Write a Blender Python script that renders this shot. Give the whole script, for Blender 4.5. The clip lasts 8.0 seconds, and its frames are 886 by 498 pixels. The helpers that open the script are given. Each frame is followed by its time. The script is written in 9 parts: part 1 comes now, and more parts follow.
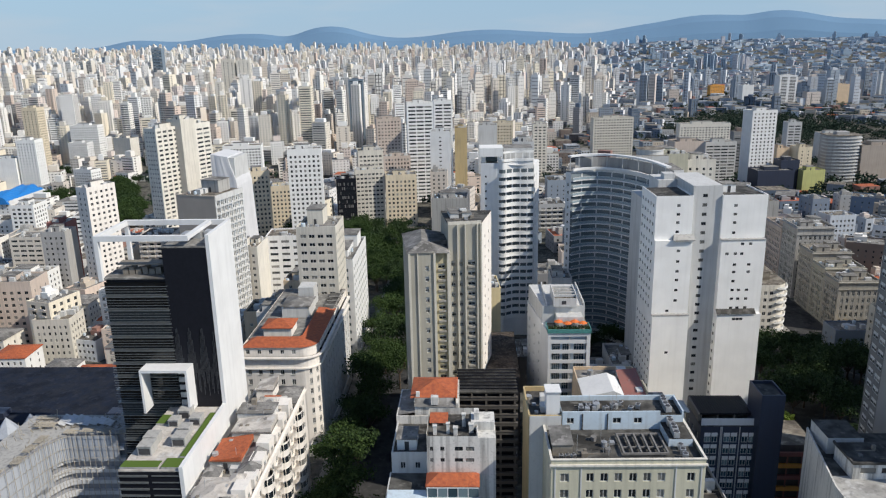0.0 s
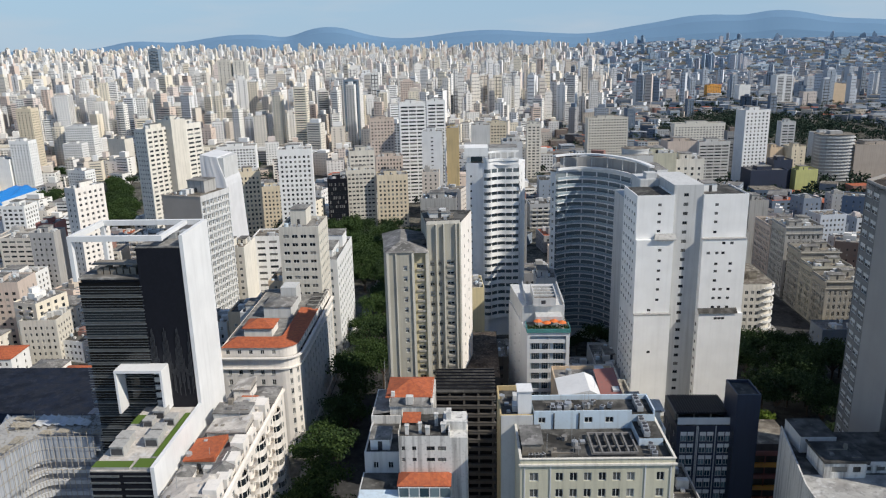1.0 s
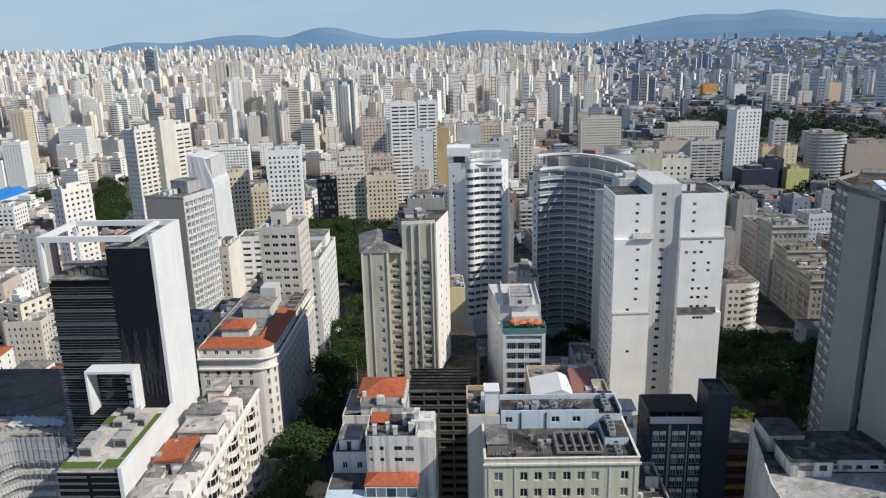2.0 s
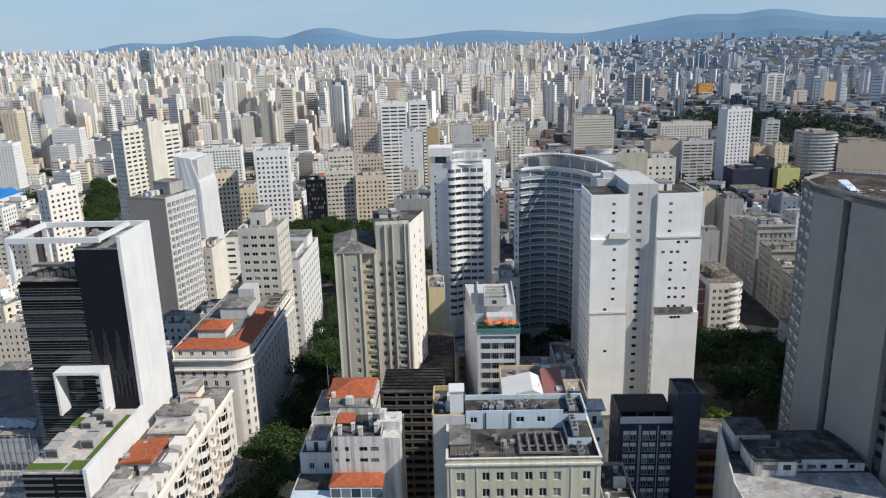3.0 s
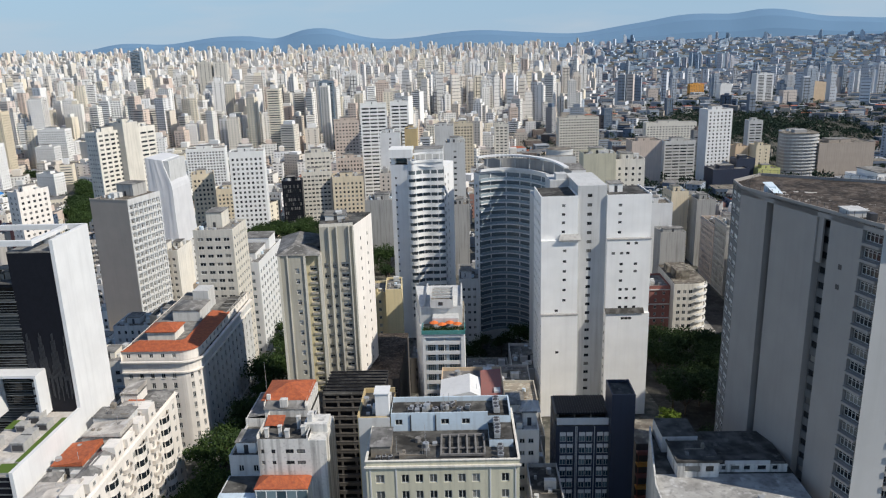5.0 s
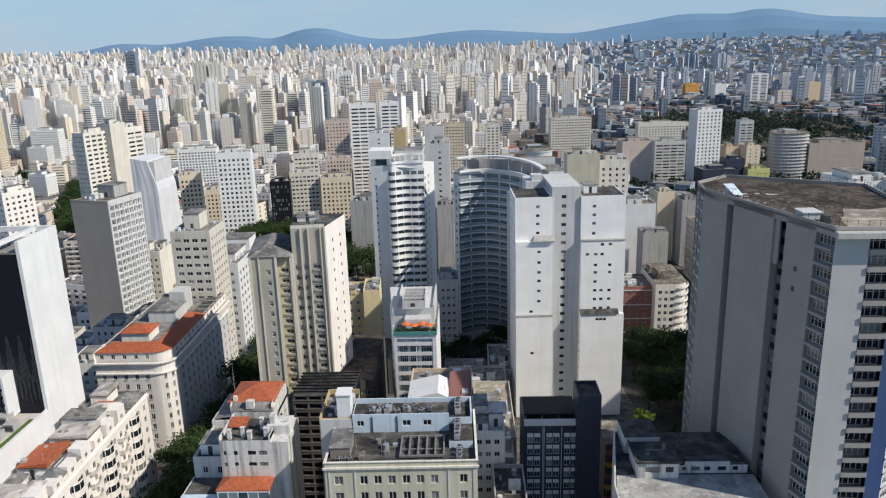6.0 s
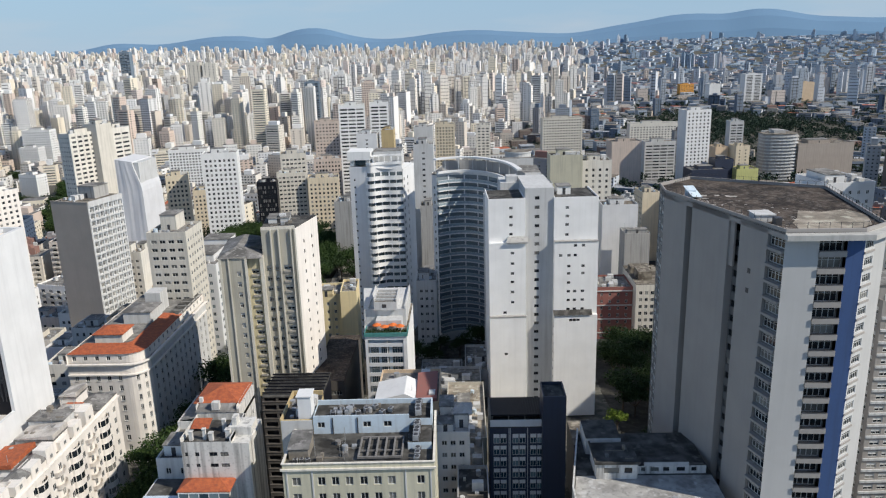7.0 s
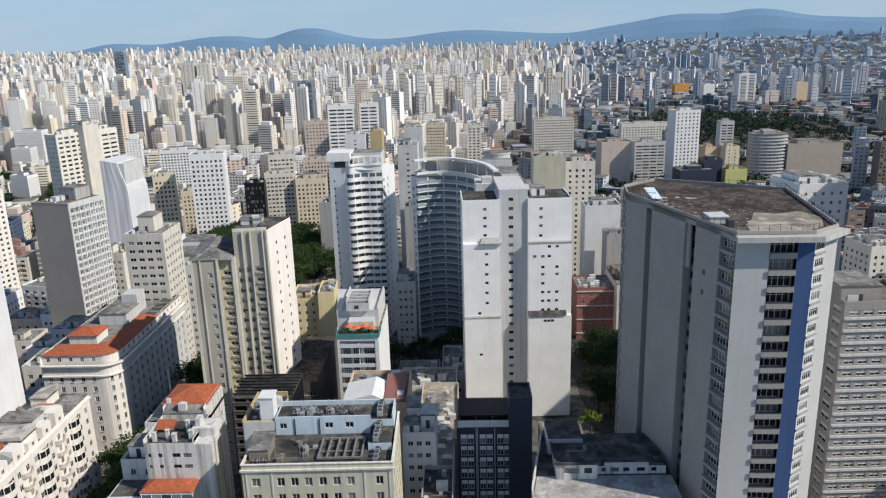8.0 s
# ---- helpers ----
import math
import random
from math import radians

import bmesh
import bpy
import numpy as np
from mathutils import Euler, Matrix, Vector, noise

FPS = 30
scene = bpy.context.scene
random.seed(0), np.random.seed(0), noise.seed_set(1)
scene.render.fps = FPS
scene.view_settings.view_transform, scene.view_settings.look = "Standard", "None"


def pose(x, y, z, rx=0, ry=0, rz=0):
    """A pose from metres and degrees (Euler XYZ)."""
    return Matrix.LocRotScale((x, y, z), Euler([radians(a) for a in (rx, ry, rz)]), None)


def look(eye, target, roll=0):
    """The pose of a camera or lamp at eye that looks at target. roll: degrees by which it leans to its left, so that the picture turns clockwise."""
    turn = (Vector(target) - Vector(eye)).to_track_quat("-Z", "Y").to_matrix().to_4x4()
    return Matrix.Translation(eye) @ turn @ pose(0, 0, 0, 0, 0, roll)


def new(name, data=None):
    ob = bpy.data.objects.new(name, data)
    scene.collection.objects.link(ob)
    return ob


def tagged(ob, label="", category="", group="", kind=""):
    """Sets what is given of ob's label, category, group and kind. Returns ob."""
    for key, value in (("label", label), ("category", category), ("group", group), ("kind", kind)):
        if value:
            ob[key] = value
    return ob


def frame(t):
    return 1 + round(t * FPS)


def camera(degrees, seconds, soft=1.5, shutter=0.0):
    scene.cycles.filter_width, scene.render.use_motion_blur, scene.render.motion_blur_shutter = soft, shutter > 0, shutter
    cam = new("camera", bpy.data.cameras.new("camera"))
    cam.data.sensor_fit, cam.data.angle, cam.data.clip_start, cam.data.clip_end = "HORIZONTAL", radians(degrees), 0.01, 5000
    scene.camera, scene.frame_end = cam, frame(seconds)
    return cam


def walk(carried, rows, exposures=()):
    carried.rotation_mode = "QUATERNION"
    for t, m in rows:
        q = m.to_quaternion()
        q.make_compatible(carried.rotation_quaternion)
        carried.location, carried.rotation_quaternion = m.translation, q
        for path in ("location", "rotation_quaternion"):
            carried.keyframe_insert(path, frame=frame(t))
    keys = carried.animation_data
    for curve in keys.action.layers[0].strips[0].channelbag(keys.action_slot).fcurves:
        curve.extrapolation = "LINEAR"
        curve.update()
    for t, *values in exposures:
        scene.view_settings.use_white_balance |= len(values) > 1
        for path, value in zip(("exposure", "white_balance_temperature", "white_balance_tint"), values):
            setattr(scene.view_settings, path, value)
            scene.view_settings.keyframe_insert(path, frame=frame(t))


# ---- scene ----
cam = camera(61.44, 8.0, soft=1.2)
PATH = [
    (0, 0.00, -0.00, 115.00, 74.515, 1.126, 2.113),
    (0.5, 2.61, 0.14, 114.84, 74.533, 1.178, 2.099),
    (1, 5.43, 0.26, 114.69, 74.542, 1.221, 2.046),
    (1.5, 8.46, 0.39, 114.56, 74.548, 1.276, 1.990),
    (3, 18.31, 0.72, 114.34, 74.565, 1.455, 1.834),
    (3.5, 21.71, 0.80, 114.34, 74.573, 1.493, 1.781),
    (4, 25.20, 0.86, 114.41, 74.575, 1.509, 1.723),
    (4.5, 28.74, 0.88, 114.49, 74.568, 1.523, 1.671),
    (6, 39.51, 0.80, 114.84, 74.553, 1.550, 1.506),
    (6.5, 43.13, 0.72, 115.00, 74.551, 1.546, 1.435),
    (7, 46.82, 0.54, 115.17, 74.538, 1.542, 1.344),
    (7.5, 50.43, 0.30, 115.36, 74.531, 1.550, 1.270),
    (8, 54.00, -0.00, 115.55, 74.528, 1.560, 1.192),
]
walk(cam, [(t, pose(*row)) for t, *row in PATH])

# ---- light ----
SUN_WAY = Vector((1.0, -0.40, 0.92))
world = bpy.data.worlds.new("sky")
scene.world = world
world.use_nodes = True
wn, wl = world.node_tree.nodes, world.node_tree.links
sky = wn.new("ShaderNodeTexSky")
sky.sky_type = "NISHITA"
sky.sun_disc = False
sky.sun_elevation = math.asin(SUN_WAY.normalized().z)
sky.sun_rotation = math.atan2(SUN_WAY.x, SUN_WAY.y)
sky.air_density, sky.dust_density, sky.ozone_density = 1.0, 0.0, 1.5
wn["Background"].inputs["Strength"].default_value = 0.111
tint = wn.new("ShaderNodeMix")
tint.data_type, tint.blend_type = "RGBA", "MULTIPLY"
tint.inputs["Factor"].default_value = 1.0
tint.inputs[7].default_value = (0.86, 0.92, 1.0, 1)
wl.new(sky.outputs["Color"], tint.inputs[6])
# thin, soft cloud veils
wco = wn.new("ShaderNodeTexCoord")
wmap = wn.new("ShaderNodeMapping")
wmap.inputs["Scale"].default_value = (2.2, 2.2, 14.0)
wl.new(wco.outputs["Generated"], wmap.inputs["Vector"])
wno = wn.new("ShaderNodeTexNoise")
wno.inputs["Scale"].default_value, wno.inputs["Detail"].default_value = 2.4, 5.0
wl.new(wmap.outputs["Vector"], wno.inputs["Vector"])
wrg = wn.new("ShaderNodeMapRange")
wrg.inputs["From Min"].default_value, wrg.inputs["From Max"].default_value, wrg.inputs["To Max"].default_value = 0.46, 0.74, 0.42
wl.new(wno.outputs["Fac"], wrg.inputs["Value"])
veil = wn.new("ShaderNodeMix")
veil.data_type = "RGBA"
veil.inputs[7].default_value = (4.9, 5.4, 6.0, 1)
wl.new(wrg.outputs["Result"], veil.inputs["Factor"])
# pale blue haze low over the horizon, all round
wsep = wn.new("ShaderNodeSeparateXYZ")
wl.new(wco.outputs["Generated"], wsep.inputs["Vector"])
whz = wn.new("ShaderNodeMapRange")
whz.interpolation_type = "SMOOTHSTEP"
whz.inputs["From Min"].default_value, whz.inputs["From Max"].default_value = 0.0, 0.28
whz.inputs["To Min"].default_value, whz.inputs["To Max"].default_value = 0.85, 0.0
wl.new(wsep.outputs["Z"], whz.inputs["Value"])
hazy = wn.new("ShaderNodeMix")
hazy.data_type = "RGBA"
hazy.inputs[7].default_value = (2.75, 4.3, 6.15, 1)
wl.new(whz.outputs["Result"], hazy.inputs["Factor"])
wl.new(tint.outputs[2], hazy.inputs[6])
wl.new(hazy.outputs[2], veil.inputs[6])
wl.new(veil.outputs[2], wn["Background"].inputs["Color"])
sun = new("sun", bpy.data.lights.new("sun", "SUN"))
sun.data.energy, sun.data.angle, sun.data.color = 4.4, radians(0.6), (1.0, 0.935, 0.825)
sun.matrix_world = look((0, 0, 0), -SUN_WAY)
scene.view_settings.exposure = -0.01


# ---- materials ----
def node_mat(name):
    mat = bpy.data.materials.new(name)
    mat.use_nodes = True
    nt = mat.node_tree
    return mat, nt, nt.nodes["Principled BSDF"]


def mixed(nt, a, b, fac, mode="MIX"):
    """A colour mix node; a, b, fac are sockets or plain values."""
    n = nt.nodes.new("ShaderNodeMix")
    n.data_type, n.blend_type = "RGBA", mode
    for key, val in (("Factor", fac), ("A", a), ("B", b)):
        sock = [s for s in n.inputs if s.name == key and s.type == ("VALUE" if key == "Factor" else "RGBA")][0]
        if hasattr(val, "links"):
            nt.links.new(val, sock)
        elif key == "Factor":
            sock.default_value = val
        else:
            sock.default_value = (*val, 1)
    return [s for s in n.outputs if s.type == "RGBA"][0]


def noise_of(nt, scale, stretch=(1, 1, 1), detail=4.0, lo=0.35, hi=0.65):
    co = nt.nodes.new("ShaderNodeTexCoord")
    mp = nt.nodes.new("ShaderNodeMapping")
    mp.inputs["Scale"].default_value = stretch
    nt.links.new(co.outputs["Object"], mp.inputs["Vector"])
    no = nt.nodes.new("ShaderNodeTexNoise")
    no.inputs["Scale"].default_value, no.inputs["Detail"].default_value = scale, detail
    nt.links.new(mp.outputs["Vector"], no.inputs["Vector"])
    rg = nt.nodes.new("ShaderNodeMapRange")
    rg.inputs["From Min"].default_value, rg.inputs["From Max"].default_value = lo, hi
    nt.links.new(no.outputs["Fac"], rg.inputs["Value"])
    return rg.outputs["Result"]


def scaled(nt, sock, k):
    m = nt.nodes.new("ShaderNodeMath")
    m.operation = "MULTIPLY"
    nt.links.new(sock, m.inputs[0])
    m.inputs[1].default_value = k
    return m.outputs[0]


def bumped(nt, bsdf, sock, strength=0.3, dist=0.05):
    b = nt.nodes.new("ShaderNodeBump")
    b.inputs["Strength"].default_value, b.inputs["Distance"].default_value = strength, dist
    nt.links.new(sock, b.inputs["Height"])
    nt.links.new(b.outputs["Normal"], bsdf.inputs["Normal"])


def plaster(name, col, dirt=(0.16, 0.15, 0.13), wear=0.35, rough=0.85):
    """Painted render on masonry: blotches, rain streaks and fine grain."""
    mat, nt, bs = node_mat(name)
    c = mixed(nt, col, [min(1, k * 0.92) for k in col], noise_of(nt, 0.16, detail=3))
    c = mixed(nt, c, dirt, scaled(nt, noise_of(nt, 1.0, (1.1, 1.1, 0.05), 5, 0.48, 0.78), wear * 1.15))
    c = mixed(nt, c, dirt, scaled(nt, noise_of(nt, 2.3, detail=6, lo=0.55, hi=0.85), wear * 0.7))
    nt.links.new(c, bs.inputs["Base Color"])
    bs.inputs["Roughness"].default_value = rough
    bumped(nt, bs, noise_of(nt, 9.0), 0.15, 0.03)
    return mat


def random_plaster(name, cols, wear=0.3, island=False):
    """Paint whose colour is picked for each building from a row of paints."""
    mat, nt, bs = node_mat(name)
    src = nt.nodes.new("ShaderNodeNewGeometry").outputs["Random Per Island"] if island else nt.nodes.new("ShaderNodeObjectInfo").outputs["Random"]
    ramp = nt.nodes.new("ShaderNodeValToRGB")
    ramp.color_ramp.interpolation = "CONSTANT"
    el = ramp.color_ramp.elements
    while len(el) < len(cols):
        el.new(0.5)
    for k, c in enumerate(cols):
        el[k].position, el[k].color = k / len(cols), (*c, 1)
    nt.links.new(src, ramp.inputs["Fac"])
    c = mixed(nt, ramp.outputs["Color"], (0.2, 0.19, 0.17), scaled(nt, noise_of(nt, 0.9, (1, 1, 0.06), 4, 0.5, 0.8), wear))
    nt.links.new(c, bs.inputs["Base Color"])
    bs.inputs["Roughness"].default_value = 0.88
    return mat


def roofing(name, a, b, c=(0.06, 0.06, 0.06), rough=0.9):
    """Weathered flat roofing: large stains, patches and grit."""
    mat, nt, bs = node_mat(name)
    k = mixed(nt, a, b, noise_of(nt, 0.35, detail=5, lo=0.4, hi=0.6))
    k = mixed(nt, k, c, scaled(nt, noise_of(nt, 1.4, detail=6, lo=0.5, hi=0.7), 0.6))
    k = mixed(nt, k, [v * 0.45 for v in a], scaled(nt, noise_of(nt, 0.17, (1, 1, 1), 7, 0.5, 0.62), 0.7))
    k = mixed(nt, k, [min(0.6, v * 1.5) for v in b], scaled(nt, noise_of(nt, 0.6, (1, 1, 1), 7, 0.58, 0.66), 0.6))
    nt.links.new(k, bs.inputs["Base Color"])
    bs.inputs["Roughness"].default_value = rough
    bs.inputs["Specular IOR Level"].default_value = 0.2
    bumped(nt, bs, noise_of(nt, 6.0), 0.3, 0.04)
    return mat


def plain(name, col, rough=0.6, metal=0.0, vary=0.12):
    mat, nt, bs = node_mat(name)
    c = mixed(nt, col, [k * (1 - 2 * vary) for k in col], noise_of(nt, 1.7, detail=5))
    nt.links.new(c, bs.inputs["Base Color"])
    bs.inputs["Roughness"].default_value, bs.inputs["Metallic"].default_value = rough, metal
    return mat


def glazing(name, dark=(0.015, 0.02, 0.025), light=(0.30, 0.29, 0.26), share=0.3, island=False, rough=0.08):
    """Window glass over a dark room; in some, a drawn blind shows through."""
    mat, nt, bs = node_mat(name)
    src = nt.nodes.new("ShaderNodeNewGeometry").outputs["Random Per Island"] if island else nt.nodes.new("ShaderNodeObjectInfo").outputs["Random"]
    ramp = nt.nodes.new("ShaderNodeValToRGB")
    ramp.color_ramp.interpolation = "LINEAR"
    el = ramp.color_ramp.elements
    el[0].position, el[0].color = 1 - share - 0.05, (*dark, 1)
    el[1].position, el[1].color = 1.0, (*light, 1)
    nt.links.new(src, ramp.inputs["Fac"])
    nt.links.new(ramp.outputs["Color"], bs.inputs["Base Color"])
    bs.inputs["Roughness"].default_value = rough
    bs.inputs["IOR"].default_value = 1.5
    return mat


def tiles(name, a=(0.50, 0.13, 0.045), b=(0.33, 0.08, 0.035)):
    """Fired clay roof tiles: courses across, moss and soot."""
    mat, nt, bs = node_mat(name)
    c = mixed(nt, a, b, noise_of(nt, 1.2, detail=5))
    c = mixed(nt, c, (0.10, 0.08, 0.06), scaled(nt, noise_of(nt, 4.0, detail=5, lo=0.5, hi=0.75), 0.5))
    nt.links.new(c, bs.inputs["Base Color"])
    bs.inputs["Roughness"].default_value = 0.8
    bumped(nt, bs, noise_of(nt, 7.0), 0.4, 0.06)
    return mat


WHITE = plaster("white_paint", (0.84, 0.835, 0.815), (0.36, 0.35, 0.32), wear=0.16)
WARMWHITE = plaster("warm_white_paint", (0.83, 0.78, 0.72), (0.34, 0.31, 0.28), wear=0.25)
FRESHWHITE = plaster("fresh_white_paint", (0.92, 0.91, 0.885), (0.45, 0.43, 0.40), wear=0.10)
STAINED = plaster("mildewed_white_paint", (0.70, 0.685, 0.65), (0.07, 0.068, 0.064), wear=0.75)
PIERBEIGE = plaster("pier_beige_paint", (0.60, 0.57, 0.49), wear=0.4)
WHITE_B = plaster("white_paint_cool", (0.76, 0.76, 0.755), (0.36, 0.36, 0.36), wear=0.14)
GREY_W = plaster("pale_grey_render", (0.60, 0.60, 0.59), wear=0.3)
CREAM = plaster("cream_paint", (0.58, 0.55, 0.42), wear=0.3)
PEACH = plaster("peach_paint", (0.68, 0.52, 0.36), wear=0.3)
BEIGE = plaster("beige_paint", (0.53, 0.50, 0.43), wear=0.35)
BEIGE_L = plaster("light_beige_paint", (0.68, 0.64, 0.56), wear=0.3)
BEIGE_O = plaster("olive_beige_paint", (0.40, 0.38, 0.32), wear=0.35)
BEIGE_T = plaster("tower_beige_paint", (0.41, 0.39, 0.33), wear=0.35)
YELLOWISH = plaster("yellowish_paint", (0.52, 0.46, 0.30), wear=0.35)
GRATE = plaster("dark_stained_concrete", (0.22, 0.21, 0.20), (0.08, 0.08, 0.08), 0.5)
IVORY = plaster("ivory_paint", (0.76, 0.72, 0.64), wear=0.3)
LIME = plaster("lime_paint", (0.60, 0.60, 0.24), wear=0.2)
ORANGEWALL = plaster("orange_paint", (0.75, 0.36, 0.08), wear=0.2)
YELLOW = plaster("yellow_paint", (0.72, 0.62, 0.46), wear=0.25)
SUNYELLOW = plaster("warm_yellow_paint", (0.80, 0.67, 0.40), wear=0.25)
OCHRE = plaster("ochre_paint", (0.55, 0.42, 0.22), wear=0.35)
SLABGREY = plaster("warm_grey_render", (0.48, 0.41, 0.34), (0.3, 0.27, 0.24), wear=0.12)
CONCRETE = plaster("bare_concrete", (0.42, 0.41, 0.39), (0.12, 0.12, 0.11), 0.55)
FRONTGREY = plaster("pale_grey_front_paint", (0.52, 0.515, 0.50), (0.3, 0.3, 0.3), wear=0.14)
CORNICE = plaster("weathered_cornice", (0.50, 0.49, 0.46), (0.2, 0.2, 0.19), wear=0.4)
TOWERGREY = plaster("light_grey_tower_render", (0.365, 0.34, 0.315), (0.2, 0.2, 0.2), wear=0.12)
NAVY = plaster("navy_tile_cladding", (0.035, 0.045, 0.075), (0.02, 0.02, 0.03), 0.3, 0.45)
BLUE = plaster("blue_paint", (0.05, 0.10, 0.24), (0.03, 0.04, 0.06), 0.3)
BALC_BLUE = plain("smoked_balcony_glass", (0.33, 0.41, 0.46), 0.3)
DARKBEIGE = plaster("stained_dark_beige", (0.36, 0.34, 0.30), wear=0.4)
DARKBAY = plaster("dark_streaked_bay_render", (0.19, 0.185, 0.18), (0.08, 0.08, 0.08), 0.5)
# the shade of the deep slots is mixed into this render colour
SLOT = plaster("dark_shade_slot_render", (0.17, 0.17, 0.17), (0.06, 0.06, 0.06), 0.4)
DECK = plaster("sooty_brown_concrete", (0.115, 0.105, 0.095), (0.06, 0.05, 0.045), 0.5)
PALEBLUE = plaster("pale_blue_paint", (0.58, 0.68, 0.76), wear=0.25)
BRICKRED = plaster("brick_red_paint", (0.32, 0.13, 0.11), wear=0.3)
PINK = plaster("dusty_pink_paint", (0.60, 0.50, 0.43), wear=0.3)
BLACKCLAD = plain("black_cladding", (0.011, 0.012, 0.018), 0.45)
BLACKCLAD.node_tree.nodes["Principled BSDF"].inputs["Specular IOR Level"].default_value = 0.22
STEEL = plain("dark_steel_fin", (0.27, 0.29, 0.30), 0.35, 0.6)
RIBDARK = plain("dark_metal_rib", (0.045, 0.05, 0.06), 0.4)
GLASS_K = glazing("black_office_glass", (0.008, 0.01, 0.012), (0.05, 0.06, 0.065), 0.3)
FIBRE_P = roofing("pale_sheet_roof", (0.50, 0.46, 0.42), (0.62, 0.58, 0.53), (0.30, 0.27, 0.24))
BROWNGREY = plaster("brown_grey_render", (0.33, 0.305, 0.28), wear=0.35)
MIDGREY = plaster("mid_grey_render", (0.42, 0.41, 0.40), wear=0.35)
ROOF_D = roofing("dark_bitumen_roof", (0.05, 0.048, 0.045), (0.13, 0.125, 0.115))
ROOF_G = roofing("grey_cement_roof", (0.18, 0.172, 0.16), (0.29, 0.28, 0.26))
ROOF_B = roofing("brown_stained_roof", (0.13, 0.11, 0.09), (0.30, 0.27, 0.22))
FIBRE = roofing("fibre_cement_sheet", (0.17, 0.165, 0.155), (0.27, 0.26, 0.25))
ROOF_T = roofing("pale_tan_worn_roof", (0.30, 0.26, 0.21), (0.44, 0.39, 0.32), (0.16, 0.14, 0.12))
BLUEGLASS = plaster("blue_glass_cladding", (0.20, 0.26, 0.32), (0.10, 0.14, 0.18), 0.3, 0.2)
ROOF_P = roofing("patched_dark_roof", (0.04, 0.032, 0.027), (0.10, 0.078, 0.062), (0.22, 0.20, 0.18))
CLAY = tiles("clay_roof_tile")
METAL = plain("galvanised_metal", (0.55, 0.56, 0.57), 0.45, 0.5)
FRAME = plain("white_window_frame", (0.62, 0.62, 0.60), 0.5)
FRAME_D = plain("dark_window_frame", (0.06, 0.06, 0.065), 0.5)
GLASS = glazing("window_glass")
GLASS_F = glazing("far_window_glass", (0.03, 0.035, 0.04), (0.34, 0.33, 0.31), 0.42, island=True)
GLASS_B = glazing("bluish_glass", (0.03, 0.06, 0.08), (0.22, 0.30, 0.33), 0.4)
GLASS_P = glazing("pale_balcony_glass", (0.06, 0.08, 0.09), (0.34, 0.39, 0.42), 0.75)
WOOD = plain("grey_weathered_wood", (0.26, 0.23, 0.19), 0.8)
ORANGE = plain("orange_fabric", (0.75, 0.18, 0.04), 0.8)
TARP = plain("blue_tarpaulin", (0.02, 0.22, 0.62), 0.5)
TEAL = plain("teal_glass_rail", (0.10, 0.30, 0.28), 0.2)
ASPHALT = roofing("asphalt", (0.045, 0.045, 0.047), (0.06, 0.06, 0.06), (0.035, 0.035, 0.035))
PAVING = roofing("mosaic_paving", (0.26, 0.25, 0.23), (0.33, 0.32, 0.30), (0.18, 0.17, 0.16))


# ---- mesh helpers ----
class MB:
    """Collects faces for one mesh."""

    def __init__(self):
        self.v, self.f, self.m = [], [], []

    def poly(self, pts, m=0):
        k = len(self.v)
        self.v += [tuple(p) for p in pts]
        self.f.append(tuple(range(k, k + len(pts))))
        self.m.append(m)

    def box(self, x0, y0, z0, x1, y1, z1, m=0, top=None):
        k = len(self.v)
        self.v += [(x0, y0, z0), (x1, y0, z0), (x1, y1, z0), (x0, y1, z0), (x0, y0, z1), (x1, y0, z1), (x1, y1, z1), (x0, y1, z1)]
        for q, t in (((0, 1, 5, 4), m), ((1, 2, 6, 5), m), ((2, 3, 7, 6), m), ((3, 0, 4, 7), m), ((4, 5, 6, 7), m if top is None else top), ((3, 2, 1, 0), m)):
            self.f.append(tuple(k + i for i in q))
            self.m.append(t)

    def prism(self, pts, z0, z1, m=0, top=None, floor=True):
        """An upright prism over a counter-clockwise outline."""
        k, n = len(self.v), len(pts)
        self.v += [(x, y, z0) for x, y in pts] + [(x, y, z1) for x, y in pts]
        for i in range(n):
            j = (i + 1) % n
            self.f.append((k + i, k + j, k + n + j, k + n + i))
            self.m.append(m)
        self.f.append(tuple(k + n + i for i in range(n)))
        self.m.append(m if top is None else top)
        if floor:
            self.f.append(tuple(k + i for i in reversed(range(n))))
            self.m.append(m)

    def tube(self, a, b, r, n=6, r2=None, m=0):
        a, b = Vector(a), Vector(b)
        d = (b - a).normalized()
        s = d.orthogonal().normalized()
        t = d.cross(s)
        k = len(self.v)
        for p, rr in ((a, r), (b, r if r2 is None else r2)):
            self.v += [tuple(p + rr * (math.cos(2 * math.pi * i / n) * s + math.sin(2 * math.pi * i / n) * t)) for i in range(n)]
        for i in range(n):
            j = (i + 1) % n
            self.f.append((k + i, k + j, k + n + j, k + n + i))
            self.m.append(m)
        self.f.append(tuple(k + n + i for i in range(n)))
        self.m.append(m)
        self.f.append(tuple(k + i for i in reversed(range(n))))
        self.m.append(m)

    def weld(self):
        """Joins corners that fall together, so that the mesh is one piece."""
        seen, index, out = {}, [], []
        for p in self.v:
            k = tuple(round(c, 3) for c in p)
            if k not in seen:
                seen[k] = len(out)
                out.append(p)
            index.append(seen[k])
        self.v, self.f = out, [tuple(index[i] for i in f) for f in self.f]

    def mesh(self, name, mats):
        me = bpy.data.meshes.new(name)
        me.from_pydata(self.v, [], self.f)
        for mat in mats:
            me.materials.append(mat)
        me.polygons.foreach_set("material_index", self.m)
        me.update()
        return me


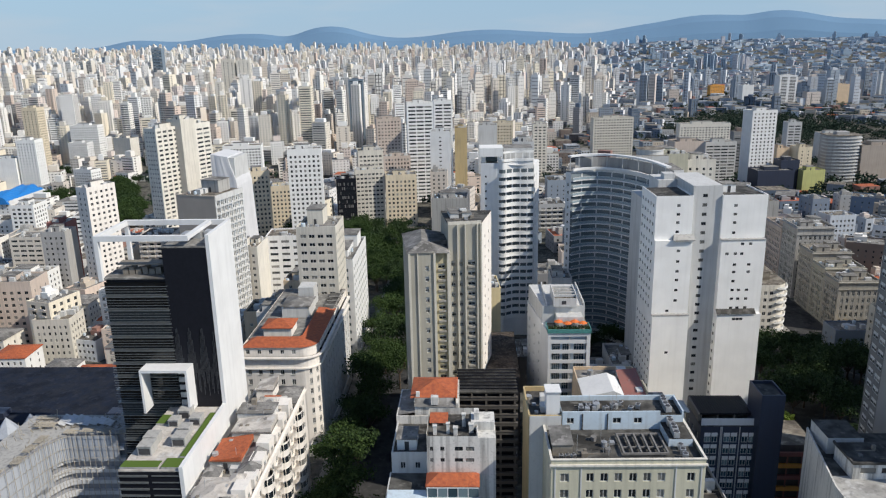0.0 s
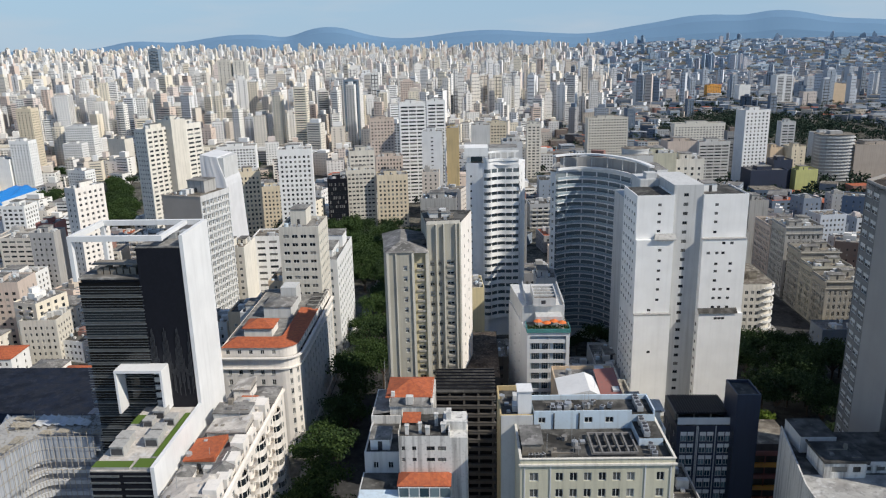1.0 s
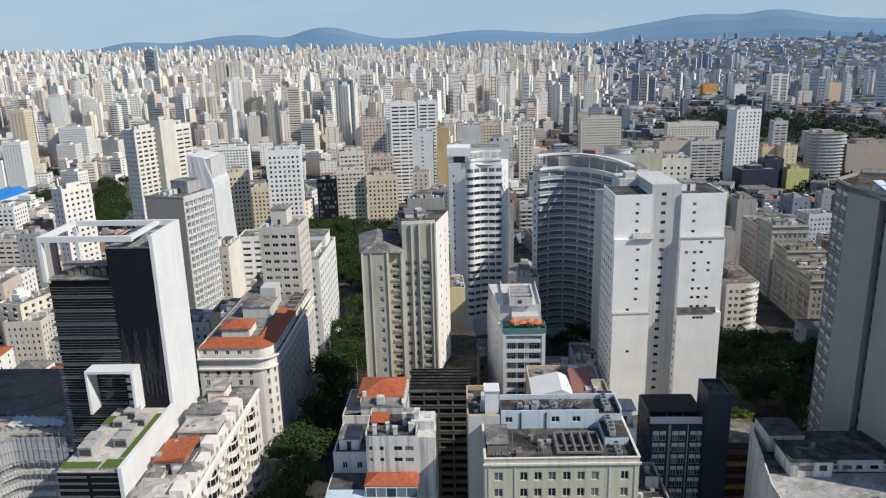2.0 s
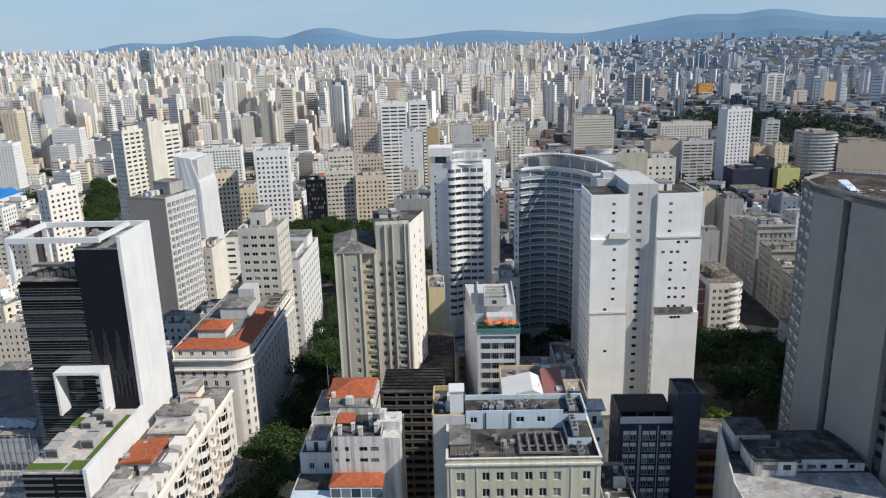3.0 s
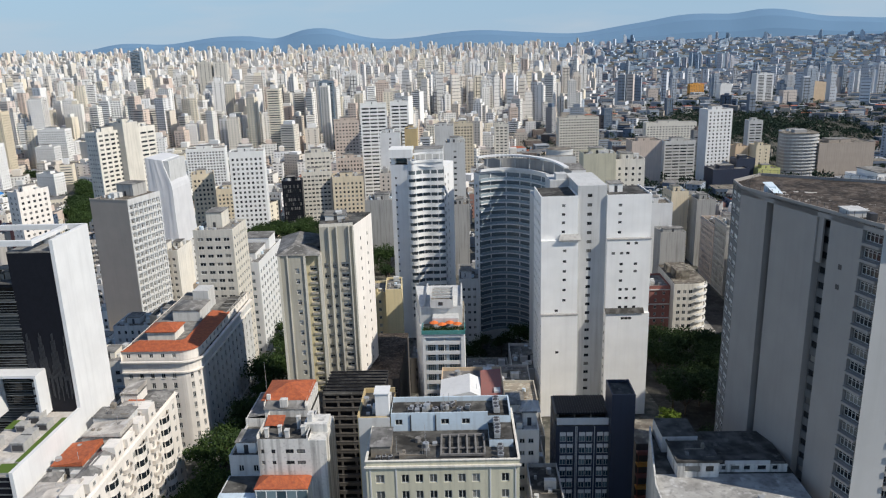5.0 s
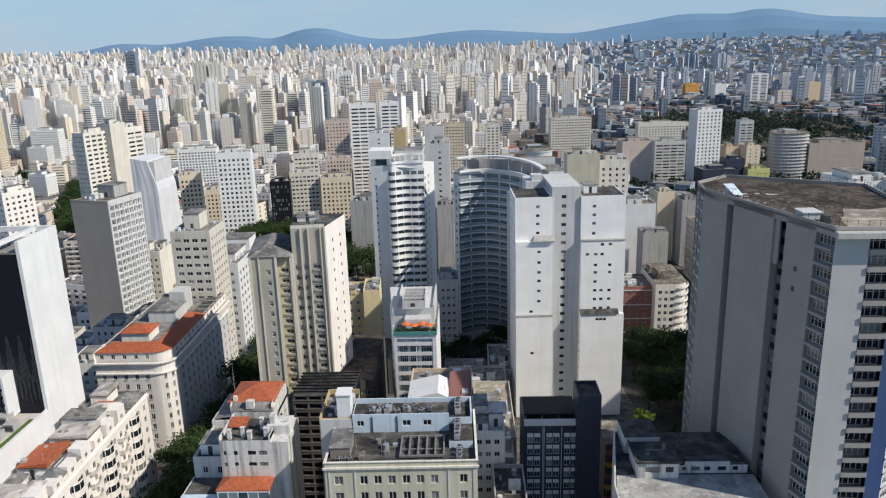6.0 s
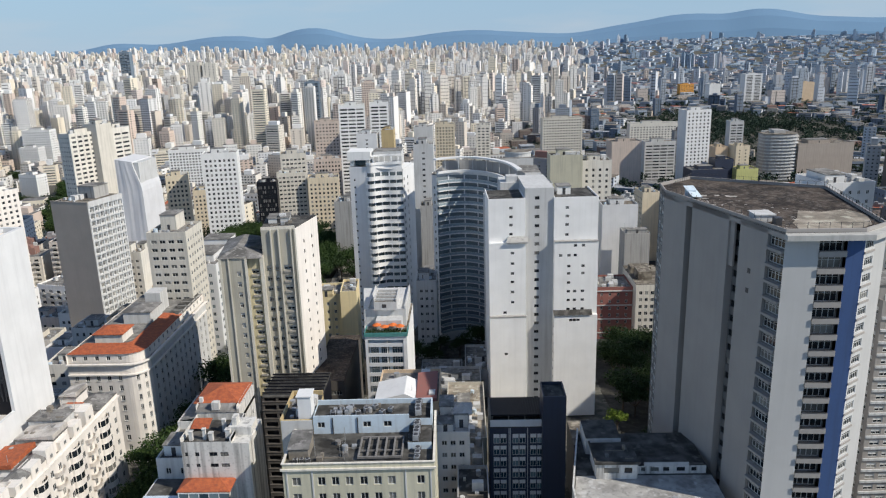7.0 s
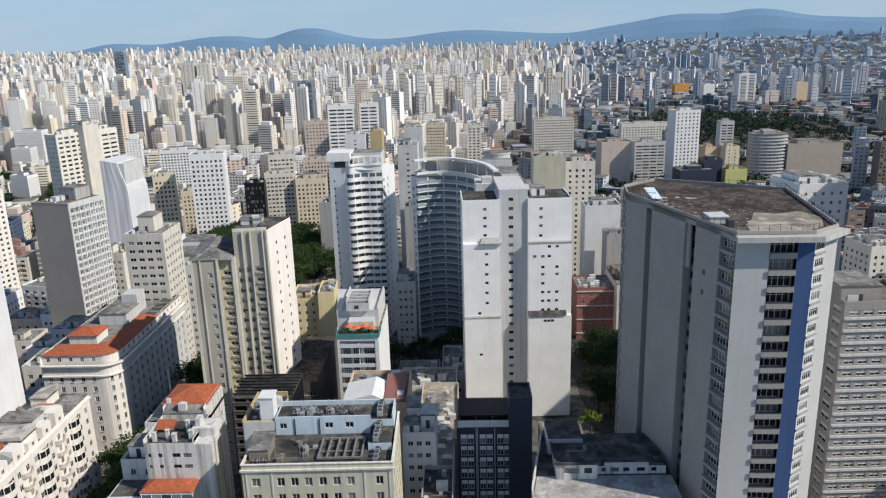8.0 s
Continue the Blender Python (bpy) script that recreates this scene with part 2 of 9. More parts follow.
def part(name, mb, mats, parent=None, label="", at=None, kind=""):
    """One mesh object, under a thing or a part if parent is given."""
    mats = mats if isinstance(mats, (list, tuple)) else [mats]
    ob = new(name, mb if isinstance(mb, bpy.types.Mesh) else mb.mesh(name, mats))
    ob.parent = parent
    if at is not None:
        ob.matrix_basis = at
    return tagged(ob, label, kind=kind)


def thing(name, label, category, x, y, z=0.0, yaw=0.0, group=""):
    ob = new(name)
    ob.matrix_basis = pose(x, y, z, 0, 0, yaw)
    return tagged(ob, label, category, group)


def even(width, n, size, margin=0.8):
    """n spans of one size, evenly spaced over a width."""
    step = (width - 2 * margin) / n
    return [(margin + step * (i + 0.5) - size / 2, margin + step * (i + 0.5) + size / 2) for i in range(n)]


def storeys(z0, z1, step, sill=1.0, head=2.3):
    n = int((z1 - z0) / step + 0.01)
    return [(z0 + k * step + sill, z0 + k * step + head) for k in range(n)]


def facade(mb, px, py, ang, width, z0, z1, cols=(), rows=(), recess=0.18, m=0):
    """One wall plane from (px, py) along ang, with openings cut where columns cross rows. Returns the openings on the recessed plane."""
    ux, uy = math.cos(radians(ang)), math.sin(radians(ang))
    nx, ny = uy, -ux
    P = lambda u, z, r=0.0: (px + ux * u - nx * r, py + uy * u - ny * r, z)
    out, last = [], 0.0
    if not rows:
        cols = ()
    for a, b in cols:
        if a > last + 1e-4:
            mb.poly([P(last, z0), P(a, z0), P(a, z1), P(last, z1)], m)
        zl = z0
        for c, d in rows:
            mb.poly([P(a, zl), P(b, zl), P(b, c), P(a, c)], m)
            mb.poly([P(a, c), P(b, c), P(b, c, recess), P(a, c, recess)], m)
            mb.poly([P(b, c), P(b, d), P(b, d, recess), P(b, c, recess)], m)
            mb.poly([P(b, d), P(a, d), P(a, d, recess), P(b, d, recess)], m)
            mb.poly([P(a, d), P(a, c), P(a, c, recess), P(a, d, recess)], m)
            out.append((*P((a + b) / 2, (c + d) / 2, recess), ang, b - a, d - c))
            zl = d
        mb.poly([P(a, zl), P(b, zl), P(b, z1), P(a, z1)], m)
        last = b
    mb.poly([P(last, z0), P(width, z0), P(width, z1), P(last, z1)], m)
    return out


WINS = {}


def window_mesh(w, h, style, frame_mat, glass_mat):
    """A window unit as high and wide as its opening, facing -y: one frame with its panes set back in it."""
    key = (round(w, 2), round(h, 2), style, frame_mat.name, glass_mat.name)
    if key in WINS:
        return WINS[key]
    mb, f, dp = MB(), min(0.11, 0.12 * w), 0.08
    z0, z1 = -h / 2, h / 2
    if style == "bare":
        mb.poly([(-w / 2, -0.01, z0), (w / 2, -0.01, z0), (w / 2, -0.01, z1), (-w / 2, -0.01, z1)], 1)
    else:
        n = 4 if style == "wide" else 2
        step = (w - f) / n
        cols = [(f + k * step, k * step + step) for k in range(n)]
        cut = {"wide": 0.68, "blind": 0.48}.get(style)
        rows = [(z0 + f, z1 - f)] if cut is None else [(z0 + f, z0 + h * cut), (z0 + h * cut + f * 0.6, z1 - f)]
        for x, y, z, ang, pw, ph in facade(mb, -w / 2, -dp, 0, w, z0, z1, cols, rows, dp - 0.015):
            blind = style == "blind" and z > 0
            mb.poly([(x - pw / 2, y, z - ph / 2), (x + pw / 2, y, z - ph / 2), (x + pw / 2, y, z + ph / 2), (x - pw / 2, y, z + ph / 2)], 0 if blind else 1)
        if style == "sill":
            mb.box(-w / 2, -0.34, z0 - 0.13, w / 2, -dp, z0)
        mb.weld()
    WINS[key] = mb.mesh("window", [frame_mat, glass_mat])
    return WINS[key]


def add_windows(owner, opens, style="sash", frame_mat=None, glass_mat=None, joined=False):
    """Fits a window into every opening: one object each, or one joined part where they are too small to pick apart."""
    frame_mat, glass_mat = frame_mat or FRAME, glass_mat or GLASS
    if not opens:
        return
    if joined:
        mb = MB()
        for x, y, z, ang, w, h in opens:
            ux, uy = math.cos(radians(ang)) * w / 2, math.sin(radians(ang)) * w / 2
            mb.poly([(x - ux, y - uy, z - h / 2), (x + ux, y + uy, z - h / 2), (x + ux, y + uy, z + h / 2), (x - ux, y - uy, z + h / 2)])
        part("window_glazing", mb, [GLASS_F], owner, kind="stuff")
        return
    for x, y, z, ang, w, h in opens:
        part("window", window_mesh(w, h, style, frame_mat, glass_mat), None, owner, at=pose(x, y, z, 0, 0, ang))


def shell(mb, w, d, z0, z1, sides, parapet=0.9, m=0, x0=0.0, y0=0.0):
    """Four walls of a block with their openings, and a parapet with thickness. sides: f, r, b, l -> (cols, rows)."""
    top, opens = z1 + parapet, []
    for key, px, py, ang, wd in (("f", x0, y0, 0, w), ("r", x0 + w, y0, 90, d), ("b", x0 + w, y0 + d, 180, w), ("l", x0, y0 + d, 270, d)):
        cols, rows = sides.get(key, ((), ()))
        opens += facade(mb, px, py, ang, wd, z0, top, cols, rows, m=m)
    if parapet > 0:
        t = 0.25
        o = [(x0, y0), (x0 + w, y0), (x0 + w, y0 + d), (x0, y0 + d)]
        i = [(x0 + t, y0 + t), (x0 + w - t, y0 + t), (x0 + w - t, y0 + d - t), (x0 + t, y0 + d - t)]
        for k in range(4):
            n = (k + 1) % 4
            mb.poly([(*o[k], top), (*o[n], top), (*i[n], top), (*i[k], top)], m)
            mb.poly([(*i[n], top), (*i[n], z1), (*i[k], z1), (*i[k], top)], m)
    return opens


def roof_slab(owner, w, d, z, mat, x0=0.0, y0=0.0):
    mb = MB()
    mb.box(x0 + 0.1, y0 + 0.1, z - 0.3, x0 + w - 0.1, y0 + d - 0.1, z + 0.02)
    return part("roof", mb, [mat], owner)


def roof_house(owner, x0, y0, x1, y1, z0, z1, wall, cap=None, name="machine_room"):
    """A lift or tank room on a roof, with a slab that oversails its walls and a door."""
    mb = MB()
    mb.box(x0, y0, z0 - 0.05, x1, y1, z1 - 0.25)
    mb.box(x0 - 0.2, y0 - 0.2, z1 - 0.25, x1 + 0.2, y1 + 0.2, z1, 1)
    room = part(name, mb, [wall, cap or ROOF_G], owner)
    dx = (x0 + x1) / 2
    door = MB()
    door.box(dx - 0.45, y0 - 0.04, z0, dx + 0.45, y0 - 0.005, z0 + 2.0)
    part("door", door, [FRAME_D], room)
    return room


def hip_roof(mb, x0, y0, x1, y1, z, rise, over=0.4, m=0):
    """Four slopes over a rectangle, with a ridge along the longer side."""
    x0, y0, x1, y1 = x0 - over, y0 - over, x1 + over, y1 + over
    w, d = x1 - x0, y1 - y0
    if w >= d:
        a, b = (x0 + d / 2, (y0 + y1) / 2, z + rise), (x1 - d / 2, (y0 + y1) / 2, z + rise)
        mb.poly([(x0, y0, z), (x1, y0, z), b, a], m)
        mb.poly([(x1, y1, z), (x0, y1, z), a, b], m)
        mb.poly([(x1, y0, z), (x1, y1, z), b], m)
        mb.poly([(x0, y1, z), (x0, y0, z), a], m)
    else:
        a, b = ((x0 + x1) / 2, y0 + w / 2, z + rise), ((x0 + x1) / 2, y1 - w / 2, z + rise)
        mb.poly([(x0, y0, z), (x1, y0, z), a], m)
        mb.poly([(x1, y1, z), (x0, y1, z), b], m)
        mb.poly([(x1, y0, z), (x1, y1, z), b, a], m)
        mb.poly([(x0, y1, z), (x0, y0, z), a, b], m)
    mb.box(x0, y0, z - 0.2, x1, y1, z - 0.01, m)


def clutter(owner, w, d, z, n, seed, x0=0.0, y0=0.0, sheds=True):
    """Small things that gather on a roof: tanks, vents, sheds, pipes and boards."""
    rq = random.Random(seed)
    mb = MB()
    for _ in range(n):
        x, y, k = x0 + rq.uniform(0.06, 0.86) * w, y0 + rq.uniform(0.06, 0.86) * d, rq.random()
        if k < 0.3:
            s = rq.uniform(0.5, 1.1)
            mb.box(x, y, z, x + s, y + s * rq.uniform(0.6, 1.2), z + rq.uniform(0.4, 1.0), rq.choice((0, 1, 2)))
        elif k < 0.45:
            r, h = rq.uniform(0.5, 0.8), rq.uniform(0.8, 1.4)
            mb.prism([(x + r * math.cos(a * 0.785), y + r * math.sin(a * 0.785)) for a in range(8)], z, z + h, rq.choice((0, 2, 3)))
        elif k < 0.65:
            mb.tube((x, y, z), (x, y, z + rq.uniform(1.2, 3.6)), 0.05, 4)
        elif k < 0.8:
            l = rq.uniform(1.5, 4.0)
            mb.box(x, y, z, min(x + l, x0 + w * 0.95), y + 0.18, z + 0.2, 1)
        elif sheds:
            s, t = rq.uniform(1.4, 3.0), rq.uniform(1.2, 2.6)
            mb.box(x, y, z, min(x + s, x0 + w * 0.94), min(y + t, y0 + d * 0.94), z + rq.uniform(1.2, 2.3), 2)
    part("roof_clutter", mb, [METAL, WOOD, GREY_W if sheds else GRATE, PALEBLUE], owner, "tanks, vents and odd sheds", kind="stuff")


# ---- ground ----
def ease(a, b, k):
    k = min(1.0, max(0.0, (k - a) / (b - a)))
    return k * k * (3 - 2 * k)


def level(x, y):
    """Height of the ground: it falls away from the centre, lies flat along the river plain and rises to the far hills."""
    g = -26 * ease(260, 1000, y) + 78 * ease(2600, 4800, y)
    g += 18 * ease(1200, 2400, y) * ease(0, 0.5, -x / max(y, 1.0))
    g -= 18 * ease(84, 150, -x) * (1 - ease(500, 1100, y))
    g += 38 * ease(3200, 4780, y) * ease(0.06, 0.28, x / max(y, 1.0))
    return min(g, -14 * ease(205, 312, y) * ease(70, 92, x)) if y < 900 else g


def block(name, label, cat, x, y, w, d, h, wall, roof=None, yaw=0.0, sides=None, step=3.0, z0=None, parapet=0.9, style="sash", frame_mat=None, joined=False,
          house=None, group="", glass_mat=None):
    """A plain building: walls with cut openings, roof, parapet, windows and a roof house. x, y: its front left corner; h: the height of its roof."""
    base = min(level(x, y), 0) if z0 is None else z0
    ob = thing(name, label, cat, x, y, base, yaw, group)
    hh = h - base
    mb = MB()
    sd = {}
    for key, (n, ww, lo, hi) in (sides or {}).items():
        wd = w if key in "fb" else d
        sd[key] = (even(wd, n, ww), [r for r in storeys(1.2, hh - 0.3, step, lo, hi)])
    opens = shell(mb, w, d, -1.0, hh, sd, parapet)
    shell_wall = part("wall", mb, [wall], ob)
    roof_slab(ob, w, d, hh, roof or ROOF_G)
    add_windows(shell_wall, opens, style, frame_mat, glass_mat, joined)
    if house:
        for hx0, hy0, hx1, hy1, hz in house:
            roof_house(ob, hx0 * w, hy0 * d, hx1 * w, hy1 * d, hh, hh + hz, wall)
    if parapet > 0 and y < 600:
        clutter(ob, w, d, hh + 0.02, int(7 + w * d / 14), int(abs(x) * 7 + y))
    return ob


# ---- foliage ----
def leaf_mat(name, a, b):
    mat, nt, bs = node_mat(name)
    isl = nt.nodes.new("ShaderNodeNewGeometry").outputs["Random Per Island"]
    c = mixed(nt, a, b, isl)
    nt.links.new(c, bs.inputs["Base Color"])
    bs.inputs["Roughness"].default_value = 0.7
    bs.inputs["Specular IOR Level"].default_value = 0.15
    return mat


LEAF = leaf_mat("tree_leaf", (0.021, 0.043, 0.014), (0.058, 0.095, 0.027))
# leaf colour lowered to hold part of the shade over the square
LEAF_D = leaf_mat("dark_tree_leaf", (0.016, 0.033, 0.013), (0.042, 0.070, 0.024))
LEAF_F = leaf_mat("far_tree_leaf", (0.016, 0.032, 0.022), (0.034, 0.056, 0.036))
LEAF_Y = leaf_mat("bright_tree_leaf", (0.09, 0.15, 0.02), (0.17, 0.22, 0.04))
BARK = plain("tree_bark", (0.10, 0.075, 0.055), 0.9)
GRASS = leaf_mat("planter_grass", (0.06, 0.11, 0.02), (0.12, 0.18, 0.04))


def leaf(mb, rng, p, size):
    """A bent leaf spray: two small triangles pairs facing a chance way."""
    n = Vector((rng.gauss(0, 1), rng.gauss(0, 1), rng.gauss(0.6, 0.8))).normalized()
    s = n.orthogonal().normalized()
    s.rotate(Matrix.Rotation(rng.uniform(0, 6.28), 3, n))
    t = n.cross(s)
    p = Vector(p)
    k = size * rng.uniform(0.6, 1.2)
    mb.poly([p - s * k, p + t * k * 0.55 + n * k * 0.15, p + s * k, p - t * k * 0.55 + n * k * 0.15])


def leaf_ball(owner, r, n, mat=None):
    rng = random.Random(int(r * 100) + n)
    mb = MB()
    for _ in range(n):
        d = Vector((rng.gauss(0, 1), rng.gauss(0, 1), rng.gauss(0, 1))).normalized() * r * rng.uniform(0.5, 1.0)
        leaf(mb, rng, (d.x, d.y, r * 0.9 + d.z * 0.9), 0.28)
    part("foliage", mb, [mat or LEAF], owner)


def tree_parts(seed, height, spread, leaves, mat):
    """Trunk with limbs, and a crown of leaf sprays gathered in clumps."""
    rng = random.Random(seed)
    tr, cr = MB(), MB()
    fork = height * rng.uniform(0.3, 0.42)
    tr.tube((0, 0, -0.2), (0.1, 0, fork), 0.32, 8, 0.24)
    clumps = []
    for k in range(rng.randint(6, 8)):
        a, l = k * 0.9 + rng.uniform(-0.4, 0.4), spread * rng.uniform(0.45, 0.95)
        tip = (l * math.cos(a), l * math.sin(a), height * rng.uniform(0.62, 0.9))
        mid = (tip[0] * 0.45, tip[1] * 0.45, fork + (tip[2] - fork) * 0.6)
        tr.tube((0.1, 0, fork - 0.2), mid, 0.15, 6, 0.1)
        tr.tube(mid, tip, 0.1, 5, 0.03)
        clumps.append((tip, spread * rng.uniform(0.30, 0.5)))
        clumps.append(((mid[0] * 1.3, mid[1] * 1.3, mid[2] + height * 0.16), spread * rng.uniform(0.28, 0.42)))
    clumps.append(((0, 0, height * 0.92), spread * 0.45))
    for c, r in clumps:
        for _ in range(leaves // len(clumps)):
            d = Vector((rng.gauss(0, 1), rng.gauss(0, 1), rng.gauss(0, 0.75))).normalized() * r * rng.uniform(0.45, 1.08)
            leaf(cr, rng, (c[0] + d.x, c[1] + d.y, c[2] + d.z * 0.8), 0.36)
    return tr.mesh("trunk", [BARK]), cr.mesh("crown", [mat])


TREES = [tree_parts(11, 11.5, 5.6, 2600, LEAF), tree_parts(12, 13, 6.2, 2800, LEAF), tree_parts(13, 10, 5.0, 2200, LEAF_D), tree_parts(14, 12, 5.6, 2600, LEAF_D), tree_parts(15, 8, 4.2, 1600, LEAF_Y)]


def tree(x, y, kind, s=1.0, yaw=0.0, label="", z=None, group=""):
    ob = thing("tree", label, "tree", x, y, level(x, y) if z is None else z, yaw, group)
    ob.scale = (s, s, s)
    part("trunk", TREES[kind][0], None, ob)
    part("crown", TREES[kind][1], None, ob)


# ---- the ground sheet, road and pavements ----
mb = MB()
NX, YS = 150, [-300, 0, 100, 150, *range(200, 350, 10), 380, 420, 520, 640, 780, 1000, 1200, 1500, 1800, 2100, 2400, 2700, 3000, 3300, 3600, 3900, 4200, 4500, 4800, 4950]
grid = []
for yy in YS:
    half = 500 + max(yy, 0) * 0.95
    grid.append([(-half + 2 * half * i / NX, yy, level(-half + 2 * half * i / NX, yy) - 0.05) for i in range(NX + 1)])
for a, b in zip(grid, grid[1:]):
    for i in range(NX):
        mb.poly([a[i], a[i + 1], b[i + 1], b[i]])
GROUND = roofing("city_ground", (0.10, 0.10, 0.09), (0.17, 0.16, 0.14), (0.06, 0.07, 0.05))
GROUND.node_tree.nodes["Principled BSDF"].inputs["Specular IOR Level"].default_value = 0.0
tagged(part("ground", mb, [GROUND]), "city ground of asphalt, yards and soil under the buildings", "ground", kind="structure")

mb = MB()
mb.box(-40.0, 60, -0.05, -21.5, 420, 0.02)
tagged(part("road", mb, [ASPHALT]), "shaded asphalt avenue between tall buildings", "road", kind="structure")
for nm, xa, xb in (("pavement", -43.2, -40.0), ("pavement", -21.5, -17.5)):
    mb = MB()
    mb.box(xa, 60, -0.05, xb, 420, 0.17)
    tagged(part(nm, mb, [PAVING]), "mosaic stone pavement beside the avenue", "pavement", kind="structure")


def drape(name, x0, x1, y0, y1, lift, mat, label):
    """A strip of paving that follows the fall of the ground, with a kerb face all round."""
    mb = MB()
    ys = [y0 + (y1 - y0) * k / max(1, round((y1 - y0) / 10)) for k in range(max(1, round((y1 - y0) / 10)) + 1)]
    for a, b in zip(ys, ys[1:]):
        za, zb = level(x1, a) + lift, level(x1, b) + lift
        mb.poly([(x0, a, za), (x1, a, za), (x1, b, zb), (x0, b, zb)])
        for x in (x0, x1):
            mb.poly([(x, a, za - 0.8), (x, b, zb - 0.8), (x, b, zb), (x, a, za)])
    for y in (y0, y1):
        z = level(x1, y) + lift
        mb.poly([(x0, y, z - 0.8), (x1, y, z - 0.8), (x1, y, z), (x0, y, z)])
    mb.weld()
    tagged(part(name, mb, [mat]), label, name, kind="structure")


# soil kept near black: the shade of the square is in its colour
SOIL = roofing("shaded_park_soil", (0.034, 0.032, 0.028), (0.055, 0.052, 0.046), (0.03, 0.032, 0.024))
drape("pavement", 93, 141, 168, 298, 0.12, SOIL, "bare soil and paths of a square, tree shade in their colour")
drape("road", 143, 160, 170, 540, 0.10, ASPHALT, "side street of worn asphalt running down between old facades")
drape("road", 93, 160, 298.2, 316, 0.16, ASPHALT, "asphalt cross street below the square")
drape("pavement", 134.5, 142.8, 316.2, 420, 0.26, PAVING, "mosaic stone pavement along the side street")
drape("pavement", 146, 163, 299, 307, 0.30, PAVING, "pale paved traffic island by the zebra crossing")


# ---- black glass office tower with a white frame ----
def office_tower():
    ob = thing("office_tower", "black glass office tower in a white concrete frame", "office building", -82, 152.5)
    W, D = 25.2, 15.5
    mb = MB()
    mb.box(1.0, 1.2, 0, 14.6, D, 66.3)
    part("core", mb, [BLACKCLAD], ob, "dark glazed curtain wall")
    mb = MB()
    mb.box(14.6, 0.3, 0, W - 0.8, D, 73.4)
    part("black_wall", mb, [BLACKCLAD], ob, "black ribbed metal wall")
    mb = MB()
    for k in range(34):
        x = 15.0 + k * 0.27
        mb.box(x, 0.12, 38.5 + 6 * (0.5 + 0.5 * math.sin(k * 1.7)), x + 0.1, 0.3, 50 + 5 * math.sin(k * 0.6))
    part("rib", mb, [RIBDARK], ob, "thin metal ribs", kind="stuff")
    mb = MB()
    mb.box(W - 0.8, -26.5, 0, W, 0.2, 36.6)
    mb.box(W - 0.8, 0.2, 0, W, D + 0.3, 76.2)
    part("side_wall", mb, [WHITE_B], ob, "tall blank white side wall")
    mb = MB()
    mb.box(0, 0, 75.0, 20.8, 0.9, 76.2)
    mb.box(0, D - 0.6, 75.0, W - 0.8, D + 0.3, 76.2)
    mb.box(0, 0.9, 75.0, 0.9, D - 0.6, 76.2)
    mb.box(19.6, 0.9, 75.2, 20.8, D - 0.6, 76.0)
    mb.box(0, 0, 66.0, 0.9, 1.0, 75.0)
    mb.box(0, D - 0.7, 66.0, 0.9, D + 0.2, 75.0)
    part("frame", mb, [WHITE_B], ob, "white concrete roof frame")
    mb = MB()
    mb.box(14.6, 0.3, 73.4, W - 0.8, D - 0.6, 73.7)
    mb.box(0.5, 0.5, 66.3, 14.6, D - 0.7, 66.6)
    part("roof", mb, [ROOF_G], ob)
    mb = MB()
    for k in range(3):
        mb.box(17 + k * 2.2, 6 + k, 73.7, 18.8 + k * 2.2, 8.5 + k, 75.1)
    part("machine_room", mb, [METAL], ob, "pale metal plant boxes")
    mb = MB()
    for i in range(6):
        mb.box(4 + i * 1.5, 3.2, 66.6, 5.2 + i * 1.5, 5.2, 67.9 + 0.4 * (i % 2))
    mb.box(3.2, 2.6, 69.0, 13.8, 6.0, 69.25)
    part("roof_pergola", mb, [WOOD], ob, "weathered pergola and planters")
    # floor plates with their sunshade fins
    plate = MB()
    plate.box(0.3, -0.1, 0, 14.9, 1.2, 0.25, 0)
    for k in range(4):
        plate.box(0.3, -0.25, 0.7 + k * 0.62, 14.9 + 0.25 * (k % 2), -0.13, 0.79 + k * 0.62, 0)
    plate.box(0.5, 1.12, 0.25, 14.5, 1.2, 3.2, 1)
    me = plate.mesh("louvre_floor", [STEEL, GLASS_K])
    for k in range(20):
        part("louvre_floor", me, None, ob, at=pose(0, 0, 1.5 + k * 3.2))
    # portal over the terrace
    mb = MB()
    mb.box(8.0, -4.0, 36.2, 8.5, 0.1, 46.6)
    mb.box(18.2, -4.0, 36.2, 18.7, 0.1, 46.6)
    mb.box(8.5, -4.0, 46.0, 18.2, 0.1, 46.6)
    part("portal", mb, [WHITE_B], ob, "white projecting portal frame")
    mb = MB()
    for k in range(5):
        mb.box(15.2, -0.2, 36.4 + k * 1.9, 17.2, 0.05, 37.6 + k * 1.9)
    part("window", mb, [FRAME, GLASS_B], ob)
    # terrace wing
    mb = MB()
    mb.box(12.2, -26.2, 0, W - 0.8, 1.0, 35.4)
    part("terrace_wing", mb, [BLACKCLAD], ob, "lower black wing")
    mb = MB()
    mb.box(12.2, -26.2, 35.4, W - 0.8, 0.2, 35.7)
    part("terrace_floor", mb, [FIBRE_P], ob, "pale paved roof terrace")
    fin = MB()
    fin.box(12.0, -26.5, 0, 18.0, -26.2, 0.35)
    fin.box(18.8, -26.4, 0.1, 24.2, -26.2, 0.3)
    me = fin.mesh("louvre", [STEEL])
    for k in range(24):
        part("louvre", me, None, ob, at=pose(0, 0, 1 + k * 1.45))
    for x0, y0, x1, y1 in ((12.4, -25.8, 20, -23.4), (20.6, -25.8, 24.1, -22.4), (22.8, -21.8, 24.2, -3.5), (12.5, -8.5, 14.5, -4.5)):
        mb = MB()
        mb.box(x0, y0, 35.7, x1, y1, 36.2, 0, 1)
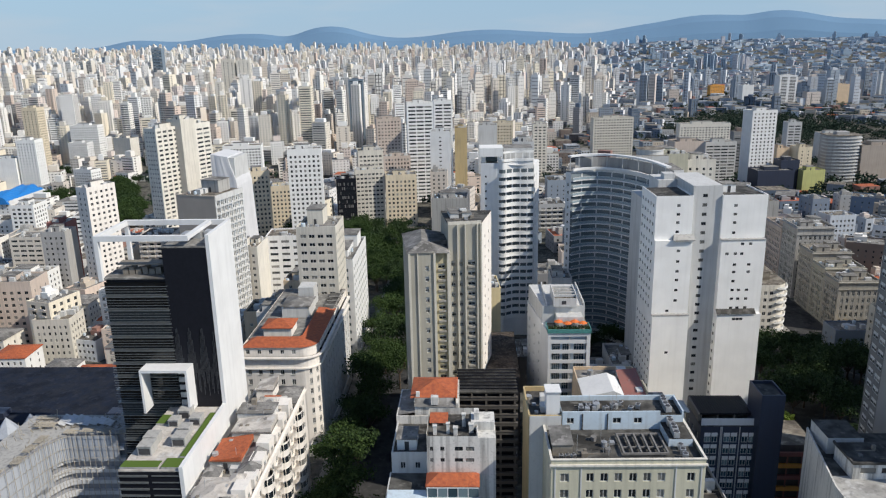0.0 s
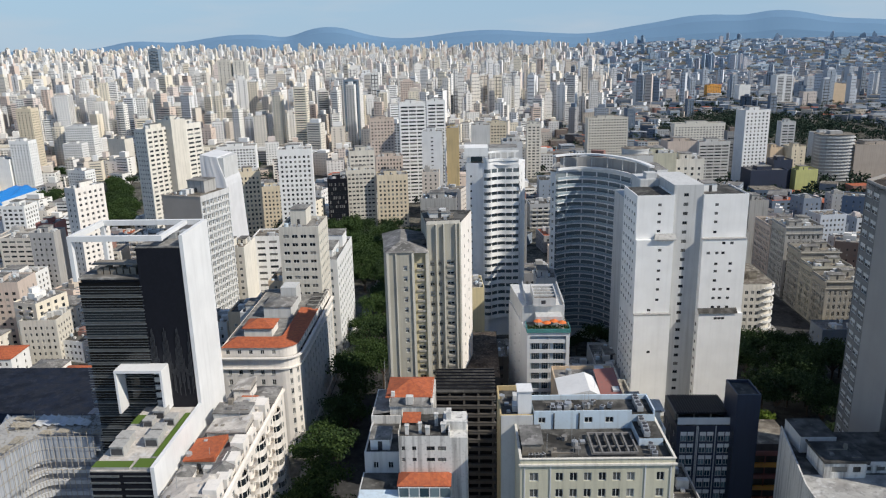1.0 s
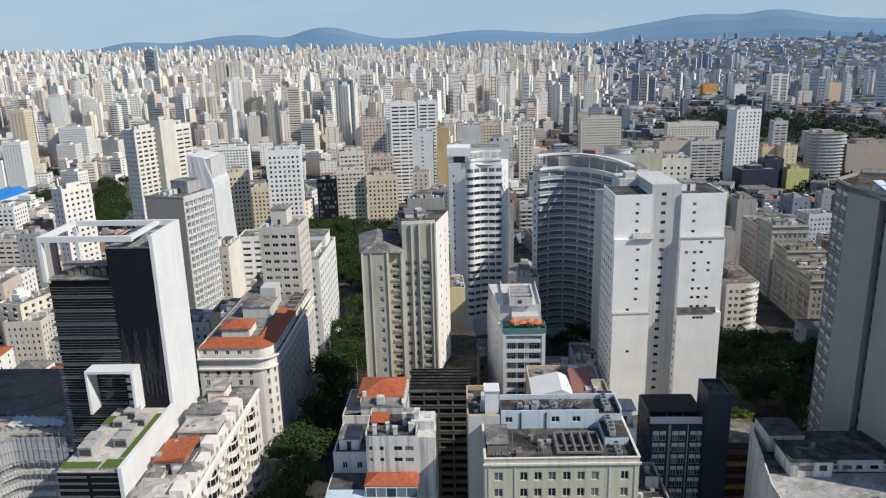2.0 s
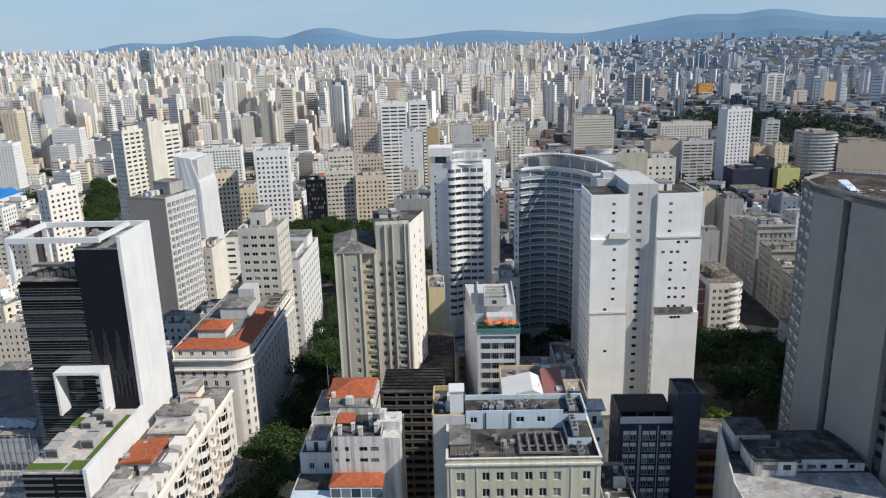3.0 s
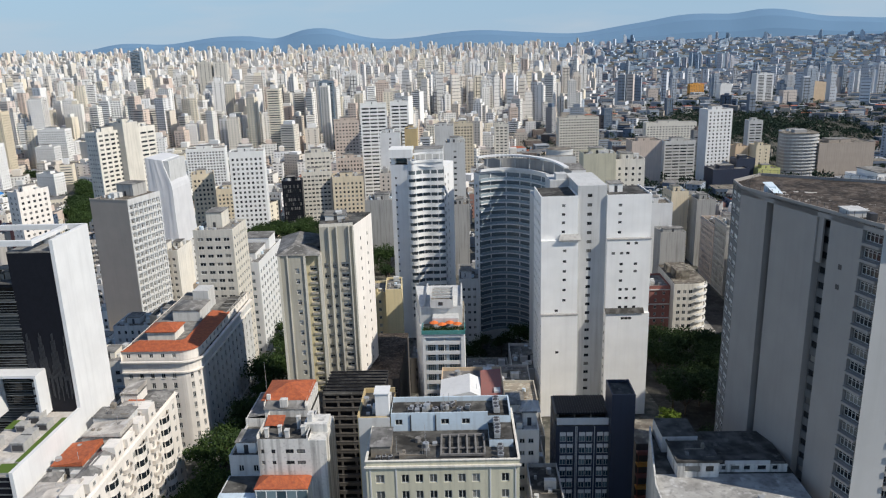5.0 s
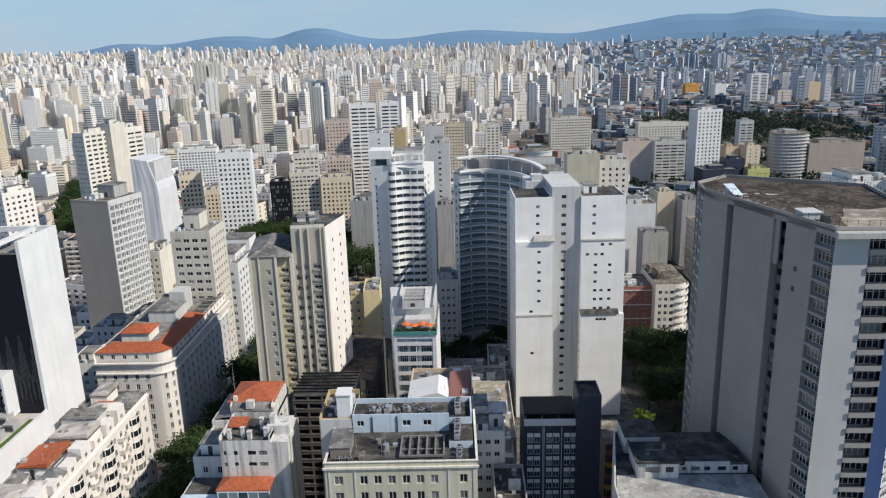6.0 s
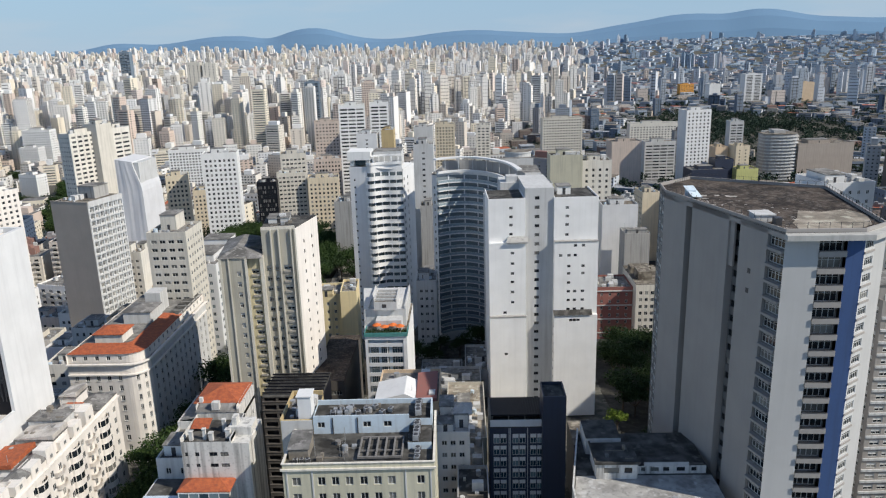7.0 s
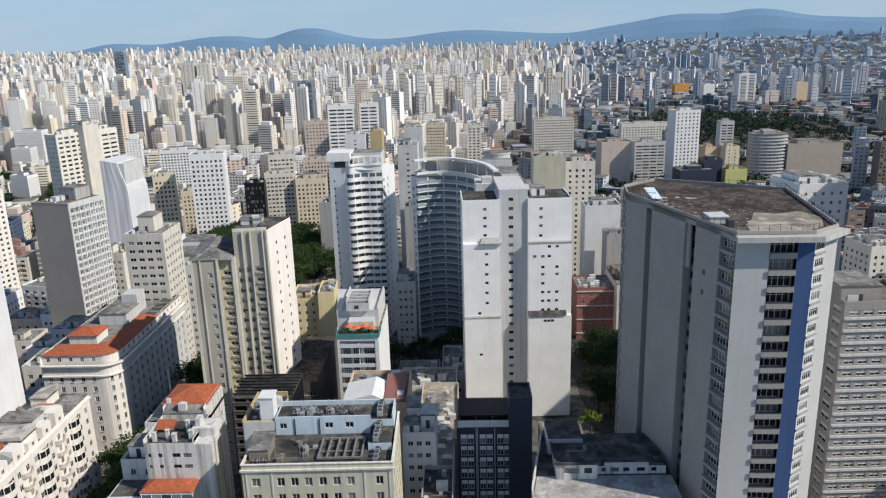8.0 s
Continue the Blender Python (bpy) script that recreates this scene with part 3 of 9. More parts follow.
        part("planter", mb, [CONCRETE, GRASS], ob, "low concrete planter with green grass")
    cab = MB()
    cab.box(0, 0, 0, 2.3, 2.6, 1.7)
    cab.box(-0.1, -0.1, 1.7, 2.4, 2.7, 1.85)
    cab.box(0.2, -0.04, 0.3, 2.1, 0, 1.4, 1)
    me = cab.mesh("plant_box", [CONCRETE, FRAME_D])
    for x, y, s in ((14, -21, 1.2), (13.6, -17.2, 1.15), (19.6, -17.5, 1.2), (19.2, -13.0, 1.0), (20.0, -8.6, 1.0), (15.6, -9.2, 0.9), (16.4, -5.6, 1.1)):
        part("plant_box", me, None, ob, "beige ventilation box", at=pose(x, y, 35.7) @ Matrix.Diagonal((s, s, s, 1)))


# ---- white twin-slab tower ----
def white_twin():
    ob = thing("apartment_tower", "tall white apartment tower of two blank slabs around a window shaft", "apartment building", 54, 214.6, 0, 2.0)
    tiers = ((0, 33.9, 0.0), (33.9, 57.0, 1.2), (57.0, 69.6, 2.6))
    spots = {0: {0: [(4.9, 21.8)], 1: [(4.7, 35.0)] + [(7.0, z) for z in (38.3, 41.6, 44.8, 47.5, 50.6, 53.9)], 2: [(6.7, z) for z in (59.4, 62.2, 64.7, 67.4)]},
             1: {0: [(5.1, 32.4), (6.2, 32.4), (7.3, 32.4)], 1: [(4.4, z) for z in (35.6, 38.5, 41.3, 44.1, 47.0, 49.3, 52.7)] + [(6.3, z) for z in (35.6, 38.5, 41.3, 52.7, 55.7)] + [(8.7, z) for z in (35.6, 38.5, 41.3, 47.0, 49.3, 55.7)] + [(1.9, 52.7)],
                 2: [(3.9, z) for z in (58.8, 61.9, 64.5, 67.1)]}}
    for s, (xa, xb) in enumerate(((0.0, 11.0), (19.6, 32.8))):
        mb, opens = MB(), []
        for k, (za, zb, off) in enumerate(tiers):
            # front face, cut where the odd windows sit
            marks = spots[s][k]
            cols = sorted({round(x, 1) for x, z in marks})
            u = 0.0
            for cx in cols:
                zs = sorted(z for x, z in marks if round(x, 1) == cx)
                if cx - 0.5 < u:
                    continue
                mb.poly([(xa + u, off, za), (xa + cx - 0.5, off, za), (xa + cx - 0.5, off, zb), (xa + u, off, zb)])
                sub = MB()
                op = facade(sub, xa + cx - 0.5, off, 0, 1.0, za, zb, [(0.0, 1.0)], [(max(za + 0.1, z - 0.45), min(zb - 0.1, z + 0.35)) for z in zs])
                n = len(mb.v)
                mb.v += sub.v
                mb.f += [tuple(n + i for i in f) for f in sub.f]
                mb.m += sub.m
                opens += op
                u = cx + 0.5
            mb.poly([(xa + u, off, za), (xb, off, za), (xb, off, zb), (xa + u, off, zb)])
            n = int((zb - za) / 2.83)
            rows = [(za + 0.9 + 2.83 * j, za + 2.0 + 2.83 * j) for j in range(n)]
            opens += facade(mb, xa, 19.0, 270, 19.0 - off, za, zb, [(1.2 + 3.0 * j, 2.3 + 3.0 * j) for j in range(6) if 2.3 + 3.0 * j < 18.5 - off], rows)
            opens += facade(mb, xb, off, 90, 19.0 - off, za, zb, [(1.2 + 3.4 * j, 2.3 + 3.4 * j) for j in range(5) if 2.3 + 3.4 * j < 18.5 - off], rows)
            mb.poly([(xa, off, zb), (xb, off, zb), (xb, 19, zb), (xa, 19, zb)])
        part("wall", mb, [FRESHWHITE], ob)
        add_windows(ob, opens, "sash", FRAME_D)
        mb = MB()
        mb.box(xa + 0.3, 2.9, 69.62, xb - 0.3, 18.7, 69.75)
        mb.box(xa, 2.6, 69.6, xb, 2.85, 70.2, 1)
        mb.box(xa, 2.85, 69.6, xa + 0.25, 18.9, 70.2, 1)
        mb.box(xb - 0.25, 2.85, 69.6, xb, 18.9, 70.2, 1)
        part("roof", mb, [ROOF_D, FRESHWHITE], ob)
        lower, upper = MB(), MB()
        if s == 0:
            lower.box(xa - 0.1, -0.1, 33.7, xb + 0.1, 1.3, 34.1)
            upper.box(xa + 5.4, 0.4, 56.9, xb + 0.5, 2.7, 57.3)
            upper.poly([(xa + 5.0, 0.3, 57.3), (xb + 0.6, 0.3, 57.3), (xb + 0.6, 2.6, 58.6), (xa + 5.8, 2.6, 58.6)])
        else:
            lower.poly([(xa - 0.2, -0.4, 34.0), (xb - 1.6, -0.4, 34.0), (xb - 1.6, 1.2, 35.3), (xa - 0.2, 1.2, 35.3)], 1)
            upper.box(xa, 1.0, 56.8, xb, 2.7, 57.1)
        part("ledge", lower, [CONCRETE, ROOF_D], ob, "weathered lower ledge")
        part("ledge", upper, [CONCRETE, ROOF_D], ob, "weathered upper ledge")
    mb = MB()
    opens = facade(mb, 11.0, 3.4, 0, 8.6, 0, 73.0, [(2.9, 4.3)], [(1.6 + 2.83 * k, 2.6 + 2.83 * k) for k in range(25)])
    facade(mb, 19.6, 3.4, 90, 22.8, 60, 73.0)
    facade(mb, 11.0, 26.2, 270, 22.8, 60, 73.0)
    mb.poly([(11.0, 3.4, 73), (19.6, 3.4, 73), (19.6, 26.2, 73), (11.0, 26.2, 73)])
    part("shaft_wall", mb, [GREY_W], ob, "grey-white stair shaft wall with one window a floor")
    add_windows(ob, opens, "sash", FRAME_D)
    mb = MB()
    mb.box(0.4, 19.0, 0, 32.4, 34.0, 66.0)
    part("rear_block", mb, [GREY_W], ob, "grey rear wing")
    mb = MB()
    mb.box(5.0, 19.0, 66.0, 10.9, 30.0, 72.0)
    part("tank_room", mb, [GREY_W], ob)
    mb = MB()
    mb.box(7.0, 20.0, 72.0, 10.4, 24.0, 73.8)
    part("tank_room", mb, [GREY_W], ob)
    roof_house(ob, 21.5, 9, 25.5, 14, 69.7, 72.4, WHITE)


# ---- beige tower with pilasters ----
def beige_tower():
    ob = thing("apartment_tower", "beige apartment tower with vertical piers and a fibre-cement hipped roof", "apartment building", -16.8, 183.4, 0, 9.0)
    X1, X2, X3 = 7.0, 10.9, 19.7
    mb, mb2, side = MB(), MB(), MB()
    rows = [(1.0 + 2.85 * k, 2.4 + 2.85 * k) for k in range(21)]
    o1 = facade(mb, 0, 0, 0, X1, 0, 63.2, [(4.3, 5.3)], rows, 0.4)
    facade(mb, X1, 0, 90, 1.6, 0, 63.2)
    facade(mb, 0, 20, 270, 20, 0, 63.2)
    part("wall", mb, [BEIGE_O], ob)
    mb = MB()
    o2 = facade(mb, X1, 1.6, 0, X2 - X1, 0, 62.4, [(0.9, 2.8)], rows, 0.8)
    part("middle_wall", mb, [YELLOWISH], ob, "yellowish middle bay")
    o3 = facade(mb2, X2, 3.4, 0, X3 - X2, 0, 69.2, [(0.7, 1.9), (2.9, 3.8), (5.2, 7.2)], rows, 0.8)
    o4 = facade(side, X3, 3.4, 70, 15.5, 0, 69.2, [(5.0, 5.8), (10.6, 11.4)], [(1.2 + 2.85 * k, 2.2 + 2.85 * k) for k in range(23)])
    facade(mb2, X2, 20.2, 270, 16.8, 55, 69.2)
    mb2.poly([(X3 + 5.3, 17.97, 0), (X2, 20.2, 0), (X2, 20.2, 69.2), (X3 + 5.3, 17.97, 69.2)])
    part("tower_wall", mb2, [BEIGE_T], ob, "paler beige taller part")
    part("side_wall", side, [WARMWHITE], ob, "pale blank side wall")
    add_windows(ob, o1 + o2 + o3, "blind", FRAME)
    add_windows(ob, o4, "sash", FRAME_D)
    for x, y, z, w, dd in ((0, -0.4, 63.2, 0.6, 0.5), (2.3, -0.4, 63.0, 0.3, 0.5), (6.5, -0.4, 62.8, 0.6, 0.5), (10.2, 1.0, 62.5, 0.9, 2.4), (13.2, 2.7, 69.2, 0.3, 0.8), (15.2, 2.7, 69.2, 0.3, 0.8), (18.4, 2.7, 69.2, 0.3, 0.8), (19.4, 2.9, 69.3, 0.4, 0.6)):
        mb = MB()
        mb.box(x, y, 0, x + w, y + dd, z)
        part("pier", mb, [PIERBEIGE], ob)
    box = MB()
    box.box(0, -0.35, 0, 2.1, 0, 0.55)
    me = box.mesh("window_box", [DARKBEIGE])
    for k in range(21):
        part("window_box", me, None, ob, at=pose(X1 + 0.8, 1.6, 0.4 + 2.85 * k))
        part("window_box", me, None, ob, at=pose(X2 + 5.15, 3.4, 0.4 + 2.85 * k))
    mb = MB()
    a, b2, c, d = (-0.3, -0.5, 63.2), (X2, -0.2, 62.6), (X2, 20.3, 63.2), (-0.3, 20.3, 63.2)
    r0, r1 = (4.0, 5.0, 64.9), (5.0, 17, 65.2)
    mb.poly([a, b2, r0])
    mb.poly([b2, c, r1, r0])
    mb.poly([c, d, r1])
    mb.poly([d, a, r0, r1])
    part("roof", mb, [FIBRE], ob, "stained fibre-cement hipped roof")
    mb = MB()
    mb.box(6.6, 6.0, 62.0, X2 - 0.05, 13, 64.5)
    part("light_well", mb, [ROOF_D], ob, "dark sunken light well")
    mb = MB()
    ring = [(X2 + 0.1, 3.6), (X3 - 0.1, 3.6), (X3 + 5.1, 17.8), (X2 + 0.1, 20.0)]
    mb.prism(ring, 69.0, 69.4)
    mb.box(X2, 3.4, 69.2, X3, 3.65, 70.0, 1)
    part("roof", mb, [ROOF_D, BEIGE_L], ob)
    clutter(ob, 8, 12, 69.4, 12, 91, X2 + 1, 5)
    roof_house(ob, X2 + 1.5, 10, X2 + 7, 16, 69.4, 70.9, GREY_W)
    mb = MB()
    mb.box(8.0, -9.5, 0, 24.0, 1.4, 24.0, 0, 1)
    part("podium", mb, [DECK, ROOF_D], ob, "dark podium roof")
    # hidden wing added behind the tower so its shadow reaches the avenue front
    mb = MB()
    mb.box(1.0, 20.1, 0, 10.0, 36.0, 54.0, 0, 1)
    part("rear_wing", mb, [BEIGE_O, FIBRE], ob, "plain hidden rear wing added for its shadow")


def car_park():
    ob = thing("car_park", "dark open-deck parking building with stacked concrete parapets", "car park", -4.5, 168)
    # solid black box fills the decks, standing for their inner shade
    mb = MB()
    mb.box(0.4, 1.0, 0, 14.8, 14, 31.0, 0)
    part("deck_core", mb, [BLACKCLAD], ob, "black filling for the shade inside the decks")
    slab = MB()
    slab.box(0, 0, 0, 15.2, 1.0, 0.85)
    slab.box(0, -0.15, 0.8, 15.2, 0.1, 1.0)
    me = slab.mesh("parapet", [DECK])
    for k in range(13):
        part("parapet", me, None, ob, at=pose(0, 0, 1.2 + 2.35 * k))
    for i in range(5):
        mb = MB()
        mb.box(i * 3.55, 0.1, 0, i * 3.55 + 0.5, 0.7, 31)
        part("column", mb, [DECK], ob)
    roof_slab(ob, 15.2, 14, 31.6, ROOF_D)
    mb = MB()
    for k in range(7):
        mb.box(0, 1 + k * 1.8, 32.0, 15.2, 1.25 + k * 1.8, 32.35)
    part("roof_beam", mb, [BLACKCLAD], ob, "dark roof purlins", kind="stuff")


# ---- white balcony tower and the curved tower ----
def arc_points(pts, n=22):
    """A smooth line through a few plan points."""
    out = []
    for i in range(len(pts) - 1):
        p0, p1, p2, p3 = pts[max(i - 1, 0)], pts[i], pts[i + 1], pts[min(i + 2, len(pts) - 1)]
        for k in range(n // (len(pts) - 1)):
            t = k / (n // (len(pts) - 1))
            out.append(tuple(0.5 * ((2 * b) + (c - a) * t + (2 * a - 5 * b + 4 * c - d) * t * t + (3 * b - a - 3 * c + d) * t ** 3) for a, b, c, d in zip(p0, p1, p2, p3)))
    return out + [pts[-1]]


def offset_line(line, d):
    """The line moved to its right-hand side (towards the viewer for a line that runs left to right)."""
    out = []
    for i, p in enumerate(line):
        a, b = line[max(i - 1, 0)], line[min(i + 1, len(line) - 1)]
        t = Vector((b[0] - a[0], b[1] - a[1])).normalized()
        out.append((p[0] + t.y * d, p[1] - t.x * d))
    return out


def band(mb, inner, outer, z0, z1, m=0, top=None):
    """A solid strip between two plan lines."""
    pts = list(outer) + list(reversed(inner))
    n = len(inner)
    for i in range(n - 1):
        a, b, c, d = outer[i], outer[i + 1], inner[i + 1], inner[i]
        mb.poly([(*a, z0), (*b, z0), (*b, z1), (*a, z1)], m)
        mb.poly([(*a, z1), (*b, z1), (*c, z1), (*d, z1)], m if top is None else top)
        mb.poly([(*d, z0), (*c, z0), (*b, z0), (*a, z0)], m)
        mb.poly([(*c, z0), (*d, z0), (*d, z1), (*c, z1)], m)
    for i in (0, n - 1):
        mb.poly([(*outer[i], z0), (*outer[i], z1), (*inner[i], z1), (*inner[i], z0)], m)


def balcony_floors(ob, line, z0, step, count, wall, glass_mat, depth=1.3, rail=0.95, post=2.4, label="", front=None):
    """Curved balconies with solid fronts over a glazed wall, one balcony object a floor."""
    mb = MB()
    for a, b in zip(line, line[1:]):
        mb.poly([(*a, z0), (*b, z0), (*b, z0 + step * count), (*a, z0 + step * count)])
    part("glazed_wall", mb, [glass_mat], ob, "recessed glazing behind the balconies")
    outer, mid, soffit = offset_line(line, depth), offset_line(line, depth - 0.15), line
    fl = MB()
    band(fl, soffit, mid, -0.2, 0.0)
    band(fl, mid, outer, -0.3, 0.12)
    band(fl, mid, offset_line(line, depth - 0.03), 0.12, rail, 1)
    band(fl, offset_line(line, depth - 0.2), outer, rail, rail + 0.08)
    me = fl.mesh("balcony", [wall, front or wall])
    wallbits = MB()
    acc = 0.0
    for i in range(1, len(line) - 1):
        a, b = Vector(line[i - 1]), Vector(line[i])
        acc += (b - a).length
        if acc > post:
            acc = 0.0
            t = (b - a).normalized()
            n = Vector((t.y, -t.x))
            p, q = b - t * 0.24, b + t * 0.24
            o = n * 0.12
            wallbits.poly([(*(p + o), 0.0), (*(q + o), 0.0), (*(q + o), step), (*(p + o), step)])
            wallbits.poly([(*(p + o), 0.0), (*(p + o), step), (*p, step), (*p, 0.0)])
            wallbits.poly([(*q, 0.0), (*q, step), (*(q + o), step), (*(q + o), 0.0)])
    me2 = wallbits.mesh("glazing_frame", [wall])
    for k in range(count):
        part("balcony", me, None, ob, label, at=pose(0, 0, z0 + step * k + 0.3))
        part("glazing_frame", me2, None, ob, at=pose(0, 0, z0 + step * k), kind="stuff")


def balcony_tower():
    ob = thing("apartment_tower", "slender white apartment tower with wavy stacked balconies", "apartment building", 0, 0)
    line = arc_points([(10.0, 281.5), (11.6, 280.9), (13.8, 282.4), (16.5, 283.4), (20.0, 283.2), (23.2, 283.6)])
    balcony_floors(ob, line, 8, 2.86, 21, WHITE, GLASS_P, 1.2, 1.2, 2.6)
    mb, opens = MB(), []
    ang = math.degrees(math.atan2(-0.9, 6.9))
    opens += facade(mb, 3.1, 282.4, ang, 7.0, 0, 70.5, [(1.6, 2.2)], [(2 + 2.86 * k, 2.8 + 2.86 * k) for k in range(23)])
    o2 = facade(mb, 23.4, 283.6, 78, 16, 0, 69.0, [(1.0, 2.6), (6, 7.2)], [(1.2 + 2.86 * k, 2.6 + 2.86 * k) for k in range(23)])
    mb.poly([(26.7, 299.3, 0), (4, 302, 0), (4, 302, 70), (26.7, 299.3, 69)])
    mb.poly([(4, 302, 0), (3.1, 282.4, 0), (3.1, 282.4, 70.5), (4, 302, 70)])
    mb.poly([(3.1, 282.4, 70), (10.0, 281.5, 70), (23.4, 283.6, 69), (26.7, 299.3, 69), (4, 302, 70)])
    for a, b in zip(line, line[1:]):
        mb.poly([(*a, 0), (*b, 0), (*b, 8), (*a, 8)])
        mb.poly([(*a, 68.0), (*b, 68.0), (*b, 71.0), (*a, 71.0)])
    part("wall", mb, [WHITE_B], ob)
    add_windows(ob, opens, "bare")
    add_windows(ob, o2, "sash", FRAME)
    mb = MB()
    ring = offset_line(line, 0.4)
    band(mb, line, ring, 71.0, 72.0)
    up = [(x, y + 0.8) for x, y in line]
    band(mb, [(x, y + 0.6) for x, y in up], up, 74.0, 74.7)
    for i in range(0, len(up), 3):
        mb.box(up[i][0] - 0.2, up[i][1], 70, up[i][0] + 0.2, up[i][1] + 0.4, 74)
    part("crown", mb, [WHITE], ob, "white rooftop crown of beams")
    mb = MB()
    mb.box(2.6, 281.6, 73.0, 11.5, 292, 76.2)
    mb.box(3.4, 283.2, 70.5, 5.0, 295, 73.0)
    mb.box(9.4, 283.5, 70.5, 10.6, 295, 73.0)
    mb.box(4.9, 286.0, 70.5, 9.5, 295.0, 73.0, 1)
    part("tank_room", mb, [WHITE, GLASS_B], ob, "white cantilevered tank room")
    mb = MB()
    mb.box(12, 286, 70, 23, 297, 75.5, 0, 1)
    part("penthouse", mb, [GREY_W, ROOF_G], ob)


def curved_tower():
    ob = thing("apartment_tower", "broad curved apartment tower with ribbon balconies in grey-blue shade", "apartment building", 0, 0)
    line = arc_points([(36.6, 276.5), (41.0, 279.3), (47.0, 280.3), (53.0, 277.5), (58.5, 271.0), (62.3, 262.0), (64.5, 250.0)], 36)
    balcony_floors(ob, line, 4, 2.86, 22, WHITE_B, GLASS_P, 1.2, 1.05, 5.2, front=BALC_BLUE)
    mb = MB()
    opens = facade(mb, 34.8, 278.0, -40, 2.4, 0, 67.6, [(0.7, 1.5)], [(2 + 2.86 * k, 3.2 + 2.86 * k) for k in range(22)])
    for a, b in zip(line, line[1:]):
        mb.poly([(*a, 0), (*b, 0), (*b, 4), (*a, 4)])
        mb.poly([(*a, 66.9), (*b, 66.9), (*b, 68.2), (*a, 68.2)])
    back = [(64.5, 250), (77, 252), (74, 285), (58, 300), (38, 294), (34.8, 278.0)]
    for a, b in zip(back, back[1:]):
        mb.poly([(*a, 0), (*b, 0), (*b, 68.2), (*a, 68.2)])
    part("wall", mb, [WHITE_B], ob)
    mb = MB()
    mb.poly([(*p, 68.0) for p in [(34.8, 278)] + line[:-1] + back[:-1]])
    part("roof", mb, [ROOF_G], ob)
    add_windows(ob, opens, "sash", FRAME)
    inner = offset_line(line, -3.0)[5:]
    mb = MB()
    for a, b in zip(inner, inner[1:]):
        mb.poly([(*a, 68.0), (*b, 68.0), (*b, 72.0), (*a, 72.0)])
    part("crown_wall", mb, [MIDGREY], ob, "grey curved roof wall set back")
    mb = MB()
    band(mb, offset_line(line, -2.0), offset_line(line, -0.2), 73.0, 73.6)
    part("ring_canopy", mb, [WHITE_B], ob, "thin white ring canopy over the roof")
    legs = offset_line(line, -0.6)
    for k in range(0, len(legs), 5):
        mb = MB()
        mb.box(legs[k][0] - 0.14, legs[k][1] - 0.14, 68.0, legs[k][0] + 0.14, legs[k][1] + 0.14, 73.0)
        part("canopy_post", mb, [GREY_W], ob)
    rim = offset_line(line, 0.6)
    mb = MB()
    band(mb, rim, offset_line(line, 1.25), 68.0, 68.9)
    part("roof_rail", mb, [WHITE_B], ob)
    mb = MB()
    cx, cy = 67.8, 287.5
    rim_of = lambda r: [(cx + r * math.cos(a * 0.2618), cy + r * math.sin(a * 0.2618)) for a in range(24)]
    mb.prism(rim_of(5.0), 68, 74.0)
    mb.prism(rim_of(5.3), 74.0, 74.5, 0, 1)
    part("water_tank", mb, [GREY_W, ROOF_B], ob, "round pale water tank")
    mb = MB()
    mb.box(65.2, 262, 66.5, 74, 279, 70.2, 0, 1)
    part("machine_room", mb, [WHITE_B, ROOF_G], ob)
    mb = MB()
    mb.box(60, 279.5, 68, 73, 283, 72.6, 0, 1)
    part("stair_room", mb, [GREY_W, ROOF_G], ob)


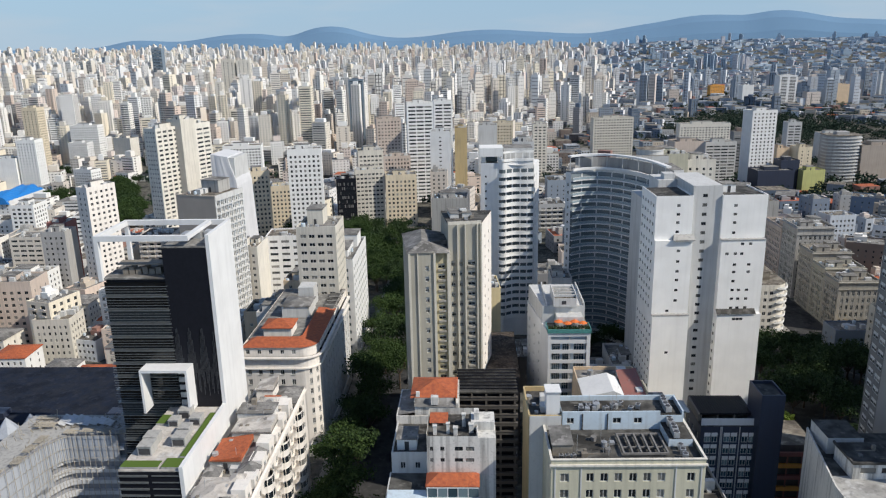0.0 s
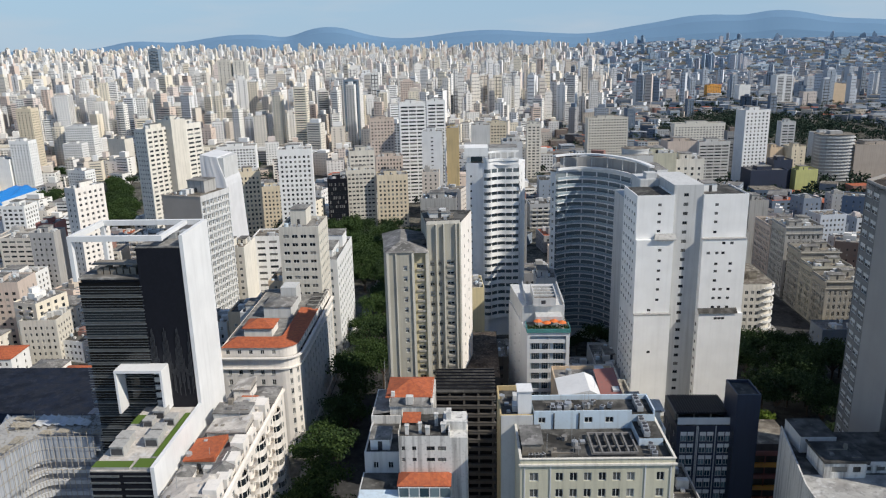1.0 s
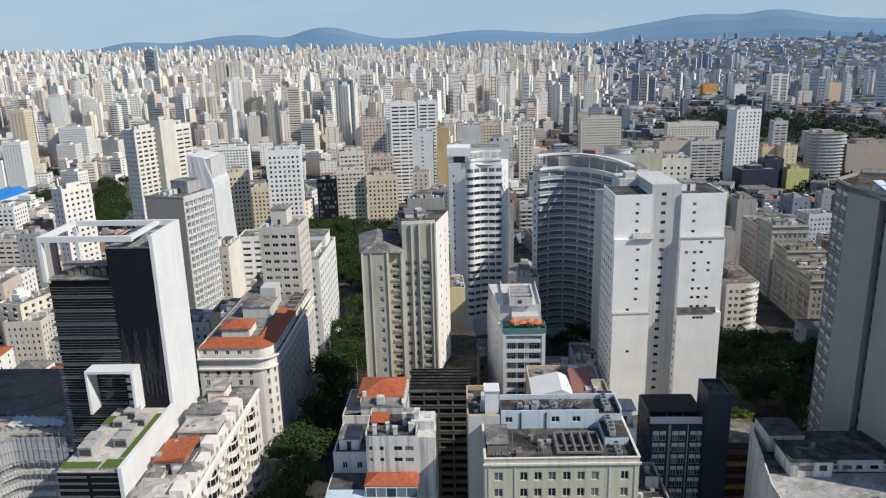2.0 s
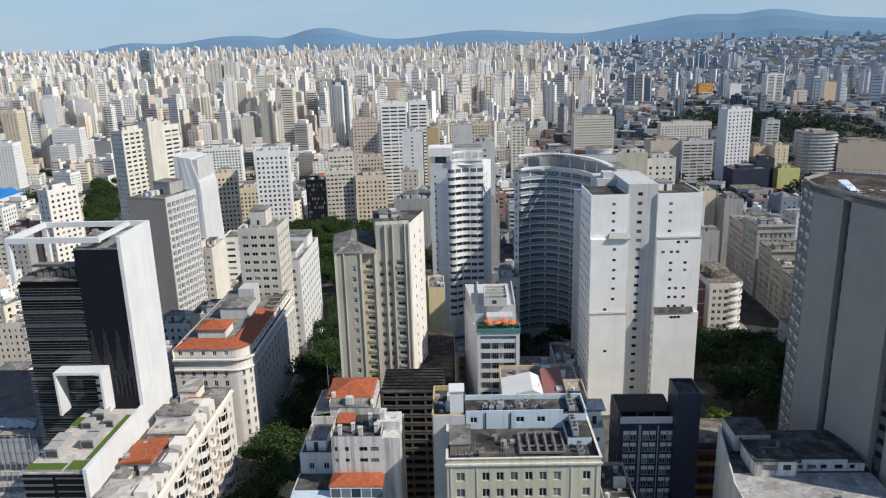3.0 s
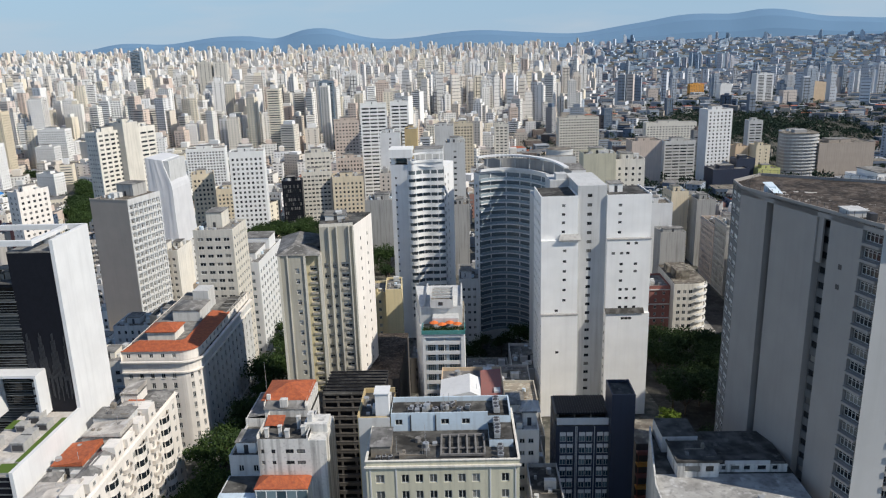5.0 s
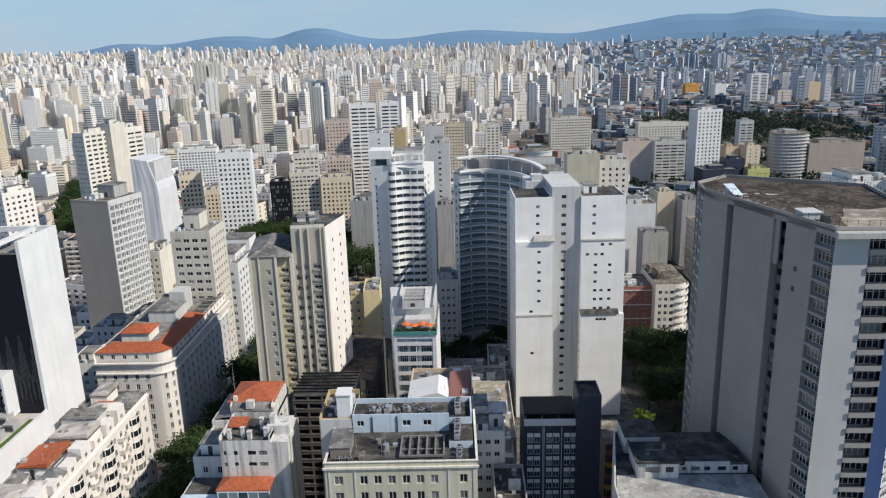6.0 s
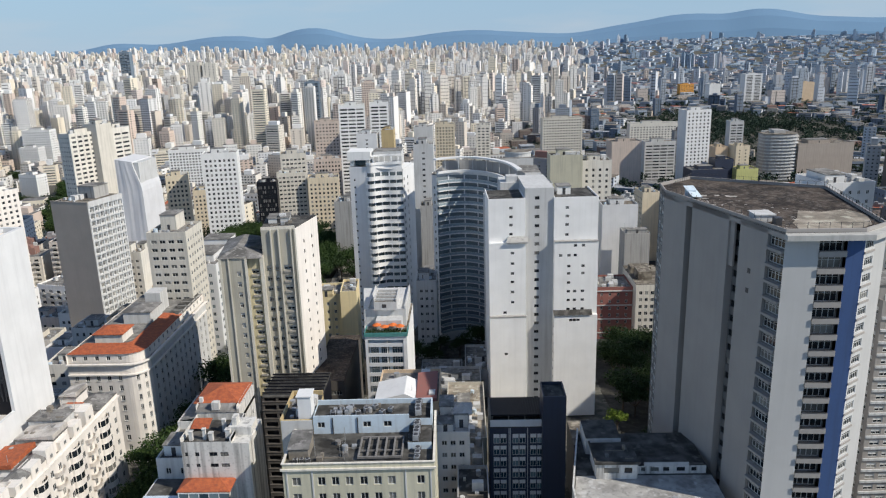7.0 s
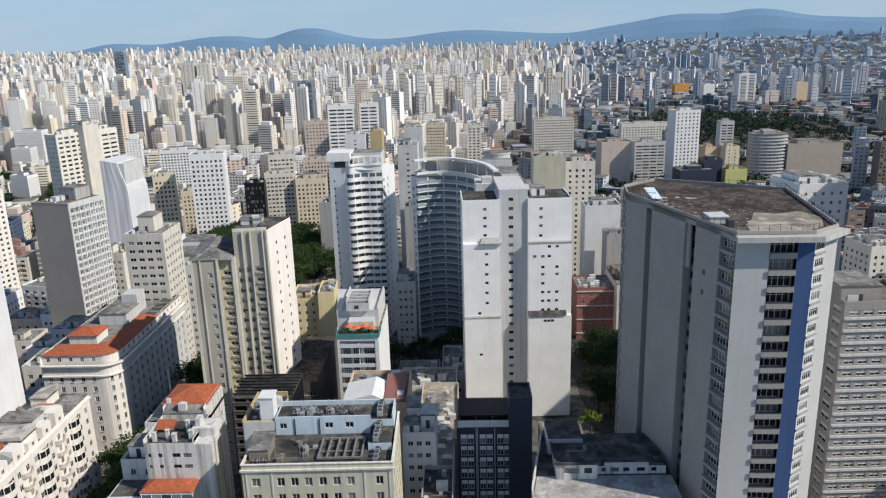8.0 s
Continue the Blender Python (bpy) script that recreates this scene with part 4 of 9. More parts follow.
# ---- grey faceted tower with blue strip ----
def grey_tower():
    ob = thing("office_tower", "massive grey tower with blind slabs, dark slots and blue strip", "apartment building", 0, 0)
    H = 84.6
    fl, fr, cr, br, bb, bl = (98.0, 117.0), (110.4, 116.5), (115.8, 120.4), (120.5, 152.0), (97.0, 166.0), (87.8, 151.3)
    bw = (88.7, 158.8)
    n_st, step, zb = 29, 2.86, 0.6
    rows = [(zb + step * k, zb + step * k + 2.0) for k in range(n_st)]
    # blind side: slabs with slots between
    ux, uy = fl[0] - bl[0], fl[1] - bl[1]
    L = math.hypot(ux, uy)
    ang = math.degrees(math.atan2(uy, ux))
    at = lambda u: (bl[0] + ux * u / L, bl[1] + uy * u / L)
    for a, b in ((0.0, 7.9), (9.9, 21.3), (24.5, L - 4.2)):
        p = at(a)
        mb = MB()
        facade(mb, p[0], p[1], ang, b - a, 0, H)
        n = (uy / L * 1.5, -ux / L * 1.5)
        for u in (a, b):
            q = at(u)
            q2 = (q[0] - n[0], q[1] - n[1])
            mb.poly([(*q, 0), (*q, H), (*q2, H), (*q2, 0)])
        mb.weld()
        part("slab_wall", mb, [TOWERGREY], ob, "blank grey rendered slab")
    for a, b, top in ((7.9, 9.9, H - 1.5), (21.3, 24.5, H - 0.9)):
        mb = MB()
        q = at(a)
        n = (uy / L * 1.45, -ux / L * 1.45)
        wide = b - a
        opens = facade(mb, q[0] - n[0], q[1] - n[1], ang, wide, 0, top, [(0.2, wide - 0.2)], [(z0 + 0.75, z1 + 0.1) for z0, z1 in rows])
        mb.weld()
        part("slot_wall", mb, [SLOT], ob, "recessed slot wall with its shade in the colour")
        add_windows(ob, opens, "sash", FRAME_D)
    mb = MB()
    p, n = at(21.3), (uy / L * 0.4, -ux / L * 0.4)
    facade(mb, p[0] - n[0], p[1] - n[1], ang, 1.2, H - 9.5, H)
    q = at(22.5)
    mb.poly([(q[0] - n[0], q[1] - n[1], H - 9.5), (q[0] - 2 * n[0], q[1] - 2 * n[1], H - 9.5), (q[0] - 2 * n[0], q[1] - 2 * n[1], H), (q[0] - n[0], q[1] - n[1], H)])
    part("slot_infill", mb, [TOWERGREY], ob)
    for u, z in ((27.3, H - 9.2), (27.2, H - 12.8)):
        q, mb = at(u), MB()
        mb.box(0, -0.05, 0, 0.75, 0.02, 0.9)
        part("vent_opening", mb, [FRAME_D], ob, at=pose(q[0], q[1], z, 0, 0, ang))
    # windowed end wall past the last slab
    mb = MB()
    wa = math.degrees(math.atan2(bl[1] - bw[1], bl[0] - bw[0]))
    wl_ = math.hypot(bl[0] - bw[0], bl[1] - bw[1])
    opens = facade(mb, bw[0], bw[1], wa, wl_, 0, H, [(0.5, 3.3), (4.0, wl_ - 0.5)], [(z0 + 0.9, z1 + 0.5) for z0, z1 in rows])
    part("end_wall", mb, [DARKBAY], ob, "dark streaked windowed end wall")
    add_windows(ob, opens, "blind", FRAME)
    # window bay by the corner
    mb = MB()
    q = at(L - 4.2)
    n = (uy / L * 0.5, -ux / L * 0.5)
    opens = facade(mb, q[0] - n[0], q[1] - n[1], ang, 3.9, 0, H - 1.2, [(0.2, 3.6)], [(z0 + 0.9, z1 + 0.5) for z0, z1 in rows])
    part("bay_wall", mb, [DARKBAY], ob)
    add_windows(ob, opens, "wide", FRAME)
    sill = MB()
    sill.box(0, -0.35, 0, 3.9, 0.5, 0.45)
    me = sill.mesh("bay_sill", [TOWERGREY])
    for k in range(n_st):
        part("bay_sill", me, None, ob, at=pose(q[0], q[1], zb + step * k + 0.2, 0, 0, ang))
    # front: white wall, balconies, blue strip
    fa = math.degrees(math.atan2(fr[1] - fl[1], fr[0] - fl[0]))
    mb = MB()
    facade(mb, fl[0], fl[1], fa, 5.4, 0, H - 1.0)
    part("front_wall", mb, [FRONTGREY], ob, "plain pale grey front wall")
    mb = MB()
    facade(mb, fl[0] + 9.7, fl[1] - 0.4, fa, 2.7, 0, H - 1.0)
    part("blue_strip", mb, [BLUE], ob, "dark blue painted strip")
    mb = MB()
    opens = facade(mb, fl[0] + 5.4, fl[1] + 1.0, fa, 4.4, 0, H - 1.0, [(0.2, 4.2)], [(z0 + 0.4, z1 + 0.4) for z0, z1 in rows])
    part("balcony_wall", mb, [DARKBAY], ob)
    add_windows(ob, opens, "wide", FRAME)
    bal = MB()
    bal.box(0, -0.5, -0.2, 4.3, 1.0, 0.0)
    bal.box(0, -0.5, 0.0, 4.3, -0.35, 0.75)
    bal.box(0.1, -0.55, 0.85, 4.2, -0.45, 0.95, 1)
    me = bal.mesh("balcony", [TOWERGREY, FRAME_D])
    for k in range(n_st):
        part("balcony", me, None, ob, at=pose(fl[0] + 5.4, fl[1], zb + step * k, 0, 0, fa))
    ca = math.degrees(math.atan2(cr[1] - fr[1], cr[0] - fr[0]))
    mb = MB()
    opens = facade(mb, fr[0], fr[1], ca, 3.2, 0, H - 1.0, [(0.4, 2.9)], [(z0 + 0.9, z1 + 0.3) for z0, z1 in rows])
    part("corner_wall", mb, [GREY_W], ob)
    add_windows(ob, opens, "wide", FRAME)
    me = sill.mesh("bay_sill", [TOWERGREY])
    for k in range(n_st):
        part("bay_sill", me, None, ob, at=pose(fr[0], fr[1], zb + step * k + 0.2, 0, 0, ca) @ Matrix.Diagonal((0.8, 0.55, 0.8, 1)))
    mb = MB()
    px, py = fr[0] + 3.2 * math.cos(radians(ca)), fr[1] + 3.2 * math.sin(radians(ca))
    facade(mb, px, py, ca, 3.5, 0, H - 1.0)
    for a, b in ((cr, br), (br, bb), (bb, bw)):
        mb.poly([(*a, 0), (*b, 0), (*b, H), (*a, H)])
    part("rear_wall", mb, [FRONTGREY], ob)
    ring = [bl, fl, fr, cr, br, bb, bw]
    mb = MB()
    mb.prism(ring, H - 0.4, H - 0.1, 0)
    part("roof", mb, [ROOF_P], ob, "patched dark roof")
    mb = MB()
    mb.prism([(101.0, 119.0), (105.5, 118.0), (109.8, 118.3), (113.8, 121.4), (116.4, 128.0), (115.2, 133.0), (110.0, 131.0), (106.5, 132.5), (104.0, 127.0), (101.8, 123.5)], H - 0.1, H - 0.06)
    part("roof_patch", mb, [ROOF_T], ob, "pale worn roof patch")
    mb = MB()
    rq = random.Random(5)
    for _ in range(75):
        u, v = rq.uniform(0.06, 0.98), 0.03 + 0.5 * rq.random() ** 2.2
        x, y = bl[0] + (fl[0] - bl[0]) * u + v * 22, bl[1] + (fl[1] - bl[1]) * u + v * 4
        big = 1.9 if u < 0.25 else 0.8
        w, d, zz = rq.uniform(0.25, 1.5) * big, rq.uniform(0.2, 1.0) * big, H - 0.09 + 0.004 * (_ % 7)
        mb.poly([(x + w * 0.5 * (1 + rq.uniform(0.5, 1.1) * math.cos(a)), y + d * 0.5 * (1 + rq.uniform(0.5, 1.1) * math.sin(a)), zz) for a in (0, 0.8, 1.6, 2.4, 3.1, 3.9, 4.7, 5.5)])
    part("roof_stains", mb, [FIBRE_P], ob, "white peeling patches", kind="stuff")
    mb = MB()
    cx, cy = sum(p[0] for p in ring) / 7, sum(p[1] for p in ring) / 7
    grow = lambda k: [(cx + (x - cx) * k, cy + (y - cy) * k) for x, y in ring]
    o, i = grow(1.0), grow(0.985)
    for k in range(7):
        n = (k + 1) % 7
        mb.poly([(*o[k], H - 1.2), (*o[n], H - 1.2), (*o[n], H + 0.5), (*o[k], H + 0.5)])
        mb.poly([(*o[k], H + 0.5), (*o[n], H + 0.5), (*i[n], H + 0.5), (*i[k], H + 0.5)])
        mb.poly([(*i[n], H + 0.5), (*i[n], H - 0.1), (*i[k], H - 0.1), (*i[k], H + 0.5)])
    part("parapet", mb, [TOWERGREY], ob)
    mb = MB()
    pts = [(fl[0] - 0.3, fl[1] - 0.3), (fl[0] - 0.5, fl[1] - 1.9), (fr[0] + 0.6, fr[1] - 1.9), (cr[0] + 1.5, cr[1] - 0.8), (cr[0] + 0.2, cr[1] + 0.3), (fr[0], fr[1] - 0.1)]
    mb.prism(pts, H - 1.0, H - 0.1)
    part("cornice", mb, [CORNICE], ob, "weathered pale projecting cornice")
    mb = MB()
    for k in range(22):
        u = k / 21
        x, y = (bl[0] * (1 - u) + fl[0] * u) + 0.5, (bl[1] * (1 - u) + fl[1] * u) + 0.3
        mb.tube((x, y, H + 0.4), (x, y, H + 1.3), 0.04, 4)
    for a, b in ((fl, fr), (fr, cr), (br, bb), (bb, bl), (cr, br)):
        n = max(3, int(math.hypot(b[0] - a[0], b[1] - a[1]) / 1.6))
        for k in range(n):
            u = k / n
            x, y = a[0] * (1 - u) + b[0] * u, a[1] * (1 - u) + b[1] * u
            x, y = cx + (x - cx) * 0.97, cy + (y - cy) * 0.97
            mb.tube((x, y, H + 0.4), (x, y, H + 1.4), 0.04, 4)
        mb.tube((cx + (a[0] - cx) * 0.97, cy + (a[1] - cy) * 0.97, H + 1.3), (cx + (b[0] - cx) * 0.97, cy + (b[1] - cy) * 0.97, H + 1.3), 0.03, 4)
    part("roof_railing", mb, [FRAME_D], ob, "thin rusty roof railing", kind="stuff")
    mb = MB()
    mb.poly([(91.0, 143.5, H + 0.6), (93.2, 144.2, H + 0.2), (92.4, 148.0, H + 1.9), (90.2, 147.4, H + 2.0)])
    mb.box(90.6, 145.4, H - 0.1, 92.2, 147.2, H + 1.4)
    part("roof_hatch", mb, [PALEBLUE], ob, "pale blue sheet roof hatch")
    mb = MB()
    mb.box(96.2, 124.8, H - 0.1, 99.2, 128.2, H + 1.0)
    mb.box(96.0, 124.6, H + 1.0, 99.4, 128.4, H + 1.15)
    mb.box(98.2, 121.6, H - 0.1, 99.2, 123.2, H + 1.2, 1)
    part("roof_box", mb, [GREY_W, FRAME_D], ob, "low rendered roof box")


# ---- cream office building ----
def cream_block():
    ob = thing("office_building", "cream-painted office building with a cluttered dark roof", "office building", 13.4, 117.4, 0, 1.0)
    W, D, H = 27.2, 19.0, 42.6
    mb = MB()
    rows = [(H - 3.4 - 3.3 * k, H - 1.7 - 3.3 * k) for k in range(12)][::-1]
    cols = [(1.6, 3.2), (6.2, 7.6), (8.7, 10.1), (11.2, 12.6), (13.8, 15.2), (16.3, 17.7), (18.8, 20.2), (24.0, 25.4)]
    opens = facade(mb, 0, 0, 0, W, 0, H + 1.0, cols, rows, 0.25)
    opens += facade(mb, W, 0, 90, D, 0, H + 1.0, even(D, 6, 1.5), rows, 0.25)
    facade(mb, W, D, 180, W, 0, H + 1.0)
    facade(mb, 0, D, 270, D, 0, H + 1.0)
    part("wall", mb, [CREAM], ob)
    add_windows(ob, opens, "sash", FRAME)
    for x in (0.6, 5.2, 21.9, 26.4):
        mb = MB()
        mb.box(x, -0.12, 0, x + 0.25, 0, H - 0.4)
        part("downpipe", mb, [GREY_W], ob)
    mb = MB()
    mb.box(-0.3, -0.35, H - 0.2, W + 0.3, 0.0, H + 0.15)
    mb.box(-0.15, -0.15, H + 1.0, W + 0.15, 0.3, H + 1.15)
    mb.box(W - 0.3, 0.3, H + 1.0, W + 0.15, D, H + 1.15)
    mb.box(-0.15, 0.3, H + 1.0, 0.3, D, H + 1.15)
    part("cornice", mb, [IVORY], ob, "ivory cornice and parapet cap")
    roof_slab(ob, W, D, H, ROOF_D)
    mb = MB()
    op = facade(mb, 3.6, 12.4, 0, 18.6, H, H + 3.6, [(0.8, 2.2), (9.6, 11.2), (13.6, 15.2)], [(H + 1.3, H + 2.5)])
    facade(mb, 22.2, 12.4, 270, 6.4, H, H + 1.6)
    facade(mb, 3.6, D, 270, D - 12.4, H, H + 3.6)
    facade(mb, W - 0.6, 12.4, 90, D - 12.4, H, H + 3.0)
    mb.box(3.6, D - 0.4, H + 3.0, W - 0.6, D - 0.1, H + 4.0)
    mb.box(W - 0.9, 12.4, H + 3.0, W - 0.6, D - 0.4, H + 3.9)
    mb.poly([(22.2, 12.4, H + 1.5), (W - 0.6, 12.4, H + 1.5), (W - 0.6, 12.4, H + 3.0), (22.2, 12.4, H + 3.0)])
    mb.poly([(3.6, 12.4, H + 3.0), (W - 0.6, 12.4, H + 3.0), (W - 0.6, D, H + 3.0), (3.6, D, H + 3.0)], 1)
    mb.poly([(22.2, 6, H + 1.5), (W - 0.6, 6, H + 1.5), (W - 0.6, 12.4, H + 1.5), (22.2, 12.4, H + 1.5)], 1)
    mb.poly([(22.2, 6, H), (W - 0.6, 6, H), (W - 0.6, 6, H + 1.5), (22.2, 6, H + 1.5)])
    mb.box(3.6, 12.4, H + 3.6, 22.2, 12.65, H + 3.8)
    part("penthouse", mb, [PALEBLUE, ROOF_D], ob, "pale blue rooftop penthouse wall")
    add_windows(ob, op, "sash", FRAME)
    for x in (7.4, 12.2):
        mb = MB()
        mb.tube((x, 12.3, H), (x, 12.3, H + 3.4), 0.12)
        part("downpipe", mb, [FRAME_D], ob)
    mb = MB()
    mb.box(13.2, 2.4, H + 0.4, 21.4, 2.7, H + 0.8)
    mb.box(13.2, 9.4, H + 0.4, 21.4, 9.7, H + 0.8)
    for k in range(6):
        mb.box(13.2 + k * 1.58, 2.7, H + 0.4, 13.5 + k * 1.58, 9.4, H + 0.85)
    mb.box(13.2, 5.0, H + 0.3, 21.4, 5.2, H + 0.6)
    for k in range(4):
        mb.box(13.5 + k * 2.3, 4, H, 13.6 + k * 2.3, 4.2, H + 0.4)
    part("roof_grating", mb, [GRATE], ob, "concrete pergola frame over the roof")
    mb = MB()
    mb.box(-2.9, 12.6, 0, 3.5, 25.0, H + 2.2, 0, 1)
    mb.box(-2.9, 12.6, H + 2.2, -2.6, 25, H + 3.2)
    mb.box(-2.6, 12.6, H + 2.2, 3.5, 12.9, H + 3.0)
    mb.box(-2.6, 24.7, H + 2.2, 3.5, 25, H + 3.2)
    part("side_wing", mb, [OCHRE, ROOF_D], ob, "ochre side wing")
    mb = MB()
    mb.box(-2.7, 12.45, 0, 3.4, 12.6, H + 2.9)
    part("wing_front", mb, [GREY_W], ob, "grey-white wing front")
    clutter(ob, 6, 12, H + 2.2, 14, 5, -2.6, 12.8)
    mb = MB()
    mb.box(0.6, 13.4, H + 2.2, 3.2, 16.6, H + 7.4)
    mb.box(0.4, 13.2, H + 7.4, 3.4, 16.8, H + 7.6)
    part("tank_room", mb, [WHITE_B], ob, "white tank room")
    mb = MB()
    mb.box(0.6, 3.2, H, 4.2, 8.6, H + 2.2)
    mb.poly([(0.4, 3.0, H + 2.2), (4.4, 3.0, H + 2.2), (4.4, 8.8, H + 3.0), (0.4, 8.8, H + 3.0)], 1)
    mb.poly([(0.4, 8.8, H + 2.9), (4.4, 8.8, H + 2.9), (4.4, 3.0, H + 2.1), (0.4, 3.0, H + 2.1)], 1)
    part("shed", mb, [WOOD, FIBRE], ob, "rooftop shed with sheet roof")
    clutter(ob, 9, 8, H + 0.02, 16, 44, 4.4, 1.5, False)
    clutter(ob, 17, 5, H + 3.02, 20, 45, 4.2, 13, False)
    return ob


def ac_unit_mesh():
    mb = MB()
    mb.box(0, 0, 0.12, 1.0, 0.9, 0.95)
    mb.box(0.05, -0.03, 0.2, 0.95, 0, 0.9, 1)
    mb.prism([(0.5 + 0.36 * math.cos(a * 0.628), 0.45 + 0.36 * math.sin(a * 0.628)) for a in range(10)], 0.95, 1.02, 1)
    for x in (0.08, 0.82):
        mb.box(x, 0.05, 0, x + 0.1, 0.85, 0.12, 1)
    return mb.mesh("air_conditioner", [METAL, FRAME_D])


def ac_units(spots):
    me = ac_unit_mesh()
    for x, y, z, yaw, s in spots:
        ob = new("air_conditioner", me)
        ob.matrix_basis = pose(x, y, z, 0, 0, yaw) @ Matrix.Diagonal((s, s, s, 1))
        tagged(ob, "boxy grey metal air-conditioning unit standing on a roof", "air conditioner", "rooftop air conditioners")


# ---- navy block with white spandrels ----
def navy_block():
    ob = thing("office_building", "navy office block with white window panels and dark lift tower", "office building", 51.6, 155.4)
    mb = MB()
    rows = [(1.2 + 3.0 * k, 2.7 + 3.0 * k) for k in range(9)]
    cols = [(0.9, 2.3), (2.5, 3.9), (5.3, 6.7), (6.9, 8.3), (9.4, 10.8), (11.0, 12.2)]
    opens = facade(mb, 0, 0, 0, 12.8, 0, 29.2, cols, rows)
    opens += facade(mb, 0, 11.5, 270, 11.5, 0, 29.2, even(11.5, 3, 1.2), rows)
    facade(mb, 12.8, 11.5, 180, 12.8, 0, 29.2)
    facade(mb, 12.8, 0, 90, 11.5, 0, 29.2)
    part("wall", mb, [NAVY], ob)
    add_windows(ob, opens, "sash", FRAME, GLASS_B)
    sp = MB()
    sp.box(0, -0.06, 0, 1.4, 0.02, 0.95)
    me = sp.mesh("panel", [WHITE])
    for k in range(9):
        for c in cols:
            part("panel", me, None, ob, at=pose(c[0], 0, 2.75 + 3.0 * k))
    for x in (4.4, 4.7, 8.7):
        mb = MB()
        mb.box(x, -0.3, 0, x + 0.16, 0, 29.2)
        part("fin", mb, [GREY_W], ob)
    roof_slab(ob, 12.8, 11.5, 29.3, ROOF_D)
    mb = MB()
    mb.box(0.2, 0.4, 29.3, 12.6, 0.6, 31.0)
    mb.box(0.0, 2.4, 29.3, 0.4, 11.4, 31.2, 1)
    mb.box(0.4, 2.6, 30.9, 12.6, 11.4, 31.2, 2)
    for k in range(20):
        mb.box(0.5 + k * 0.6, 2.4, 31.2, 0.8 + k * 0.6, 11.4, 31.4, 2)
    for k in range(4):
        mb.box(0.6 + k * 3.8, 2.6, 29.3, 0.9 + k * 3.8, 2.9, 30.9, 1)
    part("roof_canopy", mb, [WHITE_B, WOOD, BLACKCLAD], ob, "dark ribbed roof canopy")
    mb = MB()
    mb.box(12.0, -2.6, 0, 17.2, 5.2, 37.6, 0, 1)
    part("lift_tower", mb, [NAVY, ROOF_D], ob, "windowless navy lift tower")
    mb = MB()
    o = [(12.0, -2.6), (17.2, -2.6), (17.2, 5.2), (12.0, 5.2)]
    n = [(12.3, -2.3), (16.9, -2.3), (16.9, 4.9), (12.3, 4.9)]
    for k in range(4):
        q = (k + 1) % 4
        mb.poly([(*o[k], 37.6), (*o[q], 37.6), (*o[q], 38.3), (*o[k], 38.3)])
        mb.poly([(*o[k], 38.3), (*o[q], 38.3), (*n[q], 38.3), (*n[k], 38.3)])
        mb.poly([(*n[q], 38.3), (*n[q], 37.6), (*n[k], 37.6), (*n[k], 38.3)])
    mb.weld()
    part("lift_parapet", mb, [NAVY], ob)


